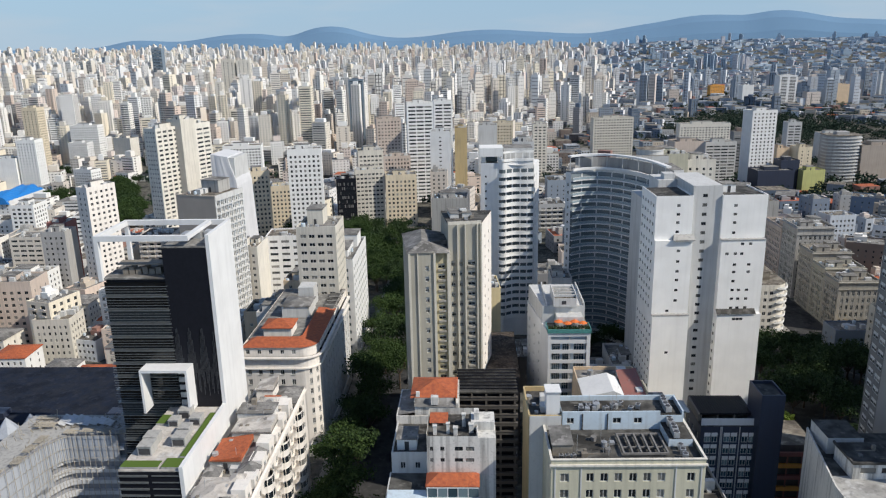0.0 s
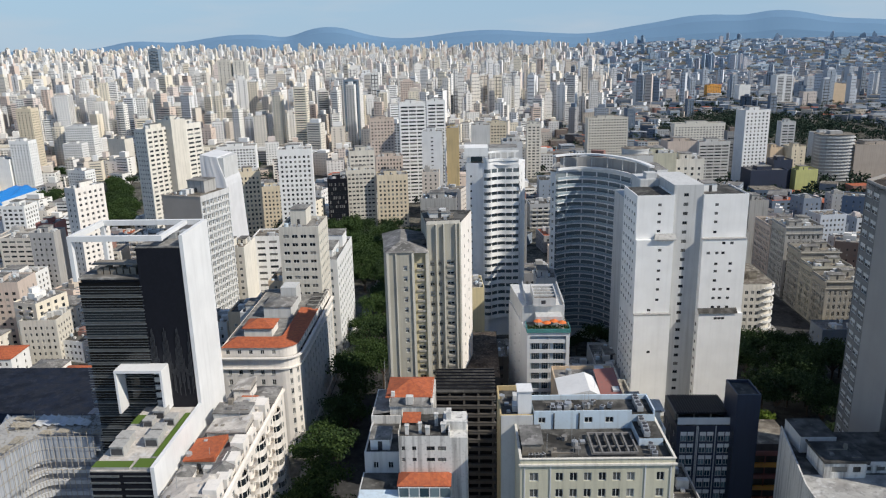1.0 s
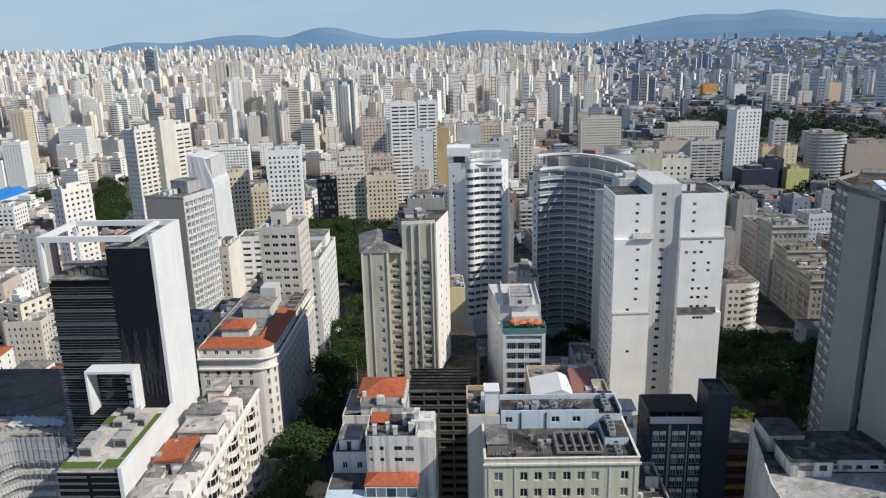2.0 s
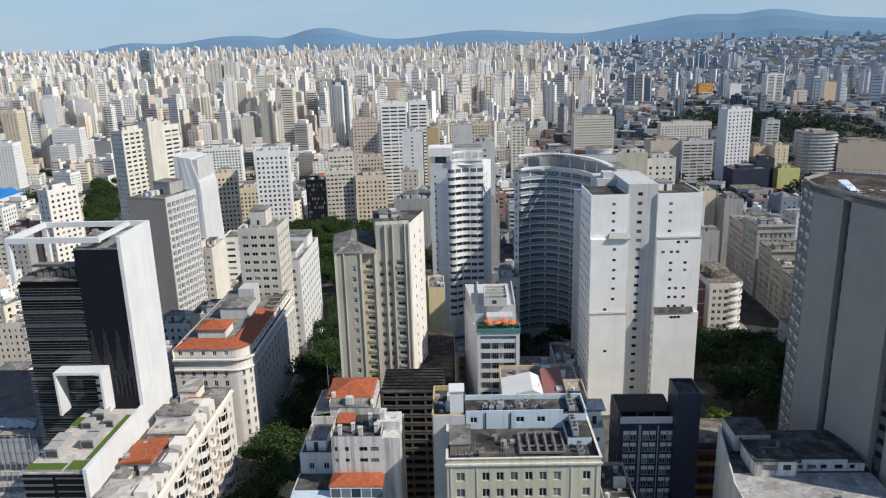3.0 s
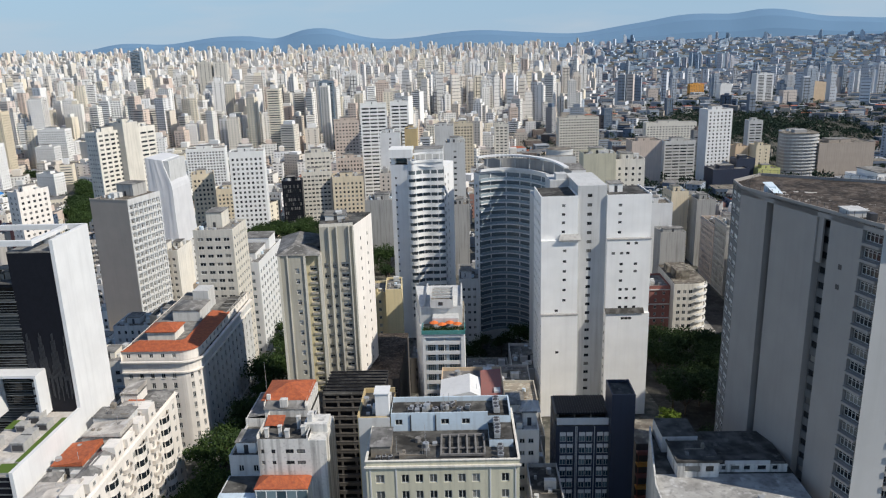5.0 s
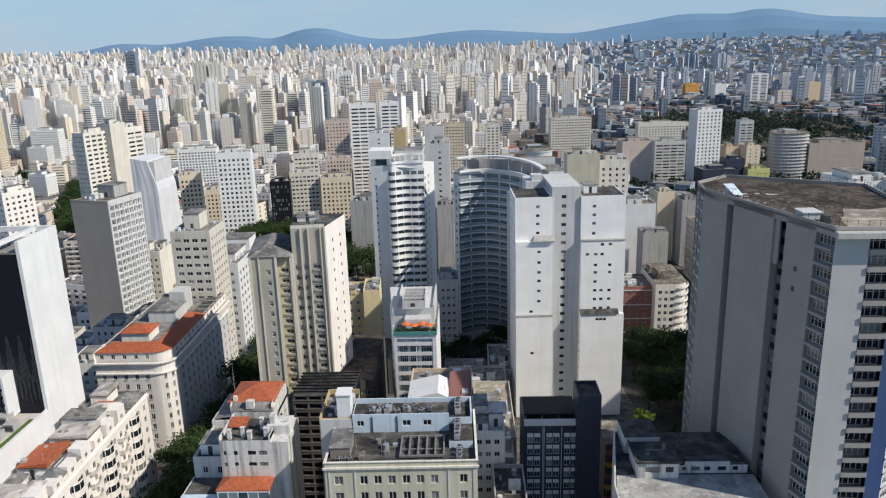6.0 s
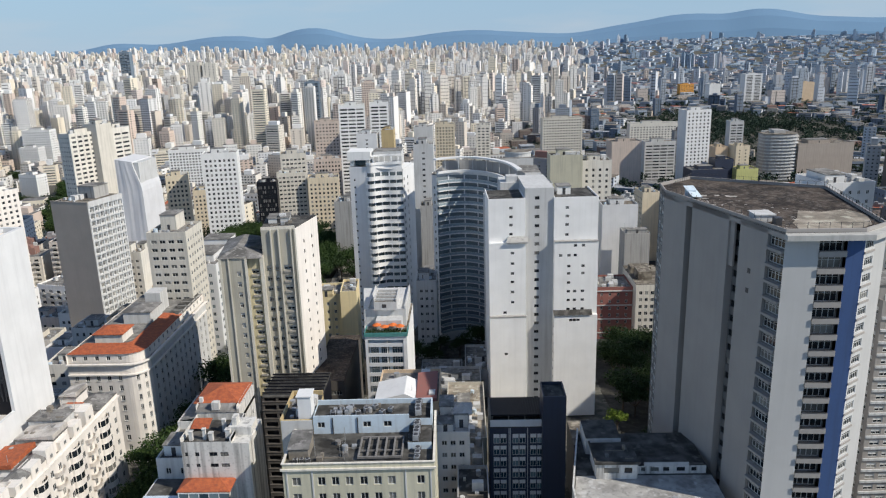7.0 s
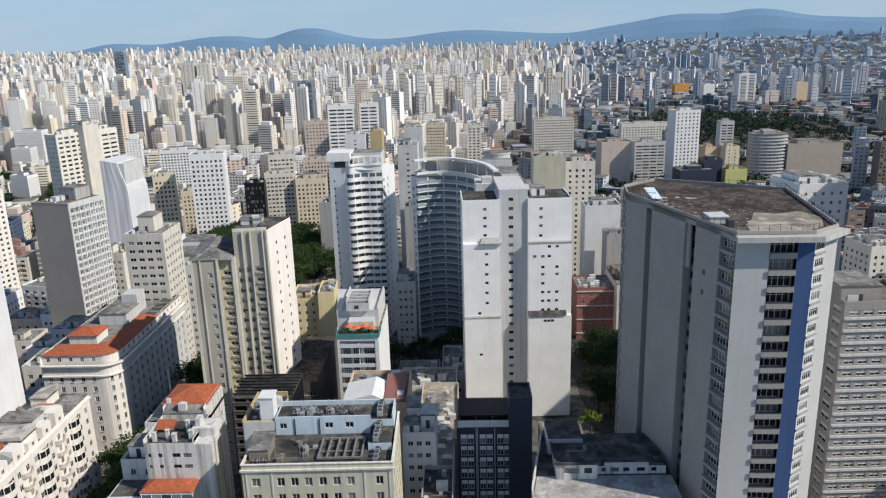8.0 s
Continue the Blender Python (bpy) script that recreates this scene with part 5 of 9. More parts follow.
def garden_block():
    ob = thing("apartment_building", "narrow white balcony building with a planted roof terrace", "apartment building", 19.6, 185.4)
    W, D, H = 11.2, 26, 40.2
    mb = MB()
    opens_l = facade(mb, -3.6, D, 277.9, 26.25, 0, H, [(3.0, 4.0), (9.0, 10.0), (15.0, 16.0)], [(1.2 + 2.85 * k, 2.2 + 2.85 * k) for k in range(13)])
    facade(mb, W, 0, 90, D, 0, H)
    facade(mb, W, D, 180, W + 3.6, 0, H)
    facade(mb, 0, 0, 0, 0.8, 0, H)
    facade(mb, W - 1.0, 0, 0, 1.0, 0, H)
    facade(mb, 0.8, 0, 0, W - 1.8, H - 1.0, H)
    mb.poly([(0, 0, H), (0.2, 0.3, H), (0.2, D, H), (-3.6, D, H)])
    part("wall", mb, [WHITE_B], ob)
    add_windows(ob, opens_l, "sash", FRAME)
    mb = MB()
    opens = facade(mb, 0.8, 1.4, 0, W - 1.8, 0, H - 1.0, [(0.4, 2.6), (3.2, 5.4), (6.2, 9.0)], [(0.4 + 2.85 * k, 2.4 + 2.85 * k) for k in range(13)])
    part("balcony_wall", mb, [PALEBLUE], ob)
    add_windows(ob, opens, "wide", FRAME, GLASS_B)
    b = MB()
    b.box(0.8, 0.1, -0.2, W - 1.0, 1.4, 0.0)
    b.box(0.8, 0.1, 0.0, W - 1.0, 0.22, 0.85)
    b.box(5.7, 0.3, 0, 5.9, 1.4, 2.6)
    me = b.mesh("balcony", [WHITE_B])
    for k in range(14):
        part("balcony", me, None, ob, at=pose(0, 0, 0.3 + 2.85 * k))
    roof_slab(ob, W, D, H, ROOF_B)
    mb = MB()
    mb.box(-0.2, -0.3, H, W + 0.2, -0.1, H + 1.1)
    mb.box(-0.2, -0.1, H, 0.0, 5.5, H + 1.1)
    mb.box(W, -0.1, H, W + 0.2, 5.5, H + 1.1)
    part("glass_rail", mb, [TEAL], ob, "teal glass balustrade")
    mb = MB()
    mb.prism([(-0.9, 7.5), (W - 0.6, 7.5), (W - 0.6, D), (-3.3, D)], H, H + 5.0)
    mb.box(2.6, 3.8, H, W - 1.6, 7.5, H + 3.0)
    mb.box(0.2, 7.5, H + 5, 0.5, D, H + 5.8)
    mb.box(W - 1, 7.5, H + 5, W - 0.7, D, H + 5.8)
    mb.box(2.0, 6.5, H + 5.0, 8.2, 16.5, H + 7.4)
    mb.box(2.2, 6.7, H + 7.4, 8.0, 16.3, H + 7.5, 1)
    for k in range(4):
        mb.box(2.2, 7.4 + k * 2.5, H + 7.5, 8.0, 7.8 + k * 2.5, H + 8.1)
    mb.box(2.0, 6.5, H + 7.4, 2.25, 16.5, H + 8.3)
    mb.box(8.0, 6.5, H + 7.4, 8.25, 16.5, H + 8.3)
    mb.box(4.2, 6.44, H + 5.7, 5.4, 6.5, H + 6.7, 2)
    part("penthouse", mb, [GREY_W, ROOF_B, FRAME_D], ob, "grey-white stepped penthouse")
    for i in range(7):
        pl = thing("potted_plant", "green shrub in a terrace planter", "plant", 20.4 + i * 1.6, 186.6 + (i % 2) * 0.8, H, 0, "terrace plants")
        leaf_ball(pl, 0.9, 70)
    um = MB()
    um.tube((0, 0, 0), (0, 0, 2.3), 0.05)
    for k in range(8):
        a, b = k * math.pi / 4, (k + 1) * math.pi / 4
        um.poly([(0, 0, 2.7), (1.3 * math.cos(a), 1.3 * math.sin(a), 2.1), (1.3 * math.cos(b), 1.3 * math.sin(b), 2.1)], 1)
    me = um.mesh("parasol", [METAL, ORANGE])
    for x, y in ((22.6, 188.4), (24.8, 187.2), (26.9, 188.4), (28.9, 187.4)):
        o = new("parasol", me)
        o.location = (x, y, H)
        tagged(o, "orange cloth parasol on a planted roof terrace", "parasol", "terrace parasols")


# ---- corner block with clay roof ----
def clay_corner():
    ob = thing("apartment_building", "ivory corner apartment house with a rounded corner and clay tile roof", "apartment building", -65.2, 190.5)
    R, W, D, H = 5.0, 21.6, 52.0, 31.0
    corner = [(W - R + R * math.sin(a), R - R * math.cos(a)) for a in [i * math.pi / 2 / 7 for i in range(8)]]
    rows = [(1.2 + 3.1 * k, 2.9 + 3.1 * k) for k in range(9)]
    mb = MB()
    opens = facade(mb, 0, 0, 0, W - R, 0, H, even(W - R, 5, 1.1, 0.6), rows)
    for (ax, ay), (bx, by) in zip(corner, corner[1:]):
        L = math.hypot(bx - ax, by - ay)
        opens += facade(mb, ax, ay, math.degrees(math.atan2(by - ay, bx - ax)), L, 0, H, [(0.15, L - 0.15)] if (ax, ay) in (corner[2], corner[4]) else (), rows)
    part("front_wall", mb, [WARMWHITE], ob)
    mb = MB()
    op2 = facade(mb, W, R, 90, D - R, 0, H, even(D - R, 12, 1.2, 0.8), rows)
    facade(mb, W, D, 180, W, 0, H)
    facade(mb, 0, D, 270, D, 0, H)
    part("side_wall", mb, [GREY_W], ob)
    add_windows(ob, opens, "sill", FRAME)
    add_windows(ob, op2, "sill", FRAME)
    line = [(0, 0)] + corner + [(W, D)]
    for z, d in ((H - 3.3, 0.5), (H - 0.1, 0.9), (3.6, 0.3)):
        mb = MB()
        band(mb, line, offset_line(line, d), z, z + 0.4)
        part("cornice", mb, [WARMWHITE], ob)
    inner = offset_line(line, -0.7)
    mb = MB()
    rows2 = [(H + 0.9, H + 2.2)]
    o3 = []
    for (ax, ay), (bx, by) in zip(inner, inner[1:]):
        L = math.hypot(bx - ax, by - ay)
        n = max(1, int(L / 3.2))
        o3 += facade(mb, ax, ay, math.degrees(math.atan2(by - ay, bx - ax)), L, H, H + 3.0, even(L, n, 1.1, 0.2) if L > 1.6 else (), rows2)
    facade(mb, W, D, 180, W, H, H + 3)
    facade(mb, 0, D, 270, D, H, H + 3)
    part("attic_wall", mb, [WARMWHITE], ob, "set-back ivory attic storey")
    add_windows(ob, o3, "sash", FRAME)
    eave = offset_line(line, -0.3)
    ridge = [(3.4, 5.6)] + [(W - 7 + 1.6 * math.sin(i * math.pi / 14), 7 - 1.6 * math.cos(i * math.pi / 14)) for i in range(8)] + [(W - 5.4, D - 22)]
    eave = eave[:-1] + [(W - 0.3, D - 20)]
    mb = MB()
    for i in range(len(eave) - 1):
        mb.poly([(*eave[i], H + 3.0), (*eave[i + 1], H + 3.0), (*ridge[i + 1], H + 4.3), (*ridge[i], H + 4.3)])
    mb.poly([(*eave[0], H + 3.0), (*ridge[0], H + 4.3), (1.0, 8.0, H + 3.0)])
    part("tile_roof", mb, [CLAY], ob, "orange clay tile roof slopes")
    mb = MB()
    mb.poly([(0.3, 7.5, H + 3.0), (W - 5.2, 7.5, H + 3.0), (W - 5.2, D - 0.3, H + 3.0), (0.3, D - 0.3, H + 3.0)])
    mb.poly([(W - 6, D - 21, H + 2.95), (W - 0.4, D - 21, H + 2.95), (W - 0.4, D - 0.3, H + 2.95), (W - 6, D - 0.3, H + 2.95)])
    part("flat_roof", mb, [ROOF_G], ob)
    mb = MB()
    mb.box(4.4, 8.5, H + 3, 12.5, 15.5, H + 5.6)
    hip_roof(mb, 4.4, 8.5, 12.5, 15.5, H + 5.8, 1.6, 0.5, 1)
    part("roof_house", mb, [WARMWHITE, CLAY], ob, "ivory roof house with clay tiles")
    mb = MB()
    mb.box(6, 24, H + 3, 14.5, 33, H + 6.5)
    hip_roof(mb, 6, 24, 14.5, 33, H + 6.7, 1.2, 0.3, 1)
    mb.box(9, 34, H + 3, 14.0, 40, H + 9.4)
    part("roof_house", mb, [GREY_W, FIBRE], ob, "grey-white roof house")
    for k in range(5):
        roof = MB()
        roof.box(W - 4.6, 30.6 + k * 4.1, H + 3.0, W - 1.0, 33.6 + k * 4.1, H + 3.5, 0, 1)
        part("skylight", roof, [CONCRETE, ROOF_D], ob, "dark roof light")


def bay_house():
    """White bay-windowed apartment house along the avenue."""
    ob = thing("apartment_building", "sunlit white apartment house with rounded bay windows and stepped penthouses", "apartment building", -56.2, 106.0)
    W, D, H = 12.4, 68.0, 29.6
    mb = MB()
    rows = [(1.4 + 3.1 * k, 3.0 + 3.1 * k) for k in range(9)]
    opens = facade(mb, W, 0, 90, D, 0, H + 0.8, even(D, 20, 1.3), rows)
    opens += facade(mb, 0, 0, 0, W, 0, H + 0.8, even(W, 3, 1.3), rows)
    facade(mb, W, D, 180, W, 0, H + 0.8)
    facade(mb, 0, D, 270, D, 0, H + 0.8)
    part("wall", mb, [WARMWHITE], ob)
    add_windows(ob, opens, "sash", FRAME)
    roof_slab(ob, W, D, H, ROOF_G)
    bay = MB()
    line = [(1.3 * math.sin(a), -2.1 * math.cos(a)) for a in [i * math.pi / 8 for i in range(9)]]
    for z0, z1, m in ((0, 1.1, 0), (1.1, 2.6, 1), (2.6, 3.1, 0)):
        for a, b in zip(line, line[1:]):
            bay.poly([(*a, z0), (*b, z0), (*b, z1), (*a, z1)], m)
    for a in line[1:-1:2]:
        bay.box(a[0] - 0.05, a[1] - 0.05, 1.1, a[0] + 0.08, a[1] + 0.05, 2.6, 0)
    me = bay.mesh("bay_window", [WARMWHITE, GLASS])
    bal = MB()
    bal.prism([(0, -1.9), (0.7, -1.7), (1.15, -0.9), (1.25, 0), (1.15, 0.9), (0.7, 1.7), (0, 1.9)], -0.15, 0.0)
    lb = [(0, -1.9), (0.7, -1.7), (1.15, -0.9), (1.25, 0), (1.15, 0.9), (0.7, 1.7), (0, 1.9)]
    for a, b in zip(lb, lb[1:]):
        bal.poly([(*a, 0), (*b, 0), (*b, 0.9), (*a, 0.9)])
        bal.poly([(*b, 0), (*a, 0), (*a, 0.9), (*b, 0.9)])
    me2 = bal.mesh("balcony", [WARMWHITE])
    for k in range(1, 9):
        for y in (17.0, 31.0, 45.0, 59.0):
            part("bay_window", me, None, ob, at=pose(W, y, 0.6 + 3.1 * k))
        for y in (24.0, 38.0, 52.0):
            part("balcony", me2, None, ob, at=pose(W, y, 1.2 + 3.1 * k))
    for x0, y0, x1, y1, h, mat in ((3, 34, 13.5, 40, 5.2, WARMWHITE), (2, 41, 12.0, 46, 7.2, GREY_W), (5, 46, 12.5, 52, 4.4, WARMWHITE), (1, 24, 9.0, 33, 3.4, GREY_W), (9.6, 20, 14.4, 32, 2.8, WARMWHITE),
                                   (2, 8, 12, 18, 3.2, WARMWHITE), (3.2, 53.0, 8.2, 58.5, 6.6, WARMWHITE)):
        roof_house(ob, x0 * 0.82, y0 + 6, x1 * 0.82, y1 + 6, H, H + h * 0.62, mat, FIBRE, "penthouse")
    mb = MB()
    hip_roof(mb, 5.6, 58.5, 12.2, 67.6, H + 1.0, 1.3, 0.3)
    mb.box(5.6, 58.5, H, 12.2, 67.6, H + 0.8, 1)
    part("attic", mb, [FIBRE, WARMWHITE], ob, "dark grey hipped attic")
    mb = MB()
    mb.box(W - 0.4, -0.2, H - 0.3, W + 0.5, D + 0.2, H + 0.1)
    part("cornice", mb, [WARMWHITE], ob)
    clutter(ob, W, D, H, 60, 61)
    for x0, y0, x1, y1, z, n in ((3, 34, 13.5, 40, 5.2, 7), (2, 41, 12, 46, 7.2, 6), (1, 24, 9, 33, 3.4, 9), (2, 8, 12, 18, 3.2, 10), (5, 46, 12.5, 52, 4.4, 6)):
        clutter(ob, (x1 - x0) * 0.82, y1 - y0, H + z * 0.62, n, int(y0), x0 * 0.82, y0 + 6, False)
    for k, (x0, y0, x1, y1, z, mat) in enumerate(((3, 34, 13.5, 40, 5.2, FIBRE_P), (5, 46, 12.5, 52, 4.4, FIBRE_P), (1, 24, 9.0, 33, 3.4, CLAY), (2, 8, 12, 18, 3.2, FIBRE_P), (3.2, 53, 8.2, 58.5, 6.6, FIBRE_P), (9.6, 20, 14.4, 32, 2.8, FIBRE))):
        mb = MB()
        x0, x1, y0, y1, z = x0 * 0.82, x1 * 0.82, y0 + 6, y1 + 6, z * 0.62
        if k % 2:
            hip_roof(mb, x0, y0, x1, y1, H + z + 0.2, 1.1, 0.25)
        else:
            mb.poly([(x0 - 0.2, y0 - 0.2, H + z + 0.25), (x1 + 0.2, y0 - 0.2, H + z + 1.3), (x1 + 0.2, y1 + 0.2, H + z + 1.3), (x0 - 0.2, y1 + 0.2, H + z + 0.25)])
            mb.poly([(x1 + 0.2, y0 - 0.2, H + z + 0.2), (x1 + 0.2, y1 + 0.2, H + z + 0.2), (x1 + 0.2, y1 + 0.2, H + z + 1.3), (x1 + 0.2, y0 - 0.2, H + z + 1.3)])
            mb.poly([(x0 - 0.2, y0 - 0.2, H + z + 0.2), (x1 + 0.2, y0 - 0.2, H + z + 0.2), (x1 + 0.2, y0 - 0.2, H + z + 1.3)])
        part("pitched_roof", mb, [mat], ob, "sloping pale sheet roof")
    rq = random.Random(19)
    for k in range(22):
        # little rooms crowding the roof
        x, y = rq.choice((0.5, 2.6, 5.0, 7.0)) + rq.uniform(0, 0.8), 0.8 + 2.6 * k
        if 29 < y < 40:
            continue
        w, d, h = rq.uniform(2.0, 4.0), rq.uniform(2.0, 4.0), rq.uniform(1.2, 3.8)
        mb = MB()
        mb.box(x, y, H, x + w, y + d, H + h)
        room = part("roof_room", mb, [rq.choice((WARMWHITE, GREY_W, STAINED))], ob)
        mb = MB()
        if rq.random() < 0.5:
            hip_roof(mb, x, y, x + w, y + d, H + h + 0.02, 0.7, 0.15)
        else:
            mb.box(x - 0.15, y - 0.15, H + h, x + w + 0.15, y + d + 0.15, H + h + 0.15)
        part("roof_cover", mb, [rq.choice((FIBRE_P, FIBRE_P, ROOF_B, FIBRE, CLAY))], room)
        add_windows(room, [(x + w / 2, y - 0.02, H + h * 0.5, 0, 0.8, 0.9)], "sash", FRAME_D)
    for k in range(9):
        mb = MB()
        y = 6 + k * 5.8
        mb.box(9.3, y, H, 12.1, y + 3.8, H + 2.2 + 0.7 * (k % 3))
        room = part("roof_room", mb, [WARMWHITE], ob)
        add_windows(room, [(12.12, y + 1.8, H + 1.3, 90, 1.0, 1.0)], "sash", FRAME)


def hip_house():
    ob = thing("apartment_building", "white corner building under an orange hipped tile roof", "apartment building", -17.2, 147.0)
    mb = MB()
    rows = [(1.2 + 3.1 * k, 2.6 + 3.1 * k) for k in range(11)]
    opens = shell(mb, 13.6, 13.0, 0, 35.6, {"f": (even(13.6, 4, 1.2), rows), "r": (even(13, 4, 1.1), rows), "l": (even(13, 4, 1.1), rows)}, 0.8)
    opens += facade(mb, 4.0, 1.2, 0, 9.0, 35.6, 38.4, [(3.2, 5.0)], [(36.6, 37.4)])
    facade(mb, 13.0, 1.2, 90, 11.0, 35.6, 39.6)
    facade(mb, 4.0, 12.2, 270, 11.0, 35.6, 39.6)
    part("wall", mb, [STAINED], ob)
    add_windows(ob, opens, "sash", FRAME)
    roof_slab(ob, 13.6, 13, 35.6, ROOF_D)
    mb = MB()
    hip_roof(mb, 3.2, 3.2, 13.0, 13.0, 39.4, 1.9, 0.3)
    part("tile_roof", mb, [CLAY], ob, "orange clay tile hipped roof")
    mb = MB()
    mb.poly([(3.8, 0.8, 38.2), (13.2, 0.8, 38.2), (12.4, 3.2, 39.5), (4.4, 3.2, 39.5)])
    mb.poly([(0.3, 0.5, 36.4), (4.0, 0.5, 37.0), (4.0, 12.4, 37.0), (0.3, 12.4, 36.4)])
    part("lower_roof", mb, [FIBRE], ob, "grey sheet roof skirts")
    mb = MB()
    mb.box(7.6, 0.9, 38.6, 9.2, 2.2, 40.4)
    mb.box(4.2, 3.0, 39, 5.0, 3.6, 40.6)
    part("chimney", mb, [STAINED], ob)
    mb = MB()
    mb.box(13.1, 1.0, 35.6, 13.6, 13, 38.9)
    part("gable_wall", mb, [STAINED], ob)
    mb = MB()
    mb.tube((2.0, 11, 36), (2.0, 11, 45), 0.06, 5, 0.03)
    part("mast", mb, [METAL], ob)


def step_house():
    """Narrow building with two clay roofs and a glazed veranda, and the blue-roofed neighbour."""
    ob = thing("apartment_building", "narrow grey-white building with clay lean-to roof and glazed veranda", "apartment building", -9.4, 125.0, -3.6)
    mb = MB()
    op = facade(mb, 0, 4.2, 0, 10.0, 0, 45.2, [(0.6, 1.2), (2.6, 3.4), (5.4, 7.0), (7.6, 9.2)], [(39.6, 40.4), (42.0, 42.9)])
    facade(mb, 10.0, 4.2, 90, 10.0, 0, 46.0)
    facade(mb, 10.0, 14.2, 180, 10.0, 0, 46.0)
    facade(mb, 0, 14.2, 270, 10.0, 0, 46.0)
    mb.box(9.7, 4.2, 45.2, 10.0, 14.2, 46.0)
    facade(mb, 0, 0, 0, 10, 0, 34.5)
    facade(mb, 10.0, 0, 90, 4.2, 0, 36.6)
    facade(mb, 0, 4.2, 270, 4.2, 0, 36.6)
    mb.box(10.0, 4.2, 0, 13.4, 14.0, 44.8)
    part("wall", mb, [STAINED], ob)
    add_windows(ob, op, "sash", FRAME_D)
    roof_slab(ob, 10, 10, 44.6, ROOF_D, 0, 4.2)
    mb = MB()
    hip_roof(mb, 0, 0, 10, 4.6, 37.0, 1.3, 0.2)
    mb.poly([(0.3, 9, 45.4), (4, 9, 45.4), (4, 12, 46.2), (0.3, 12, 46.2)])
    part("tile_roof", mb, [CLAY], ob, "orange clay lean-to roof")
    mb = MB()
    pane = MB()
    pane.box(0, 0, 0, 1.9, 0.06, 1.9)
    pm = pane.mesh("veranda_pane", [GLASS_B])
    for k in range(5):
        part("veranda_pane", pm, None, ob, "pale bluish veranda pane", at=pose(0.25 + k * 1.95, -0.1, 34.6))
        mb.box(0.1 + k * 1.95, -0.15, 34.4, 0.25 + k * 1.95, 0.05, 36.8)
    mb.box(0, -0.2, 36.55, 10, 0.1, 36.9)
    mb.box(0, -0.2, 34.2, 10, 0.1, 34.55)
    part("veranda_frame", mb, [WHITE], ob)
    for x, y, w, h in ((1.2, 5.6, 0.7, 1.9), (3.8, 6.0, 0.6, 2.2), (5.2, 5.4, 0.8, 1.6), (6.8, 9.0, 0.7, 2.6), (8.2, 6.4, 0.9, 1.8)):
        mb = MB()
        mb.box(x, y, 44.6, x + w, y + w, 44.6 + h)
        mb.box(x - 0.1, y - 0.1, 44.6 + h, x + w + 0.1, y + w + 0.1, 44.75 + h)
        part("chimney", mb, [STAINED], ob)
    mb = MB()
    mb.box(8.6, 7.2, 44.8, 13.2, 11.5, 46.6)
    mb.box(9.2, 8.0, 46.6, 10.2, 10.0, 48.2)
    part("tank_room", mb, [STAINED], ob)
    ob = thing("apartment_building", "shaded grey building with a pale blue sheet roof", "apartment building", -17.4, 118.0)
    mb = MB()
    rows = [(1.2 + 3.1 * k, 2.6 + 3.1 * k) for k in range(9)]
    op = shell(mb, 8.4, 16.0, 0, 30.0, {"f": (even(8.4, 3, 1.1), rows), "l": (even(16, 5, 1.1), rows)}, 0.6)
    op += shell(mb, 7.6, 14.0, 0, 34.5, {"f": (even(7.6, 2, 1.1), [(31.5, 33)])}, 0.7, x0=0.4, y0=16.0)
    part("wall", mb, [GREY_W], ob)
    add_windows(ob, op, "sash", FRAME)
    mb = MB()
    mb.poly([(0.3, 0.3, 30.3), (8.1, 0.3, 30.3), (8.1, 9, 31.2), (0.3, 9, 31.2)])
    mb.box(0.3, 9, 29.8, 8.1, 15.8, 30.6, 1)
    part("roof", mb, [PALEBLUE, ROOF_D], ob, "pale blue metal sheet roof")
    roof_slab(ob, 7.6, 14, 34.5, ROOF_D, 0.4, 16)
    roof_house(ob, 1.4, 18, 5.4, 23, 34.5, 37.2, WHITE)


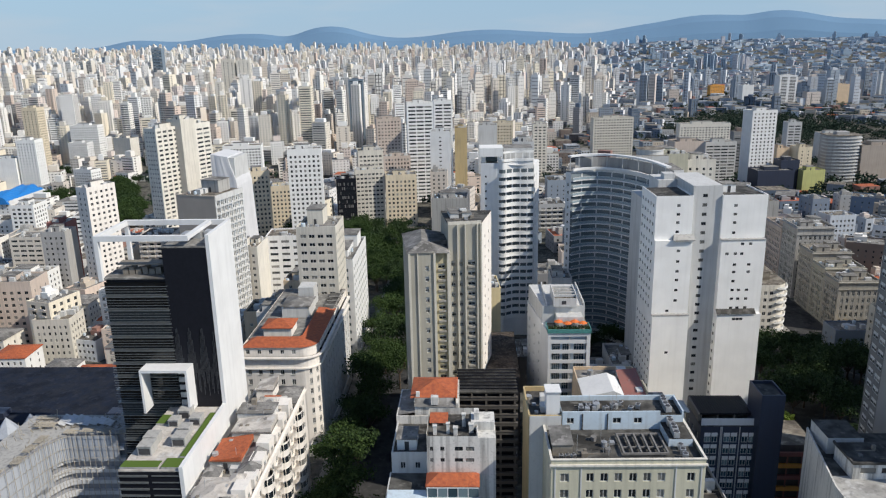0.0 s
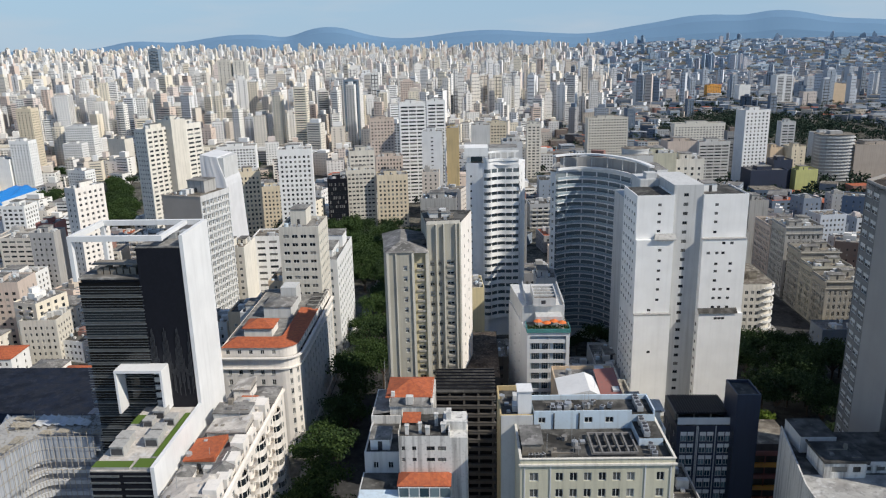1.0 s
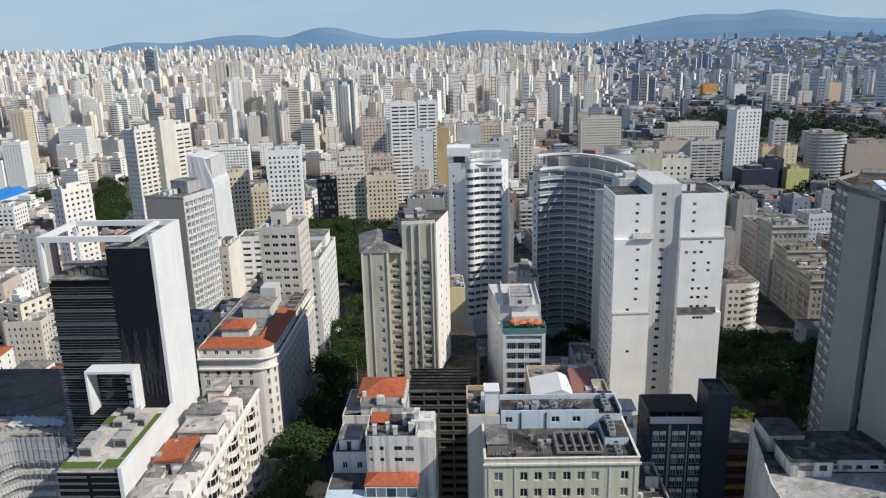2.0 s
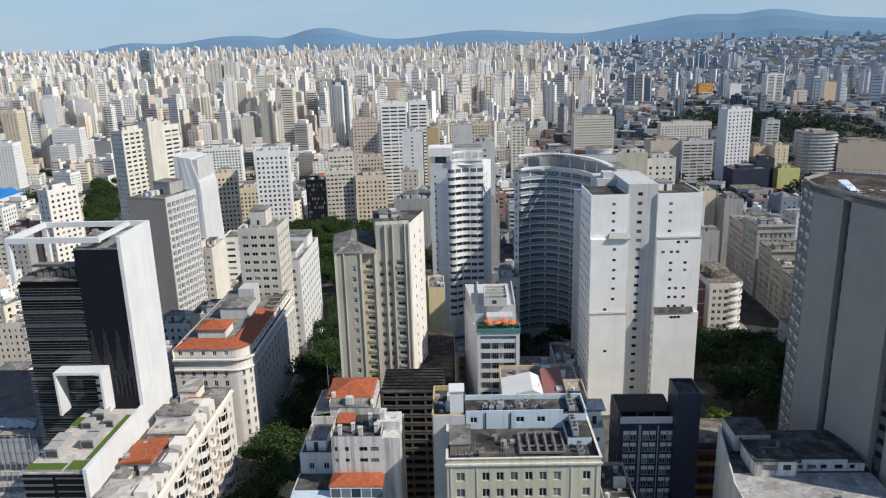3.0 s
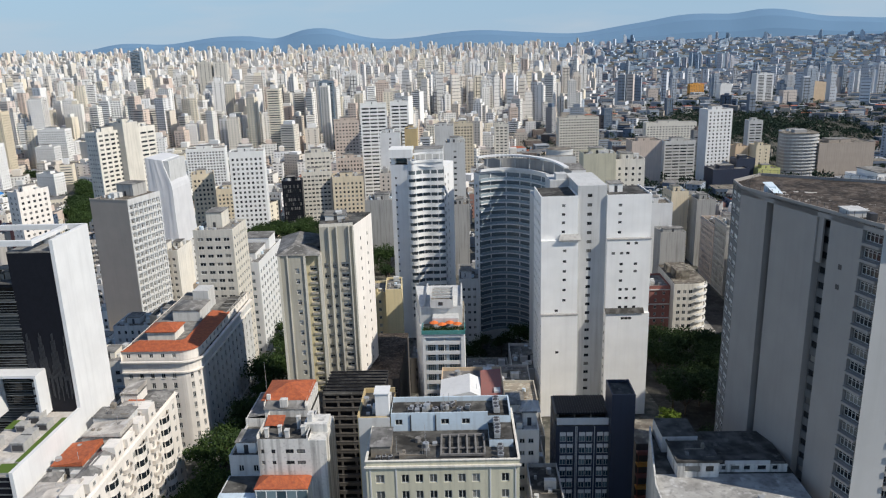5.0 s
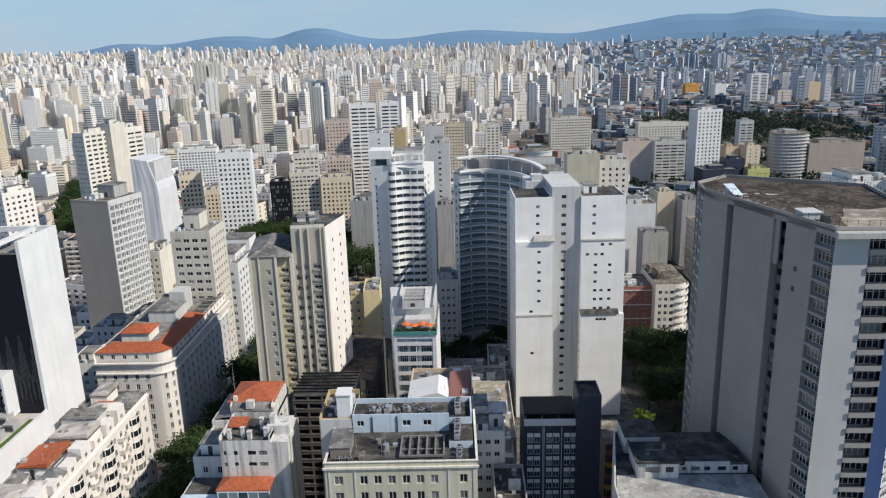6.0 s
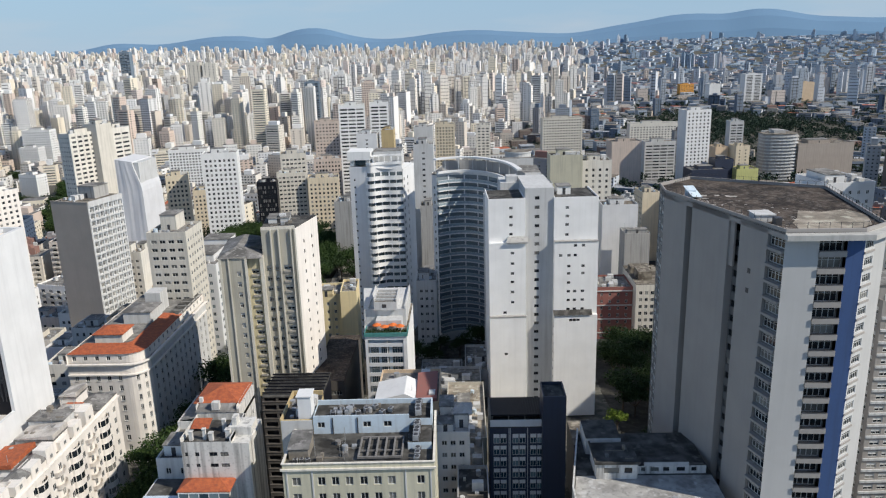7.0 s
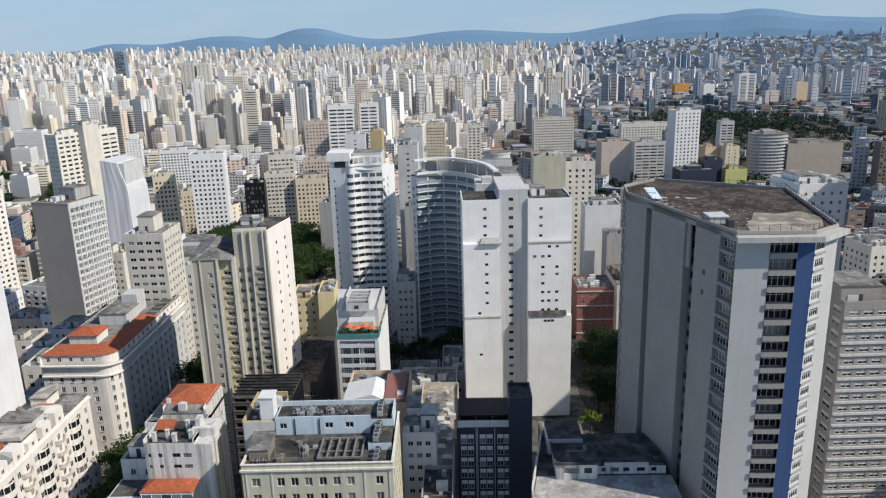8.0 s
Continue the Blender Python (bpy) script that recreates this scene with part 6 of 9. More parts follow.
def low_grey():
    """Grey building with dark roof terraces at the foot of the faceted tower."""
    ob = thing("office_building", "stained grey building with dark roof terraces and white roof house", "office building", 65.4, 108.0)
    mb = MB()
    pts = [(0, 0), (28, 0), (28, 36), (4.4, 36), (0.4, 14.5)]
    mb.prism(pts, 0, 33.9, 0, 1)
    part("body", mb, [STAINED, ROOF_D], ob)
    mb = MB()
    for a, b in zip([(0.4, 14.5), (0, 0)], [(4.4, 36), (0.4, 14.5)]):
        d = Vector((b[0] - a[0], b[1] - a[1])).normalized() * 0.3
        mb.prism([a, (a[0] + d.y, a[1] - d.x), (b[0] + d.y, b[1] - d.x), b], 33.9, 35.4)
    part("parapet", mb, [STAINED], ob)
    mb = MB()
    mb.prism([(0.8, 0.4), (27.8, 0.4), (27.8, 20.0), (2.0, 20.0), (0.9, 14.5)], 33.9, 33.96)
    part("terrace_floor", mb, [roofing("worn_terrace_screed", (0.36, 0.35, 0.335), (0.46, 0.45, 0.43), (0.16, 0.16, 0.155))], ob, "pale worn screed of the roof terrace")
    mb = MB()
    rows = [(35.2, 36.4)]
    op = facade(mb, 5.6, 18.8, 0, 7.8, 33.9, 37.2, [(1.4, 4.3), (5.3, 6.8)], rows)
    facade(mb, 13.4, 18.8, 90, 7.4, 33.9, 37.2)
    facade(mb, 5.6, 26.2, 270, 7.4, 33.9, 37.2)
    mb.poly([(5.6, 26.2, 33.9), (13.4, 26.2, 33.9), (13.4, 26.2, 37.2), (5.6, 26.2, 37.2)][::-1])
    mb.box(5.3, 18.5, 37.2, 13.7, 26.5, 37.35, 1)
    mb.box(5.2, 18.4, 37.35, 13.8, 18.7, 37.8, 1)
    mb.box(5.2, 18.7, 37.35, 5.5, 26.5, 37.8, 1)
    op += facade(mb, 13.7, 20.6, 0, 13.2, 33.9, 35.7, [(0.8, 1.6), (2.6, 4.2), (5.0, 6.2), (7.6, 9.2), (10.4, 11.4)], [(34.4, 35.3)])
    mb.poly([(13.7, 20.5, 35.7), (26.9, 20.5, 35.7), (26.9, 33, 35.7), (13.7, 33, 35.7)], 1)
    part("roof_house", mb, [STAINED, ROOF_D], ob, "white roof house under dark roofing")
    add_windows(ob, op, "bare")
    mb = MB()
    mb.box(5.0, 28, 33.9, 12.0, 35.6, 37.4, 0, 1)
    part("rear_block", mb, [GREY_W, ROOF_D], ob)
    mb = MB()
    mb.box(15.0, 20.4, 35.72, 23.5, 20.65, 36.4, 0)
    part("low_parapet", mb, [GREY_W], ob)
    clutter(ob, 20, 14, 33.96, 8, 12, 6, 1, False)
    clutter(ob, 7, 6, 37.35, 4, 13, 6.2, 19.5, False)


def slab_block():
    ob = thing("apartment_building", "tall slab with a blank warm-grey gable and a grid of balconies", "apartment building", -119.2, 290.0, -1, -16.0)
    W, D, H = 18.2, 19.5, 59
    mb = MB()
    facade(mb, 0, 0, 0, W, 0, H)
    facade(mb, W, D, 180, W, 0, H)
    facade(mb, 0, D, 270, D, 0, H)
    part("wall", mb, [SLABGREY], ob, "blank warm-grey gable wall")
    mb = MB()
    op = facade(mb, W - 0.5, 0.4, 90, D - 0.8, 0, H - 1.5, even(D - 0.8, 7, 1.9, 0.3), [(0.9 + 2.85 * k, 2.5 + 2.85 * k) for k in range(20)])
    facade(mb, W, 0, 90, 0.5, 0, H)
    mb.poly([(W - 0.6, 0.4, H - 1.5), (W, 0.4, H - 1.5), (W, D, H - 1.5), (W - 0.6, D, H - 1.5)])
    part("grid_wall", mb, [GREY_W], ob)
    add_windows(ob, op, "wide", FRAME)
    for k in range(21):
        mb = MB()
        mb.box(W - 0.5, 0.3, 0.1 + 2.85 * k, W + 0.15, D - 0.2, 0.75 + 2.85 * k)
        part("sill_band", mb, [GREY_W], ob)
    for k in range(8):
        mb = MB()
        y = 0.3 + (D - 0.8) / 7 * k
        mb.box(W - 0.5, y, 0, W + 0.2, y + 0.35, H - 1.5)
        part("pier", mb, [WHITE_B], ob)
    mb = MB()
    mb.poly([(0, 0, H), (W, 0, H), (W, D, H - 0.2), (0, D, H - 0.2)])
    mb.box(-0.1, -0.1, H, W + 0.1, 0.2, H + 0.4, 1)
    mb.box(W - 0.3, 0.2, H - 1.4, W + 0.2, D, H + 0.4, 2)
    part("roof", mb, [ROOF_B, SLABGREY, GREY_W], ob)
    roof_house(ob, 6, 9, 14, 17, H, H + 5.0, CONCRETE)
    clutter(ob, 17, 8, H, 9, 17)


def shrouded_tower():
    """A tower under renovation wrapped in white netting."""
    ob = thing("shrouded_building", "building wrapped in draped white construction netting", "building", -142, 398, -6, -4)
    W, D, H = 13.5, 22, 65
    mb = MB()
    mb.box(0.8, 0.8, 0, W - 0.8, D - 0.8, H - 2.0)
    part("body", mb, [GREY_W], ob)
    net = plaster("white_netting", (0.66, 0.66, 0.67), (0.5, 0.5, 0.52), 0.3)
    mb = MB()
    nz, per = 26, []
    outline = [(W * i / 10, 0) for i in range(10)] + [(W, D * i / 10) for i in range(10)] + [(W - W * i / 10, D) for i in range(10)] + [(0, D - D * i / 10) for i in range(11)]
    for k in range(nz + 1):
        z = H * k / nz
        row = []
        for i, (x, y) in enumerate(outline):
            s = 0.07 * math.sin(i * 2.4 + 0.12 * k) + 0.10 * math.sin(i * 0.9 - k * 0.25)
            f = 1 + 0.25 * (1 - k / nz) ** 2
            x1, y1 = W / 2 + (x - W / 2) * f, D / 2 + (y - D / 2) * f
            dx = 4.2 * ease(0.72, 1.0, k / nz) * (x / W)
            row.append((x1 + s * 0.5 - dx, y1 + s, z - (1.5 * (x / W) if k == nz else 0)))
        per.append(row)
    for a, b in zip(per, per[1:]):
        for i in range(len(outline) - 1):
            mb.poly([a[i], a[i + 1], b[i + 1], b[i]])
    mb.poly(per[-1][:-1])
    part("netting", mb, [net], ob, "folded white netting")


# ---- the near buildings ----
office_tower()
white_twin()
beige_tower()
car_park()
balcony_tower()
curved_tower()
grey_tower()
cream_block()
navy_block()
garden_block()
clay_corner()
bay_house()
hip_house()
step_house()
low_grey()
slab_block()
shrouded_tower()
rng = random.Random(4)
ac_units([(37.5 + 0.12 * (k % 3), 123.9 + 1.4 * k, (44.15 if k < 5 else 45.65), 88 + 4 * (k % 3), 1.22 + 0.1 * (k % 2)) for k in range(9)] + [(37.8, 119.0 + 1.6 * k, 42.7, 80, 1.1) for k in range(3)]
         + [(20 + 1.7 * k, 131 + (k % 3) * 1.1, 45.7, 10 * k, 1.0) for k in range(8)] + [(15.0 + 1.2 * k, 119.2, 42.7, 15 * k, 0.8) for k in range(3)])

# ---- the blocks behind and between them ----
block("apartment_building", "beige apartment slab with narrow windows above the avenue", "apartment building", -58.6, 237.0, 13.2, 16, 56.4, BEIGE_L, ROOF_G, 0,
      {"f": (4, 2.0, 0.9, 2.1), "r": (6, 1.3, 0.9, 2.2)}, 2.85, house=[(0.2, 0.4, 0.6, 0.9, 5.5)])
block("apartment_building", "white apartment house with blue-tinted bays on the avenue", "apartment building", -58.2, 257.5, 14.5, 34, 39.0, WHITE_B, ROOF_G, 0,
      {"r": (9, 1.8, 0.8, 2.4), "f": (4, 1.2, 0.9, 2.3)}, 3.0, glass_mat=GLASS_B, house=[(0.15, 0.2, 0.8, 0.6, 3.0), (0.2, 0.62, 0.9, 0.9, 5.0)])
block("apartment_building", "white apartment block with a blank sunlit side", "apartment building", -104.5, 307.5, 11.0, 17, 30.6, IVORY, ROOF_B, 0,
      {"f": (4, 1.3, 1.0, 2.3)}, 2.9, house=[(0.2, 0.2, 0.5, 0.5, 3.6), (0.55, 0.5, 0.85, 0.8, 2.6)])
block("apartment_building", "peach low building with a flat roof", "building", -72.0, 266.0, 9, 11, 28.5, PEACH, ROOF_G, 0, {"f": (2, 1.1, 1.0, 2.2)}, 3.0, house=[(0.3, 0.3, 0.9, 0.9, 3.4)])
block("apartment_building", "peach building stepping down behind the avenue", "building", -83.0, 250.0, 12, 14, 22, PEACH, ROOF_D, 0, {"f": (3, 1.1, 1.0, 2.2)}, 3.0)
block("apartment_building", "grey-white building with low pitched roof", "building", -74.0, 236.0, 14, 12, 27, GREY_W, FIBRE, 0, {"f": (4, 1.1, 1.0, 2.2), "r": (3, 1.1, 1.0, 2.2)}, 3.0, house=[(0.1, 0.2, 0.7, 0.8, 2.8)])
block("hall_building", "long low hall with a dark brown flat roof", "hall", 3.2, 189.0, 9.4, 34, 25.6, DECK, ROOF_P, 0, {"f": (5, 1.6, 1.0, 2.2)}, 3.2, parapet=0.0)
block("apartment_building", "yellow house with blank sunlit gable", "apartment building", -5.6, 243.5, 9.0, 13, 31.5, SUNYELLOW, ROOF_G, 4, {"f": (3, 0.9, 1.0, 2.2)}, 2.9, house=[(0.2, 0.0, 0.7, 0.3, 2.6)])
block("apartment_building", "yellow house with clay-capped tower", "apartment building", 3.6, 242.0, 5.6, 14, 33, SUNYELLOW, ROOF_G, 4, {}, 2.9)
block("apartment_building", "small shaded apartment house between towers", "apartment building", 28.5, 262, 7.5, 12, 30, GREY_W, ROOF_G, 0, {"f": (3, 1.1, 1.0, 2.2), "r": (3, 1.1, 1.0, 2.2)}, 3.0, house=[(0.1, 0.3, 0.6, 0.8, 3.0)])
block("low_building", "tan low building with flat brown roof", "building", 42, 166, 8.5, 34, 12, BEIGE, ROOF_T, 0, {}, 3.0)
block("low_building", "shaded low grey building beside the white tower", "building", 33.0, 190, 18, 22, 11, GREY_W, ROOF_D, 0, {"f": (5, 1.4, 1.0, 2.2)}, 3.0)
block("low_building", "low building with red and white sheet roofs", "building", 25.0, 158, 15.0, 18, 34, PEACH, FIBRE, 0, {"f": (4, 1.2, 1.0, 2.2)}, 3.0)
block("low_building", "small white house crowded with roof rooms", "building", 39.6, 148, 7.4, 12, 31.6, WARMWHITE, FIBRE_P, 0, {"f": (3, 1.2, 1.0, 2.2), "r": (3, 1.2, 1, 2.2)}, 3.0, house=[(0.05, 0.1, 0.5, 0.4, 2.4), (0.55, 0.3, 0.95, 0.6, 3.4), (0.1, 0.5, 0.5, 0.95, 4.2), (0.55, 0.65, 0.98, 0.98, 1.8)])
tower = block("apartment_building", "brown-grey apartment tower with windowed front and balcony side", "apartment building", 135.9, 153.2, 17, 15, 58.6, BROWNGREY, ROOF_B, 2,
      {"f": (5, 2.2, 0.9, 2.2), "l": (3, 3.4, 0.6, 2.3)}, 2.85, style="blind", house=[(-0.02, 0.1, 0.5, 0.8, 4.0)])
for k in range(20):
    mb = MB()
    mb.box(0, -0.3, 0, 16.8, 0.02, 0.55)
    part("sill_band", mb, [GREY_W], tower, at=pose(0.1, 0, 1.2 + 2.85 * k))
block("apartment_building", "white-washed building with roof terrace and blank side", "building", 146, 226, 13, 20, 66.0, WHITE_B, ROOF_D, 6, {"f": (2, 1.2, 1.0, 2.2)}, 3.0)
block("apartment_building", "stained white building with tank rooms", "building", 159.5, 232, 16, 18, 69.0, WHITE_B, ROOF_G, 6, {"f": (5, 1.0, 1.0, 2.2)}, 3.0, house=[(0.1, 0.2, 0.5, 0.8, 3.0)])

# corner building with rounded balconies, and its red neighbour
ob = thing("apartment_building", "white corner apartment house with rounded stacked balconies", "apartment building", 119.8, 306.0, -15)
mb = MB()
opens = facade(mb, 0, 0, 0, 9, 0, 28, even(9, 3, 1.4), storeys(1, 28, 3.1, 0.8, 2.4))
opens += facade(mb, 14, 6, 90, 22, 0, 28, even(22, 7, 1.3), storeys(1, 28, 3.1, 0.9, 2.3))
crn = [(9 + 5 * math.sin(i * math.pi / 12), 5 - 5 * math.cos(i * math.pi / 12)) for i in range(7)] + [(14, 6)]
for (ax, ay), (bx, by) in zip(crn, crn[1:]):
    mb.poly([(ax, ay, 0), (bx, by, 0), (bx, by, 28), (ax, ay, 28)])
facade(mb, 0, 28, 270, 28, 0, 28)
mb.poly([(14, 28, 0), (0, 28, 0), (0, 28, 28), (14, 28, 28)])
part("wall", mb, [IVORY], ob)
add_windows(ob, opens, "sash", FRAME)
mb = MB()
mb.prism([(0, 0)] + crn + [(14, 28), (0, 28)], 28, 28.3)
mb.box(2, 6, 28.3, 8, 14, 32)
mb.box(1, 16, 28.3, 10, 22, 31)
part("roof", mb, [ROOF_B], ob)
bl = MB()
band(bl, crn, offset_line(crn, 1.1), -0.2, 0.0)
band(bl, offset_line(crn, 1.0), offset_line(crn, 1.15), 0.0, 0.95)
me = bl.mesh("balcony", [WHITE])
for k in range(9):
    part("balcony", me, None, ob, at=pose(0, 0, 1.4 + 3.1 * k))
red_house = block("apartment_building", "brick-red house with white string courses", "building", 103.6, 311.5, 16, 18, 9.5, BRICKRED, ROOF_G, 0, {"f": (4, 1.1, 0.9, 2.3), "r": (5, 1.1, 0.9, 2.3)}, 3.2, z0=-15)
for z in (4.0, 10.4, 16.8, 23.4):
    mb = MB()
    mb.box(-0.3, -0.35, z, 16.3, 0.02, z + 0.45)
    mb.box(15.98, 0.02, z, 16.35, 18, z + 0.45)
    part("string_course", mb, [GREY_W], red_house, "white moulded string course")
# old facades along the side street; the dark beige stands in for its shade
for y, d, h, mat in ((319.2, 14, 9.4, DARKBEIGE), (333.4, 13, 11.4, BEIGE_T), (346.6, 15, 15.0, DARKBEIGE), (366, 18, 22.5, CONCRETE), (385, 22, 18, PINK)):
    row = block("row_house", "old ornate facade with tall windows and balconettes", "building", 161.2, y, 18, d, h, mat, ROOF_B, 0, {"f": (7, 1.2, 0.5, 2.7), "l": (round(d / 2.2), 1.2, 0.4, 2.8)}, 3.3, z0=level(161, y) - 1, house=[(0.15, 0.2, 0.5, 0.5, 2.4), (0.55, 0.55, 0.85, 0.85, 3.0)],
                group="old street facades")
    hh = h - level(161, y) + 1
    for z, out in ((hh - 0.2, 0.7), (hh - 3.4, 0.35), (4.4, 0.3)):
        mb = MB()
        mb.box(-out, -out, z, 18 + out, 0.02, z + 0.4)
        mb.box(-out, 0.02, z, 0.02, d, z + 0.4)
        part("string_course", mb, [mat], row)
    for j in range(4):
        for i in range(1, round(d / 2.2) - 1, 3):
            mb = MB()
            mb.box(-0.8, i * 2.15 + 0.4, 0, 0.0, i * 2.15 + 2.9, 0.18)
            mb.box(-0.8, i * 2.15 + 0.4, 0.18, -0.7, i * 2.15 + 2.9, 1.0)
            part("balconette", mb, [mat], row, at=pose(0, 0, 4.9 + 3.3 * j))
block("apartment_building", "bare concrete building with arched parapet", "building", 120.4, 334.5, 11.5, 12, 27.5, CONCRETE, ROOF_G, 0, {"r": (4, 1.2, 0.9, 2.2)}, 3.0, house=[(0.1, 0.1, 0.9, 0.4, 2.5)])

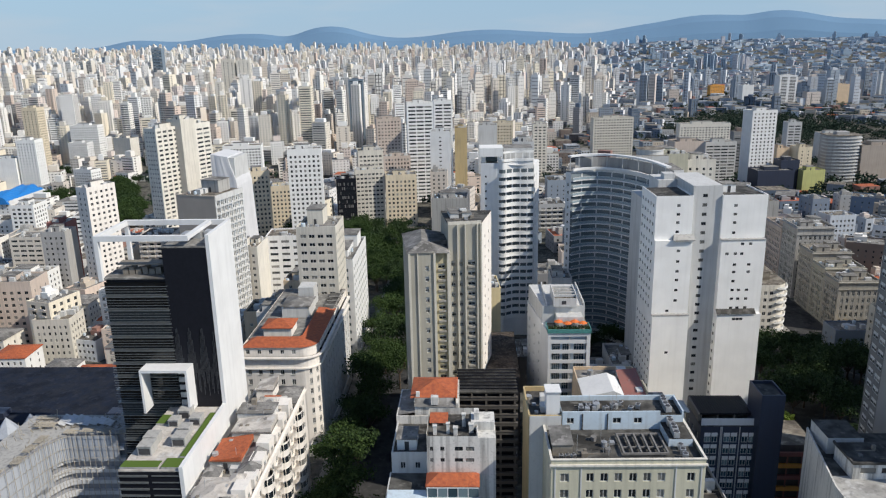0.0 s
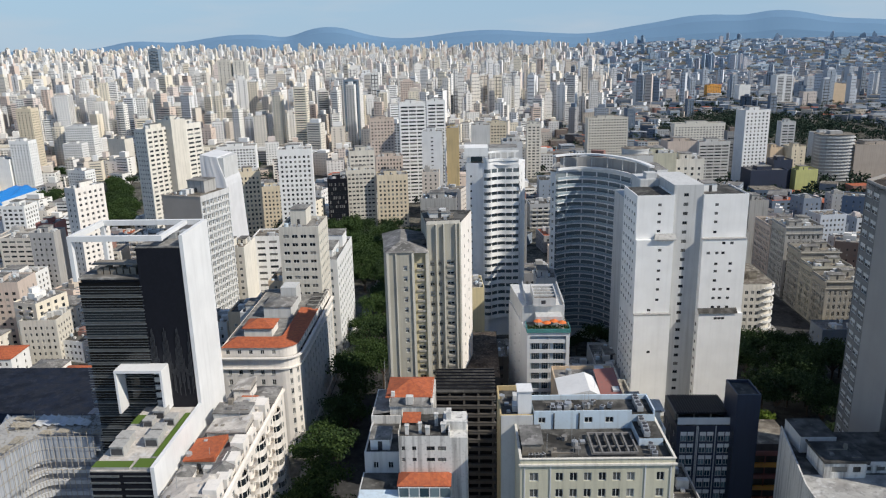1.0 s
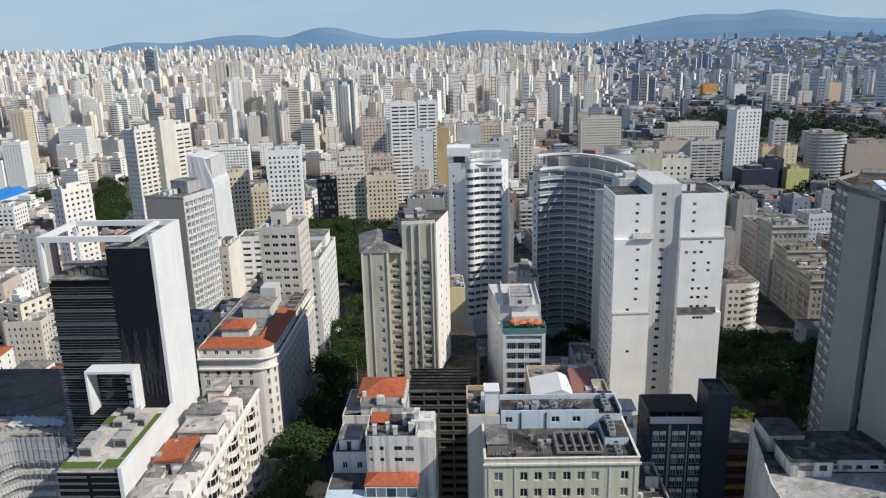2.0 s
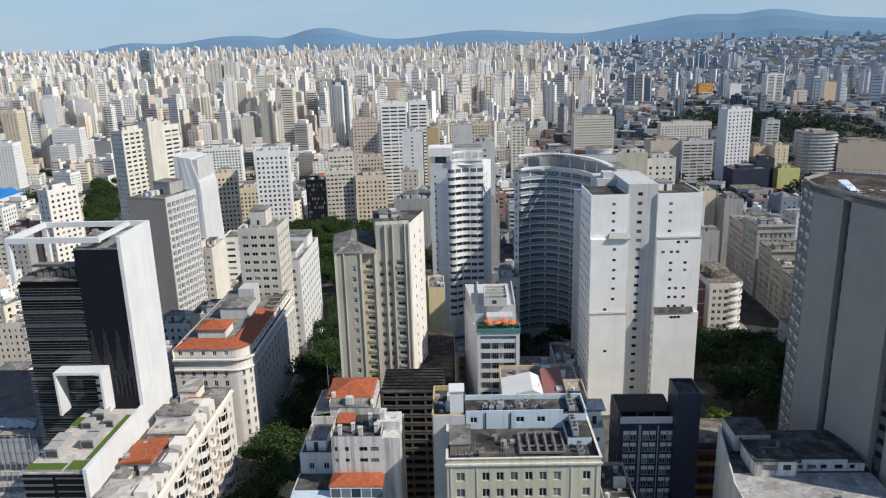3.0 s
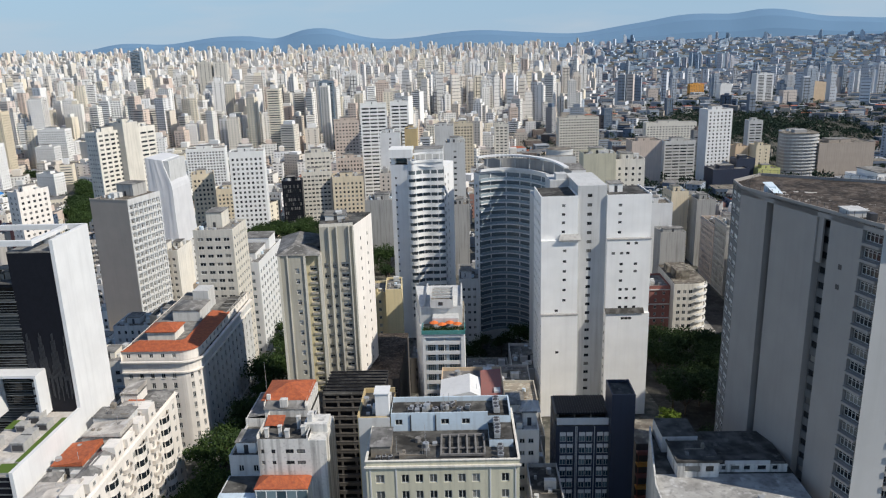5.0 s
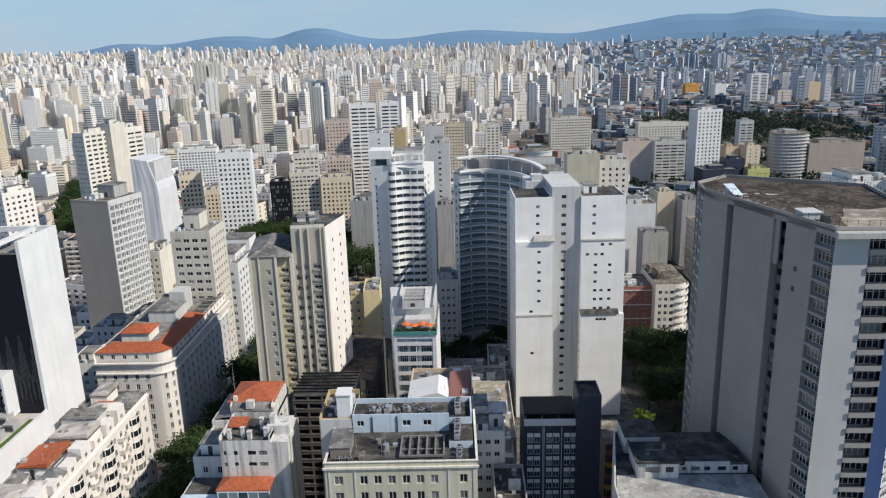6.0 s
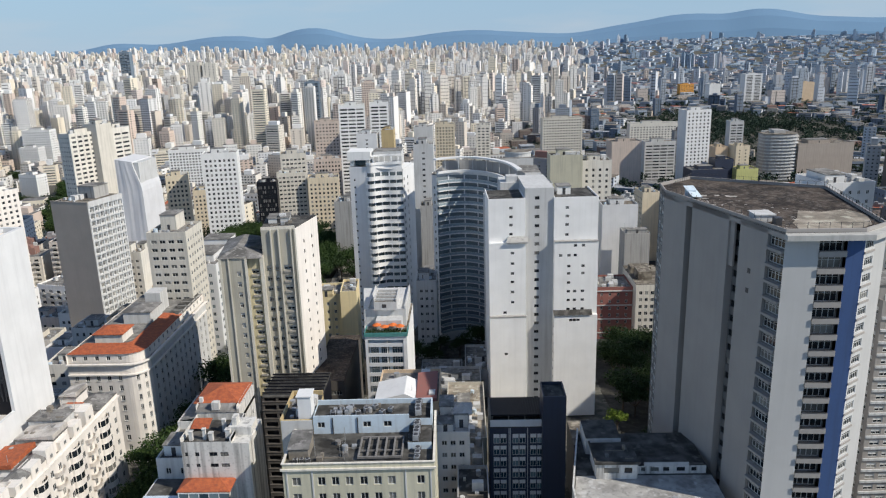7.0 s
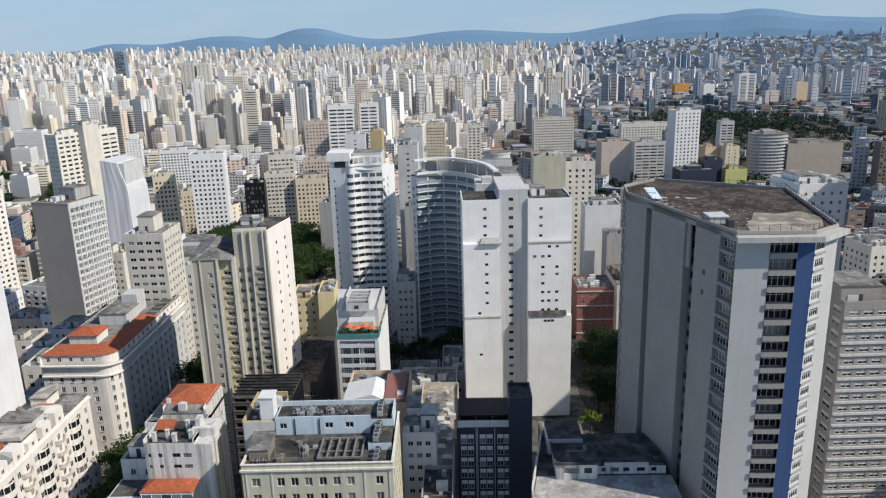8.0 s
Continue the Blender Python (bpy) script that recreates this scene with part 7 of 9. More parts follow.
BEIGEBROWN = plaster("faded_brown_beige_paint", (0.42, 0.36, 0.31), wear=0.3)
MID = [
    ("white apartment block with square punched windows", -114.5, 455, 21, 14, 52.5, WHITE, 10, {"f": (7, 1.3, 0.9, 2.4), "r": (4, 1.3, 0.9, 2.4), "l": (3, 1.2, 0.9, 2.4)}, 2.95),
    ("ivory apartment tower with a column of windows and stacked side balconies", -204.4, 459.1, 10, 24, 66.4, IVORY, -24, {"r": (5, 3.0, 1.0, 2.3), "f": (4, 0.9, 1.0, 2.0)}, 2.85),
    ("tall cream apartment tower with blank gable", -195.0, 472.9, 12, 12, 70.6, BEIGE_L, -24, {}, 2.85),
    ("cream apartment tower with ribbon balconies", -190.1, 483.9, 11.8, 14, 67.0, IVORY, -24, {"r": (2, 5.0, 1.0, 2.2)}, 2.85),
    ("yellow apartment house with cornices", -145, 470, 14, 14, 36.5, YELLOW, 18, {"f": (5, 1.2, 0.8, 2.3), "r": (4, 1.2, 0.8, 2.3)}, 3.0),
    ("dark glass office slab with white fins", -90.5, 485, 13, 12, 28.5, BLACKCLAD, 8, {"f": (9, 0.8, 0.6, 2.6)}, 3.0),
    ("cream apartment tower with ribbon windows", -78.5, 506, 17.5, 15, 44, BEIGE_L, 12, {"f": (6, 1.8, 0.9, 2.1), "r": (4, 1.5, 0.9, 2.1)}, 2.85),
    ("cream lower wing of an apartment block", -80, 498, 20, 8, 32, BEIGE_L, 12, {"f": (7, 1.8, 0.9, 2.1)}, 2.85),
    ("pale pink building with arcaded top floor", -69, 573, 21, 14, 30, PINK, 10, {"f": (8, 1.2, 0.9, 2.4)}, 3.0),
    ("cream and yellow apartment block with corner balconies", -59, 497, 21, 15, 28.5, YELLOW, 8, {"f": (7, 1.3, 0.8, 2.3), "r": (4, 2.2, 0.7, 2.3)}, 2.9),
    ("cream apartment tower with pink crown", -85, 664, 22, 14, 50, PINK, 10, {"f": (7, 1.4, 0.9, 2.1), "r": (4, 1.3, 0.9, 2.1)}, 2.9),
    ("white slab tower with shadowed balcony bands", -52, 600, 21, 14, 68.5, WHITE, 8, {"f": (3, 5.6, 0.9, 2.2)}, 2.9),
    ("white slab tower with balcony bands", -33, 648, 16, 14, 66, WHITE, 5, {"f": (2, 6.0, 0.9, 2.2)}, 2.9),
    ("grey-white slab with one column of windows", -31, 545, 15, 16, 52, WHITE_B, 0, {"f": (1, 1.6, 1.0, 2.0), "r": (5, 1.2, 0.9, 2.2)}, 2.9),
    ("bare concrete building beside the white tower", -22, 385, 19, 16, 35, CONCRETE, 0, {}, 2.9),
    ("slender block with yellow side", -13, 548, 9, 14, 54, OCHRE, 0, {"r": (4, 1.2, 0.9, 2.2)}, 2.9),
    ("tall weathered bare concrete slab", 21, 384, 10.4, 14, 64.4, GREY_W, 0, {"f": (1, 1.4, 1.0, 2.0)}, 2.9),
    ("grey concrete building with flat roofs", 24.5, 370, 8.5, 12, 35, CONCRETE, 0, {}, 2.9),
    ("grey blank-walled concrete tower", 5, 640, 16, 14, 46, GREY_W, 0, {}, 2.9),
    ("plain yellow apartment building", 20, 723, 19, 14, 39, YELLOW, 0, {"f": (6, 1.5, 0.9, 2.2)}, 2.9),
    ("slim white tower with stacked windows", 60, 745, 14, 14, 35, IVORY, 0, {"f": (3, 2.4, 0.9, 2.2)}, 2.9),
    ("long low beige office block", 138, 862, 46, 15, 28, BEIGE_L, 4, {"f": (14, 1.8, 0.9, 2.2)}, 3.0),
    ("beige building with blank gable", 180, 672, 27, 20, 25, PINK, 4, {}, 3.0),
    ("grey building with horizontal window bands", 216, 700, 29, 14, 20.5, GREY_W, 3, {"f": (4, 6.0, 0.9, 2.2)}, 2.9),
    ("long white block with regular windows", 245, 897, 60, 14, 16, IVORY, 2, {"f": (16, 1.8, 0.9, 2.2)}, 2.9),
    ("white-blue tower with a grid of square windows", 239, 652, 23, 15, 53, WHITE_B, 12, {"f": (6, 1.5, 0.9, 2.4), "r": (3, 1.4, 0.9, 2.4)}, 3.0),
    ("dark blue low building block", 238.5, 627, 31, 20, 5.5, NAVY, 4, {}, 3.0),
    ("dark blue low block with terrace", 262, 640, 16, 14, 12, NAVY, 4, {}, 3.0),
    ("peach building with blank sunlit gables", 282, 701, 12, 16, 14, PEACH, 6, {}, 3.0),
    ("orange-beige building with blank gable", 297, 690, 13, 16, 16, YELLOW, 6, {"f": (2, 1.2, 0.9, 2.2)}, 3.0),
    ("bright yellow-green painted building", 277.8, 632, 18.6, 16, 4.6, LIME, 3, {"r": (3, 1.2, 1.0, 2.0)}, 3.0),
    ("grey striped apartment slab", 385, 842, 26, 14, 9.5, GREY_W, 5, {"f": (4, 5.0, 0.9, 2.2)}, 2.8),
    ("dark striped apartment slab block", 318, 770, 14, 12, 30, GREY_W, 0, {"f": (2, 5.0, 0.9, 2.2)}, 2.8),
    ("broad brown-beige blank building with sheet roof", 353.5, 690, 52, 28, 16.5, BEIGEBROWN, 4, {}, 3.0),
    ("tall tan tower in pairs", -520, 853, 18, 16, 51, YELLOW, 0, {"r": (5, 1.4, 0.9, 2.2), "f": (4, 1.2, 0.9, 2.2)}, 2.9),
    ("dense white city apartment block", -510, 933, 36, 16, 22, WHITE, 0, {"f": (12, 1.4, 0.9, 2.2), "r": (5, 1.4, 0.9, 2.2)}, 2.9),
    ("white apartment block with balconies", -500, 905, 24, 16, 3.5, WHITE_B, 0, {"f": (8, 1.4, 0.9, 2.2), "r": (5, 1.4, 0.9, 2.2)}, 2.9),
    ("ivory slab with dark slatted front", -335, 1033, 30, 16, 30, IVORY, 6, {"f": (3, 8.5, 0.7, 2.6), "r": (2, 5, 0.7, 2.6)}, 2.9),
    ("grey office block with dark grid", -300, 1127, 40, 16, 16, GREY_W, 4, {"f": (12, 2.4, 0.6, 2.6)}, 2.9),
    ("plain ivory apartment tower", -368, 1312, 24, 18, 43, IVORY, 10, {"f": (5, 2, 0.9, 2.2)}, 2.9),
    ("plain ivory apartment tower", -338, 1330, 24, 18, 47, PINK, 10, {"f": (5, 2, 0.9, 2.2)}, 2.9),
    ("cream-white apartment block with side windows", -206.9, 375.3, 8, 18, 45.4, WARMWHITE, -24, {"r": (5, 1.5, 0.9, 2.2), "f": (2, 1.0, 0.9, 2.2)}, 2.9),
    ("tall brick-red blank-walled block", -232, 386, 11, 11, 24, BRICKRED, 0, {}, 2.9),
    ("white stepped apartment house with green railings", -308, 474, 16, 16, 15.5, WHITE, 0, {"f": (4, 2.2, 0.8, 2.3), "r": (5, 1.4, 0.8, 2.3)}, 2.9),
    ("plain white apartment block", -240, 350, 22, 18, 5, WHITE, 0, {"f": (7, 1.2, 0.8, 2.3), "r": (5, 1.2, 0.8, 2.3)}, 2.9),
    ("grey shaded apartment block against a red wall", -227, 371, 13, 12, 22.5, MIDGREY, 0, {"f": (4, 1.1, 0.9, 2.2)}, 2.9),
    ("white apartment tower with small square windows", -464, 742, 20, 15, 27, WHITE, 0, {"f": (6, 1.1, 0.9, 2.2), "r": (4, 1.1, 0.9, 2.2)}, 2.9),
    ("plain white block with a blank sunlit side", -488, 740, 22, 14, 9, WHITE, 0, {}, 2.9),
    ("white low block with stepped terraces", -425, 772, 24, 14, -8, WHITE, -18, {"f": (7, 1.4, 0.9, 2.2), "r": (4, 1.4, 0.9, 2.2)}, 2.9),
    ("cream building with a blank gable wall", -430, 880, 26, 14, 12, BEIGE_L, -20, {}, 2.9),
    ("low house under a blue sheet", -443, 640, 28, 58, -15, WHITE_B, 0, {"f": (6, 1.2, 0.9, 2.2)}, 2.9),
    ("white office block with yellow trim", -262, 772, 40, 18, 14, WHITE, 10, {"f": (12, 1.8, 0.8, 2.3)}, 3.0),
    ("low yellow corner apartment house", -150, 528, 18, 14, 16, YELLOW, 12, {"f": (6, 1.3, 0.8, 2.3)}, 3.0),
    ("concrete tower with blank front", 162.5, 420, 10.6, 16, 24.2, CONCRETE, 0, {}, 3.0),
    ("apartment block with yellow side", 151, 431, 10, 16, 27, YELLOW, 4, {"l": (5, 1.2, 0.9, 2.2)}, 3.0),
    ("pale beige apartment tower block", 89.6, 368, 16, 14, 59.4, CREAM, 0, {"r": (4, 1.2, 0.9, 2.2)}, 2.9),
    ("tall blank-walled white block above low roofs", 113, 352, 17, 13, 37.4, WHITE_B, 0, {"r": (3, 1.1, 0.9, 2.2)}, 2.9),
    ("pale ivory lower apartment block", 106.2, 374, 15, 14, 55.5, IVORY, 0, {"f": (4, 1.2, 0.9, 2.2)}, 2.9),
    ("white office tower with dark window strips", 628, 1582, 36, 24, 36, WHITE_B, 4, {"f": (2, 12, 0.7, 2.4)}, 3.0),
    ("white and dark glass tower", 575, 1640, 24, 24, 14, WHITE, 4, {}, 3.0),
    ("bright orange apartment block slab", 575, 1859, 34, 20, 2, ORANGEWALL, 4, {"f": (8, 2, 0.9, 2.2)}, 3.0),
    ("tall blue glass office tower", -716, 1700, 22, 20, 114, BLUEGLASS, 4, {"f": (4, 4.6, 0.7, 2.5)}, 3.2),
    ("blue glass office tower with white frame", -171, 1050, 20, 18, 67, BLUEGLASS, 4, {"f": (3, 4.6, 0.7, 2.5), "r": (3, 4.0, 0.7, 2.5)}, 3.2),
    ("broad beige apartment slab in pairs", -495, 1500, 26, 18, 90, BEIGE_L, 4, {"f": (3, 2, 0.9, 2.2), "r": (4, 2, 0.9, 2.2)}, 3.0),
    ("broad beige apartment slab in pairs", -464, 1500, 26, 18, 88, IVORY, 4, {"f": (3, 2, 0.9, 2.2), "r": (4, 2, 0.9, 2.2)}, 3.0),
    ("broad orange-beige apartment block", 760, 1650, 46, 20, 12, PEACH, 4, {}, 3.0),
]
TAKEN = [(-70, 205, 60), (0, 180, 100), (70, 200, 95), (110, 150, 60), (120, 312, 26), (126, 345, 18), (97, 374, 18), (162, 420, 12), (-60, 260, 60), (20, 285, 35), (50, 280, 40), (150, 235, 35), (168, 350, 30), (150, 400, 26), (-110, 300, 25), (-135, 410, 18), (-405, 585, 32), (337, 700, 26), (-395, 692, 20), (-483, 838, 16), (-270, 872, 26), (-125, 474, 12)] + [(-272 - 10 * k, 566 + 21 * k, 17) for k in range(11)]
for lab, x, y, w, d, h, mat, yaw, sides, step in MID:
    block("apartment_building" if sides else "building", lab, "building", x, y, w, d, h, mat, ROOF_G if y % 2 else ROOF_B, yaw, sides, step, z0=level(x, y) - 1, joined=True, house=[(0.25, 0.3, 0.65, 0.75, 3.2)])
    TAKEN.append((x + w / 2, y + d / 2, max(w, d) * 0.62))


ob = thing("apartment_building", "pale rounded apartment tower with stacked balcony bands", "apartment building", 323, 690, level(330, 690) - 1)
rim = [(0, 12), (0, 6)] + arc_points([(0.6, 3.0), (5, 0.4), (15, -1.2), (25, 0.4), (30.4, 4.0)], 12) + [(31, 12)]
top = 26.5 - level(330, 690) + 1
mb = MB()
mb.prism(rim + [(31, 18), (0, 18)], 0, top)
mb.box(9, 5, top, 20, 13, top + 3.2)
part("wall", mb, [MIDGREY], ob)
bl = MB()
band(bl, offset_line(rim, -0.1), offset_line(rim, 1.2), 0, 0.2)
band(bl, offset_line(rim, 1.05), offset_line(rim, 1.2), 0.2, 1.15)
me = bl.mesh("balcony_band", [GREY_W])
for k in range(int(top / 3.0)):
    part("balcony_band", me, None, ob, at=pose(0, 0, 2.0 + 3.0 * k))
mb = MB()
mb.prism(offset_line(rim, 0.7) + [(31.5, 18.5), (-0.5, 18.5)], top - 0.02, top + 0.5)
part("roof", mb, [ROOF_B], ob)


# ---- the wider city ----
def free(x, y, r):
    return all((x - a) ** 2 + (y - b) ** 2 > (c + r) ** 2 for a, b, c in TAKEN)


WHITES = [(0.80, 0.78, 0.74), (0.72, 0.66, 0.58), (0.82, 0.82, 0.81), (0.66, 0.59, 0.51), (0.76, 0.74, 0.70), (0.66, 0.54, 0.46), (0.81, 0.80, 0.77), (0.77, 0.73, 0.67), (0.62, 0.56, 0.50), (0.78, 0.71, 0.58), (0.80, 0.79, 0.77), (0.70, 0.61, 0.56),
          (0.77, 0.70, 0.57), (0.72, 0.72, 0.72), (0.84, 0.82, 0.79), (0.80, 0.78, 0.74), (0.76, 0.74, 0.71), (0.66, 0.62, 0.55)]
# some of these greys lean blue to suggest the hazy right-hand city
GREYS = [(0.32, 0.37, 0.43), (0.18, 0.22, 0.28), (0.49, 0.53, 0.58), (0.23, 0.235, 0.24), (0.70, 0.71, 0.73), (0.19, 0.15, 0.13), (0.10, 0.14, 0.20), (0.31, 0.31, 0.32), (0.15, 0.20, 0.27), (0.22, 0.26, 0.31), (0.42, 0.43, 0.44), (0.54, 0.47, 0.39), (0.30, 0.17, 0.14)]
CITY_W = random_plaster("city_white", WHITES)
CITY_G = random_plaster("city_grey", GREYS)
PALESHEET = roofing("pale_grey_sheet", (0.30, 0.32, 0.35), (0.46, 0.48, 0.51), (0.2, 0.21, 0.23))
PALE_RAIL = plaster("pale_balcony_paint", (0.70, 0.67, 0.62), wear=0.3)
FAR_W = random_plaster("far_city_white", WHITES, 0.15, True)
FAR_G = random_plaster("far_city_grey", GREYS, 0.15, True)
# blue-grey palettes that carry the haze of the far districts
FAR_M = random_plaster("far_city_haze_blue", [(0.42, 0.47, 0.53), (0.60, 0.63, 0.67), (0.32, 0.37, 0.43), (0.72, 0.74, 0.76), (0.26, 0.31, 0.37), (0.48, 0.50, 0.53), (0.60, 0.53, 0.48)], 0.15, True)
FAR_H = random_plaster("far_hillside_haze_blue", [(0.50, 0.60, 0.70), (0.36, 0.45, 0.55), (0.62, 0.70, 0.78), (0.30, 0.39, 0.48), (0.56, 0.56, 0.60)], 0.1, True)
rng = random.Random(21)
FILL = []
y = 300.0
while y < 560:
    x = -0.66 * y - 40
    while x < 0.66 * y + 90:
        w, d = rng.uniform(11, 21), rng.uniform(11, 20)
        px, py = x + rng.uniform(-3, 3), y + rng.uniform(-5, 5)
        left = px < 0.02 * py
        street = abs(px + 31) < 15 and py < 430
        park = (-80 < px < 2 and 326 < py < 428) or (px - 330) ** 2 / 140 ** 2 + (py - 640) ** 2 / 60 ** 2 < 1 or (px + 75) ** 2 / 62 ** 2 + (py - 435) ** 2 / 38 ** 2 < 1
        if not street and not park and free(px + w / 2, py + d / 2, 9) and rng.random() < 0.86:
            h = rng.choice((7, 9, 12, 15, 18, 24)) if not left else rng.choice((8, 10, 12, 16, 20, 26, 32))
            FILL.append((px, py, w, d, h + rng.uniform(-2, 3), left))
        x += w + rng.uniform(2, 9)
    y += 23
for px, py, w, d, h, left in FILL:
    yaw = rng.choice((-16, -13, 0, 6, 12, 4)) if left else rng.choice((0, 5, -24, -28, 9))
    ob = thing("city_building", "plain mid-rise city building with rows of windows" if h > 14 else "low city building with a weathered flat roof", "building", px, py, level(px, py) - 1, yaw, "city blocks")
    style = rng.choice(("grid", "grid", "ribbon", "balcony", "balcony", "narrow"))
    gap, ww, head = {"grid": (rng.choice((2.5, 3.1)), 1.2, 2.3), "ribbon": (4.6, 3.6, 2.1), "balcony": (4.2, 2.4, 2.6), "narrow": (3.8, 0.8, 2.1)}[style]
    rows = storeys(0.8, h, 2.95, 0.95, head)
    sides = {"f": (even(w, max(1, int(w / gap)), ww), rows)}
    if not left:
        sides["l"] = (even(d, max(1, int(d / 4.4)), 1.1), rows)
    if left or yaw < -10:
        k = rng.choice((0, 2.9, 2.9, 4.0, 5.5))
        if k:
            sides["r"] = (even(d, max(1, int(d / k)), min(1.6, k * 0.4)), rows)
    mb = MB()
    ops = shell(mb, w, d, 0, h, sides, 0.8)
    mb.poly([(0.2, 0.2, h), (w - 0.2, 0.2, h), (w - 0.2, d - 0.2, h), (0.2, d - 0.2, h)])
    part("wall", mb, [CITY_W if left or rng.random() < 0.2 else CITY_G], ob)
    roof_slab(ob, w, d, h + 0.1, rng.choice((ROOF_G, ROOF_B, ROOF_D, FIBRE, CLAY) if h < 16 else (ROOF_G, ROOF_B, ROOF_D)))
    if rng.random() < 0.75:
        u, v, up = rng.uniform(0.12, 0.5) * w, rng.uniform(0.2, 0.5) * d, rng.uniform(2, 4)
        mb = MB()
        mb.box(u, v, h, u + w * 0.32, v + d * 0.36, h + up)
        mb.box(u + 0.4, v + 0.5, h + up, u + w * 0.2, v + d * 0.25, h + up + rng.uniform(0.6, 2.2))
        part("tank_room", mb, [rng.choice((CITY_W, CITY_G, CONCRETE))], ob)
    if style == "balcony" and h > 14:
        for c0, c1 in sides["f"][0]:
            mb = MB()
            for r0, r1 in rows:
                mb.box(c0 - 0.4, -1.1, r0 - 0.25, c1 + 0.4, 0.0, r0 - 0.08)
                mb.box(c0 - 0.4, -1.1, r0 - 0.08, c1 + 0.4, -1.0, r0 + 0.75)
            part("balcony_stack", mb, [PALE_RAIL], ob, kind="stuff")
    clutter(ob, w, d, h + 0.12, int(4 + w * d / 22), int(px * 3 + py * 7), 0, 0)
    add_windows(ob, ops, joined=True)


def lone_building(px, py, g, h, shell_mb, roof_mb, glass_mb, rail_mb, pale):
    """One of the nearer towers of a district, set down as a thing of its own."""
    one = MB()
    for src, shift in ((shell_mb, 0), (roof_mb, 1), (glass_mb, 6), (rail_mb, 7)):
        k = len(one.v)
        one.v += [(x - px, y - py, z - g) for x, y, z in src.v]
        one.f += [tuple(i + k for i in f) for f in src.f]
        one.m += [m + shift for m in src.m]
    ob = part("city_building", one, [CITY_W if pale else CITY_G, ROOF_G, ROOF_B, FIBRE, CLAY, PALESHEET, GLASS_F, PALE_RAIL], None, at=pose(px, py, g))
    tall = "apartment tower with rows of windows and a roof tank" if h > 24 else "low city building under a weathered roof"
    tagged(ob, ("pale " if pale else "grey ") + tall, "building", "city blocks")


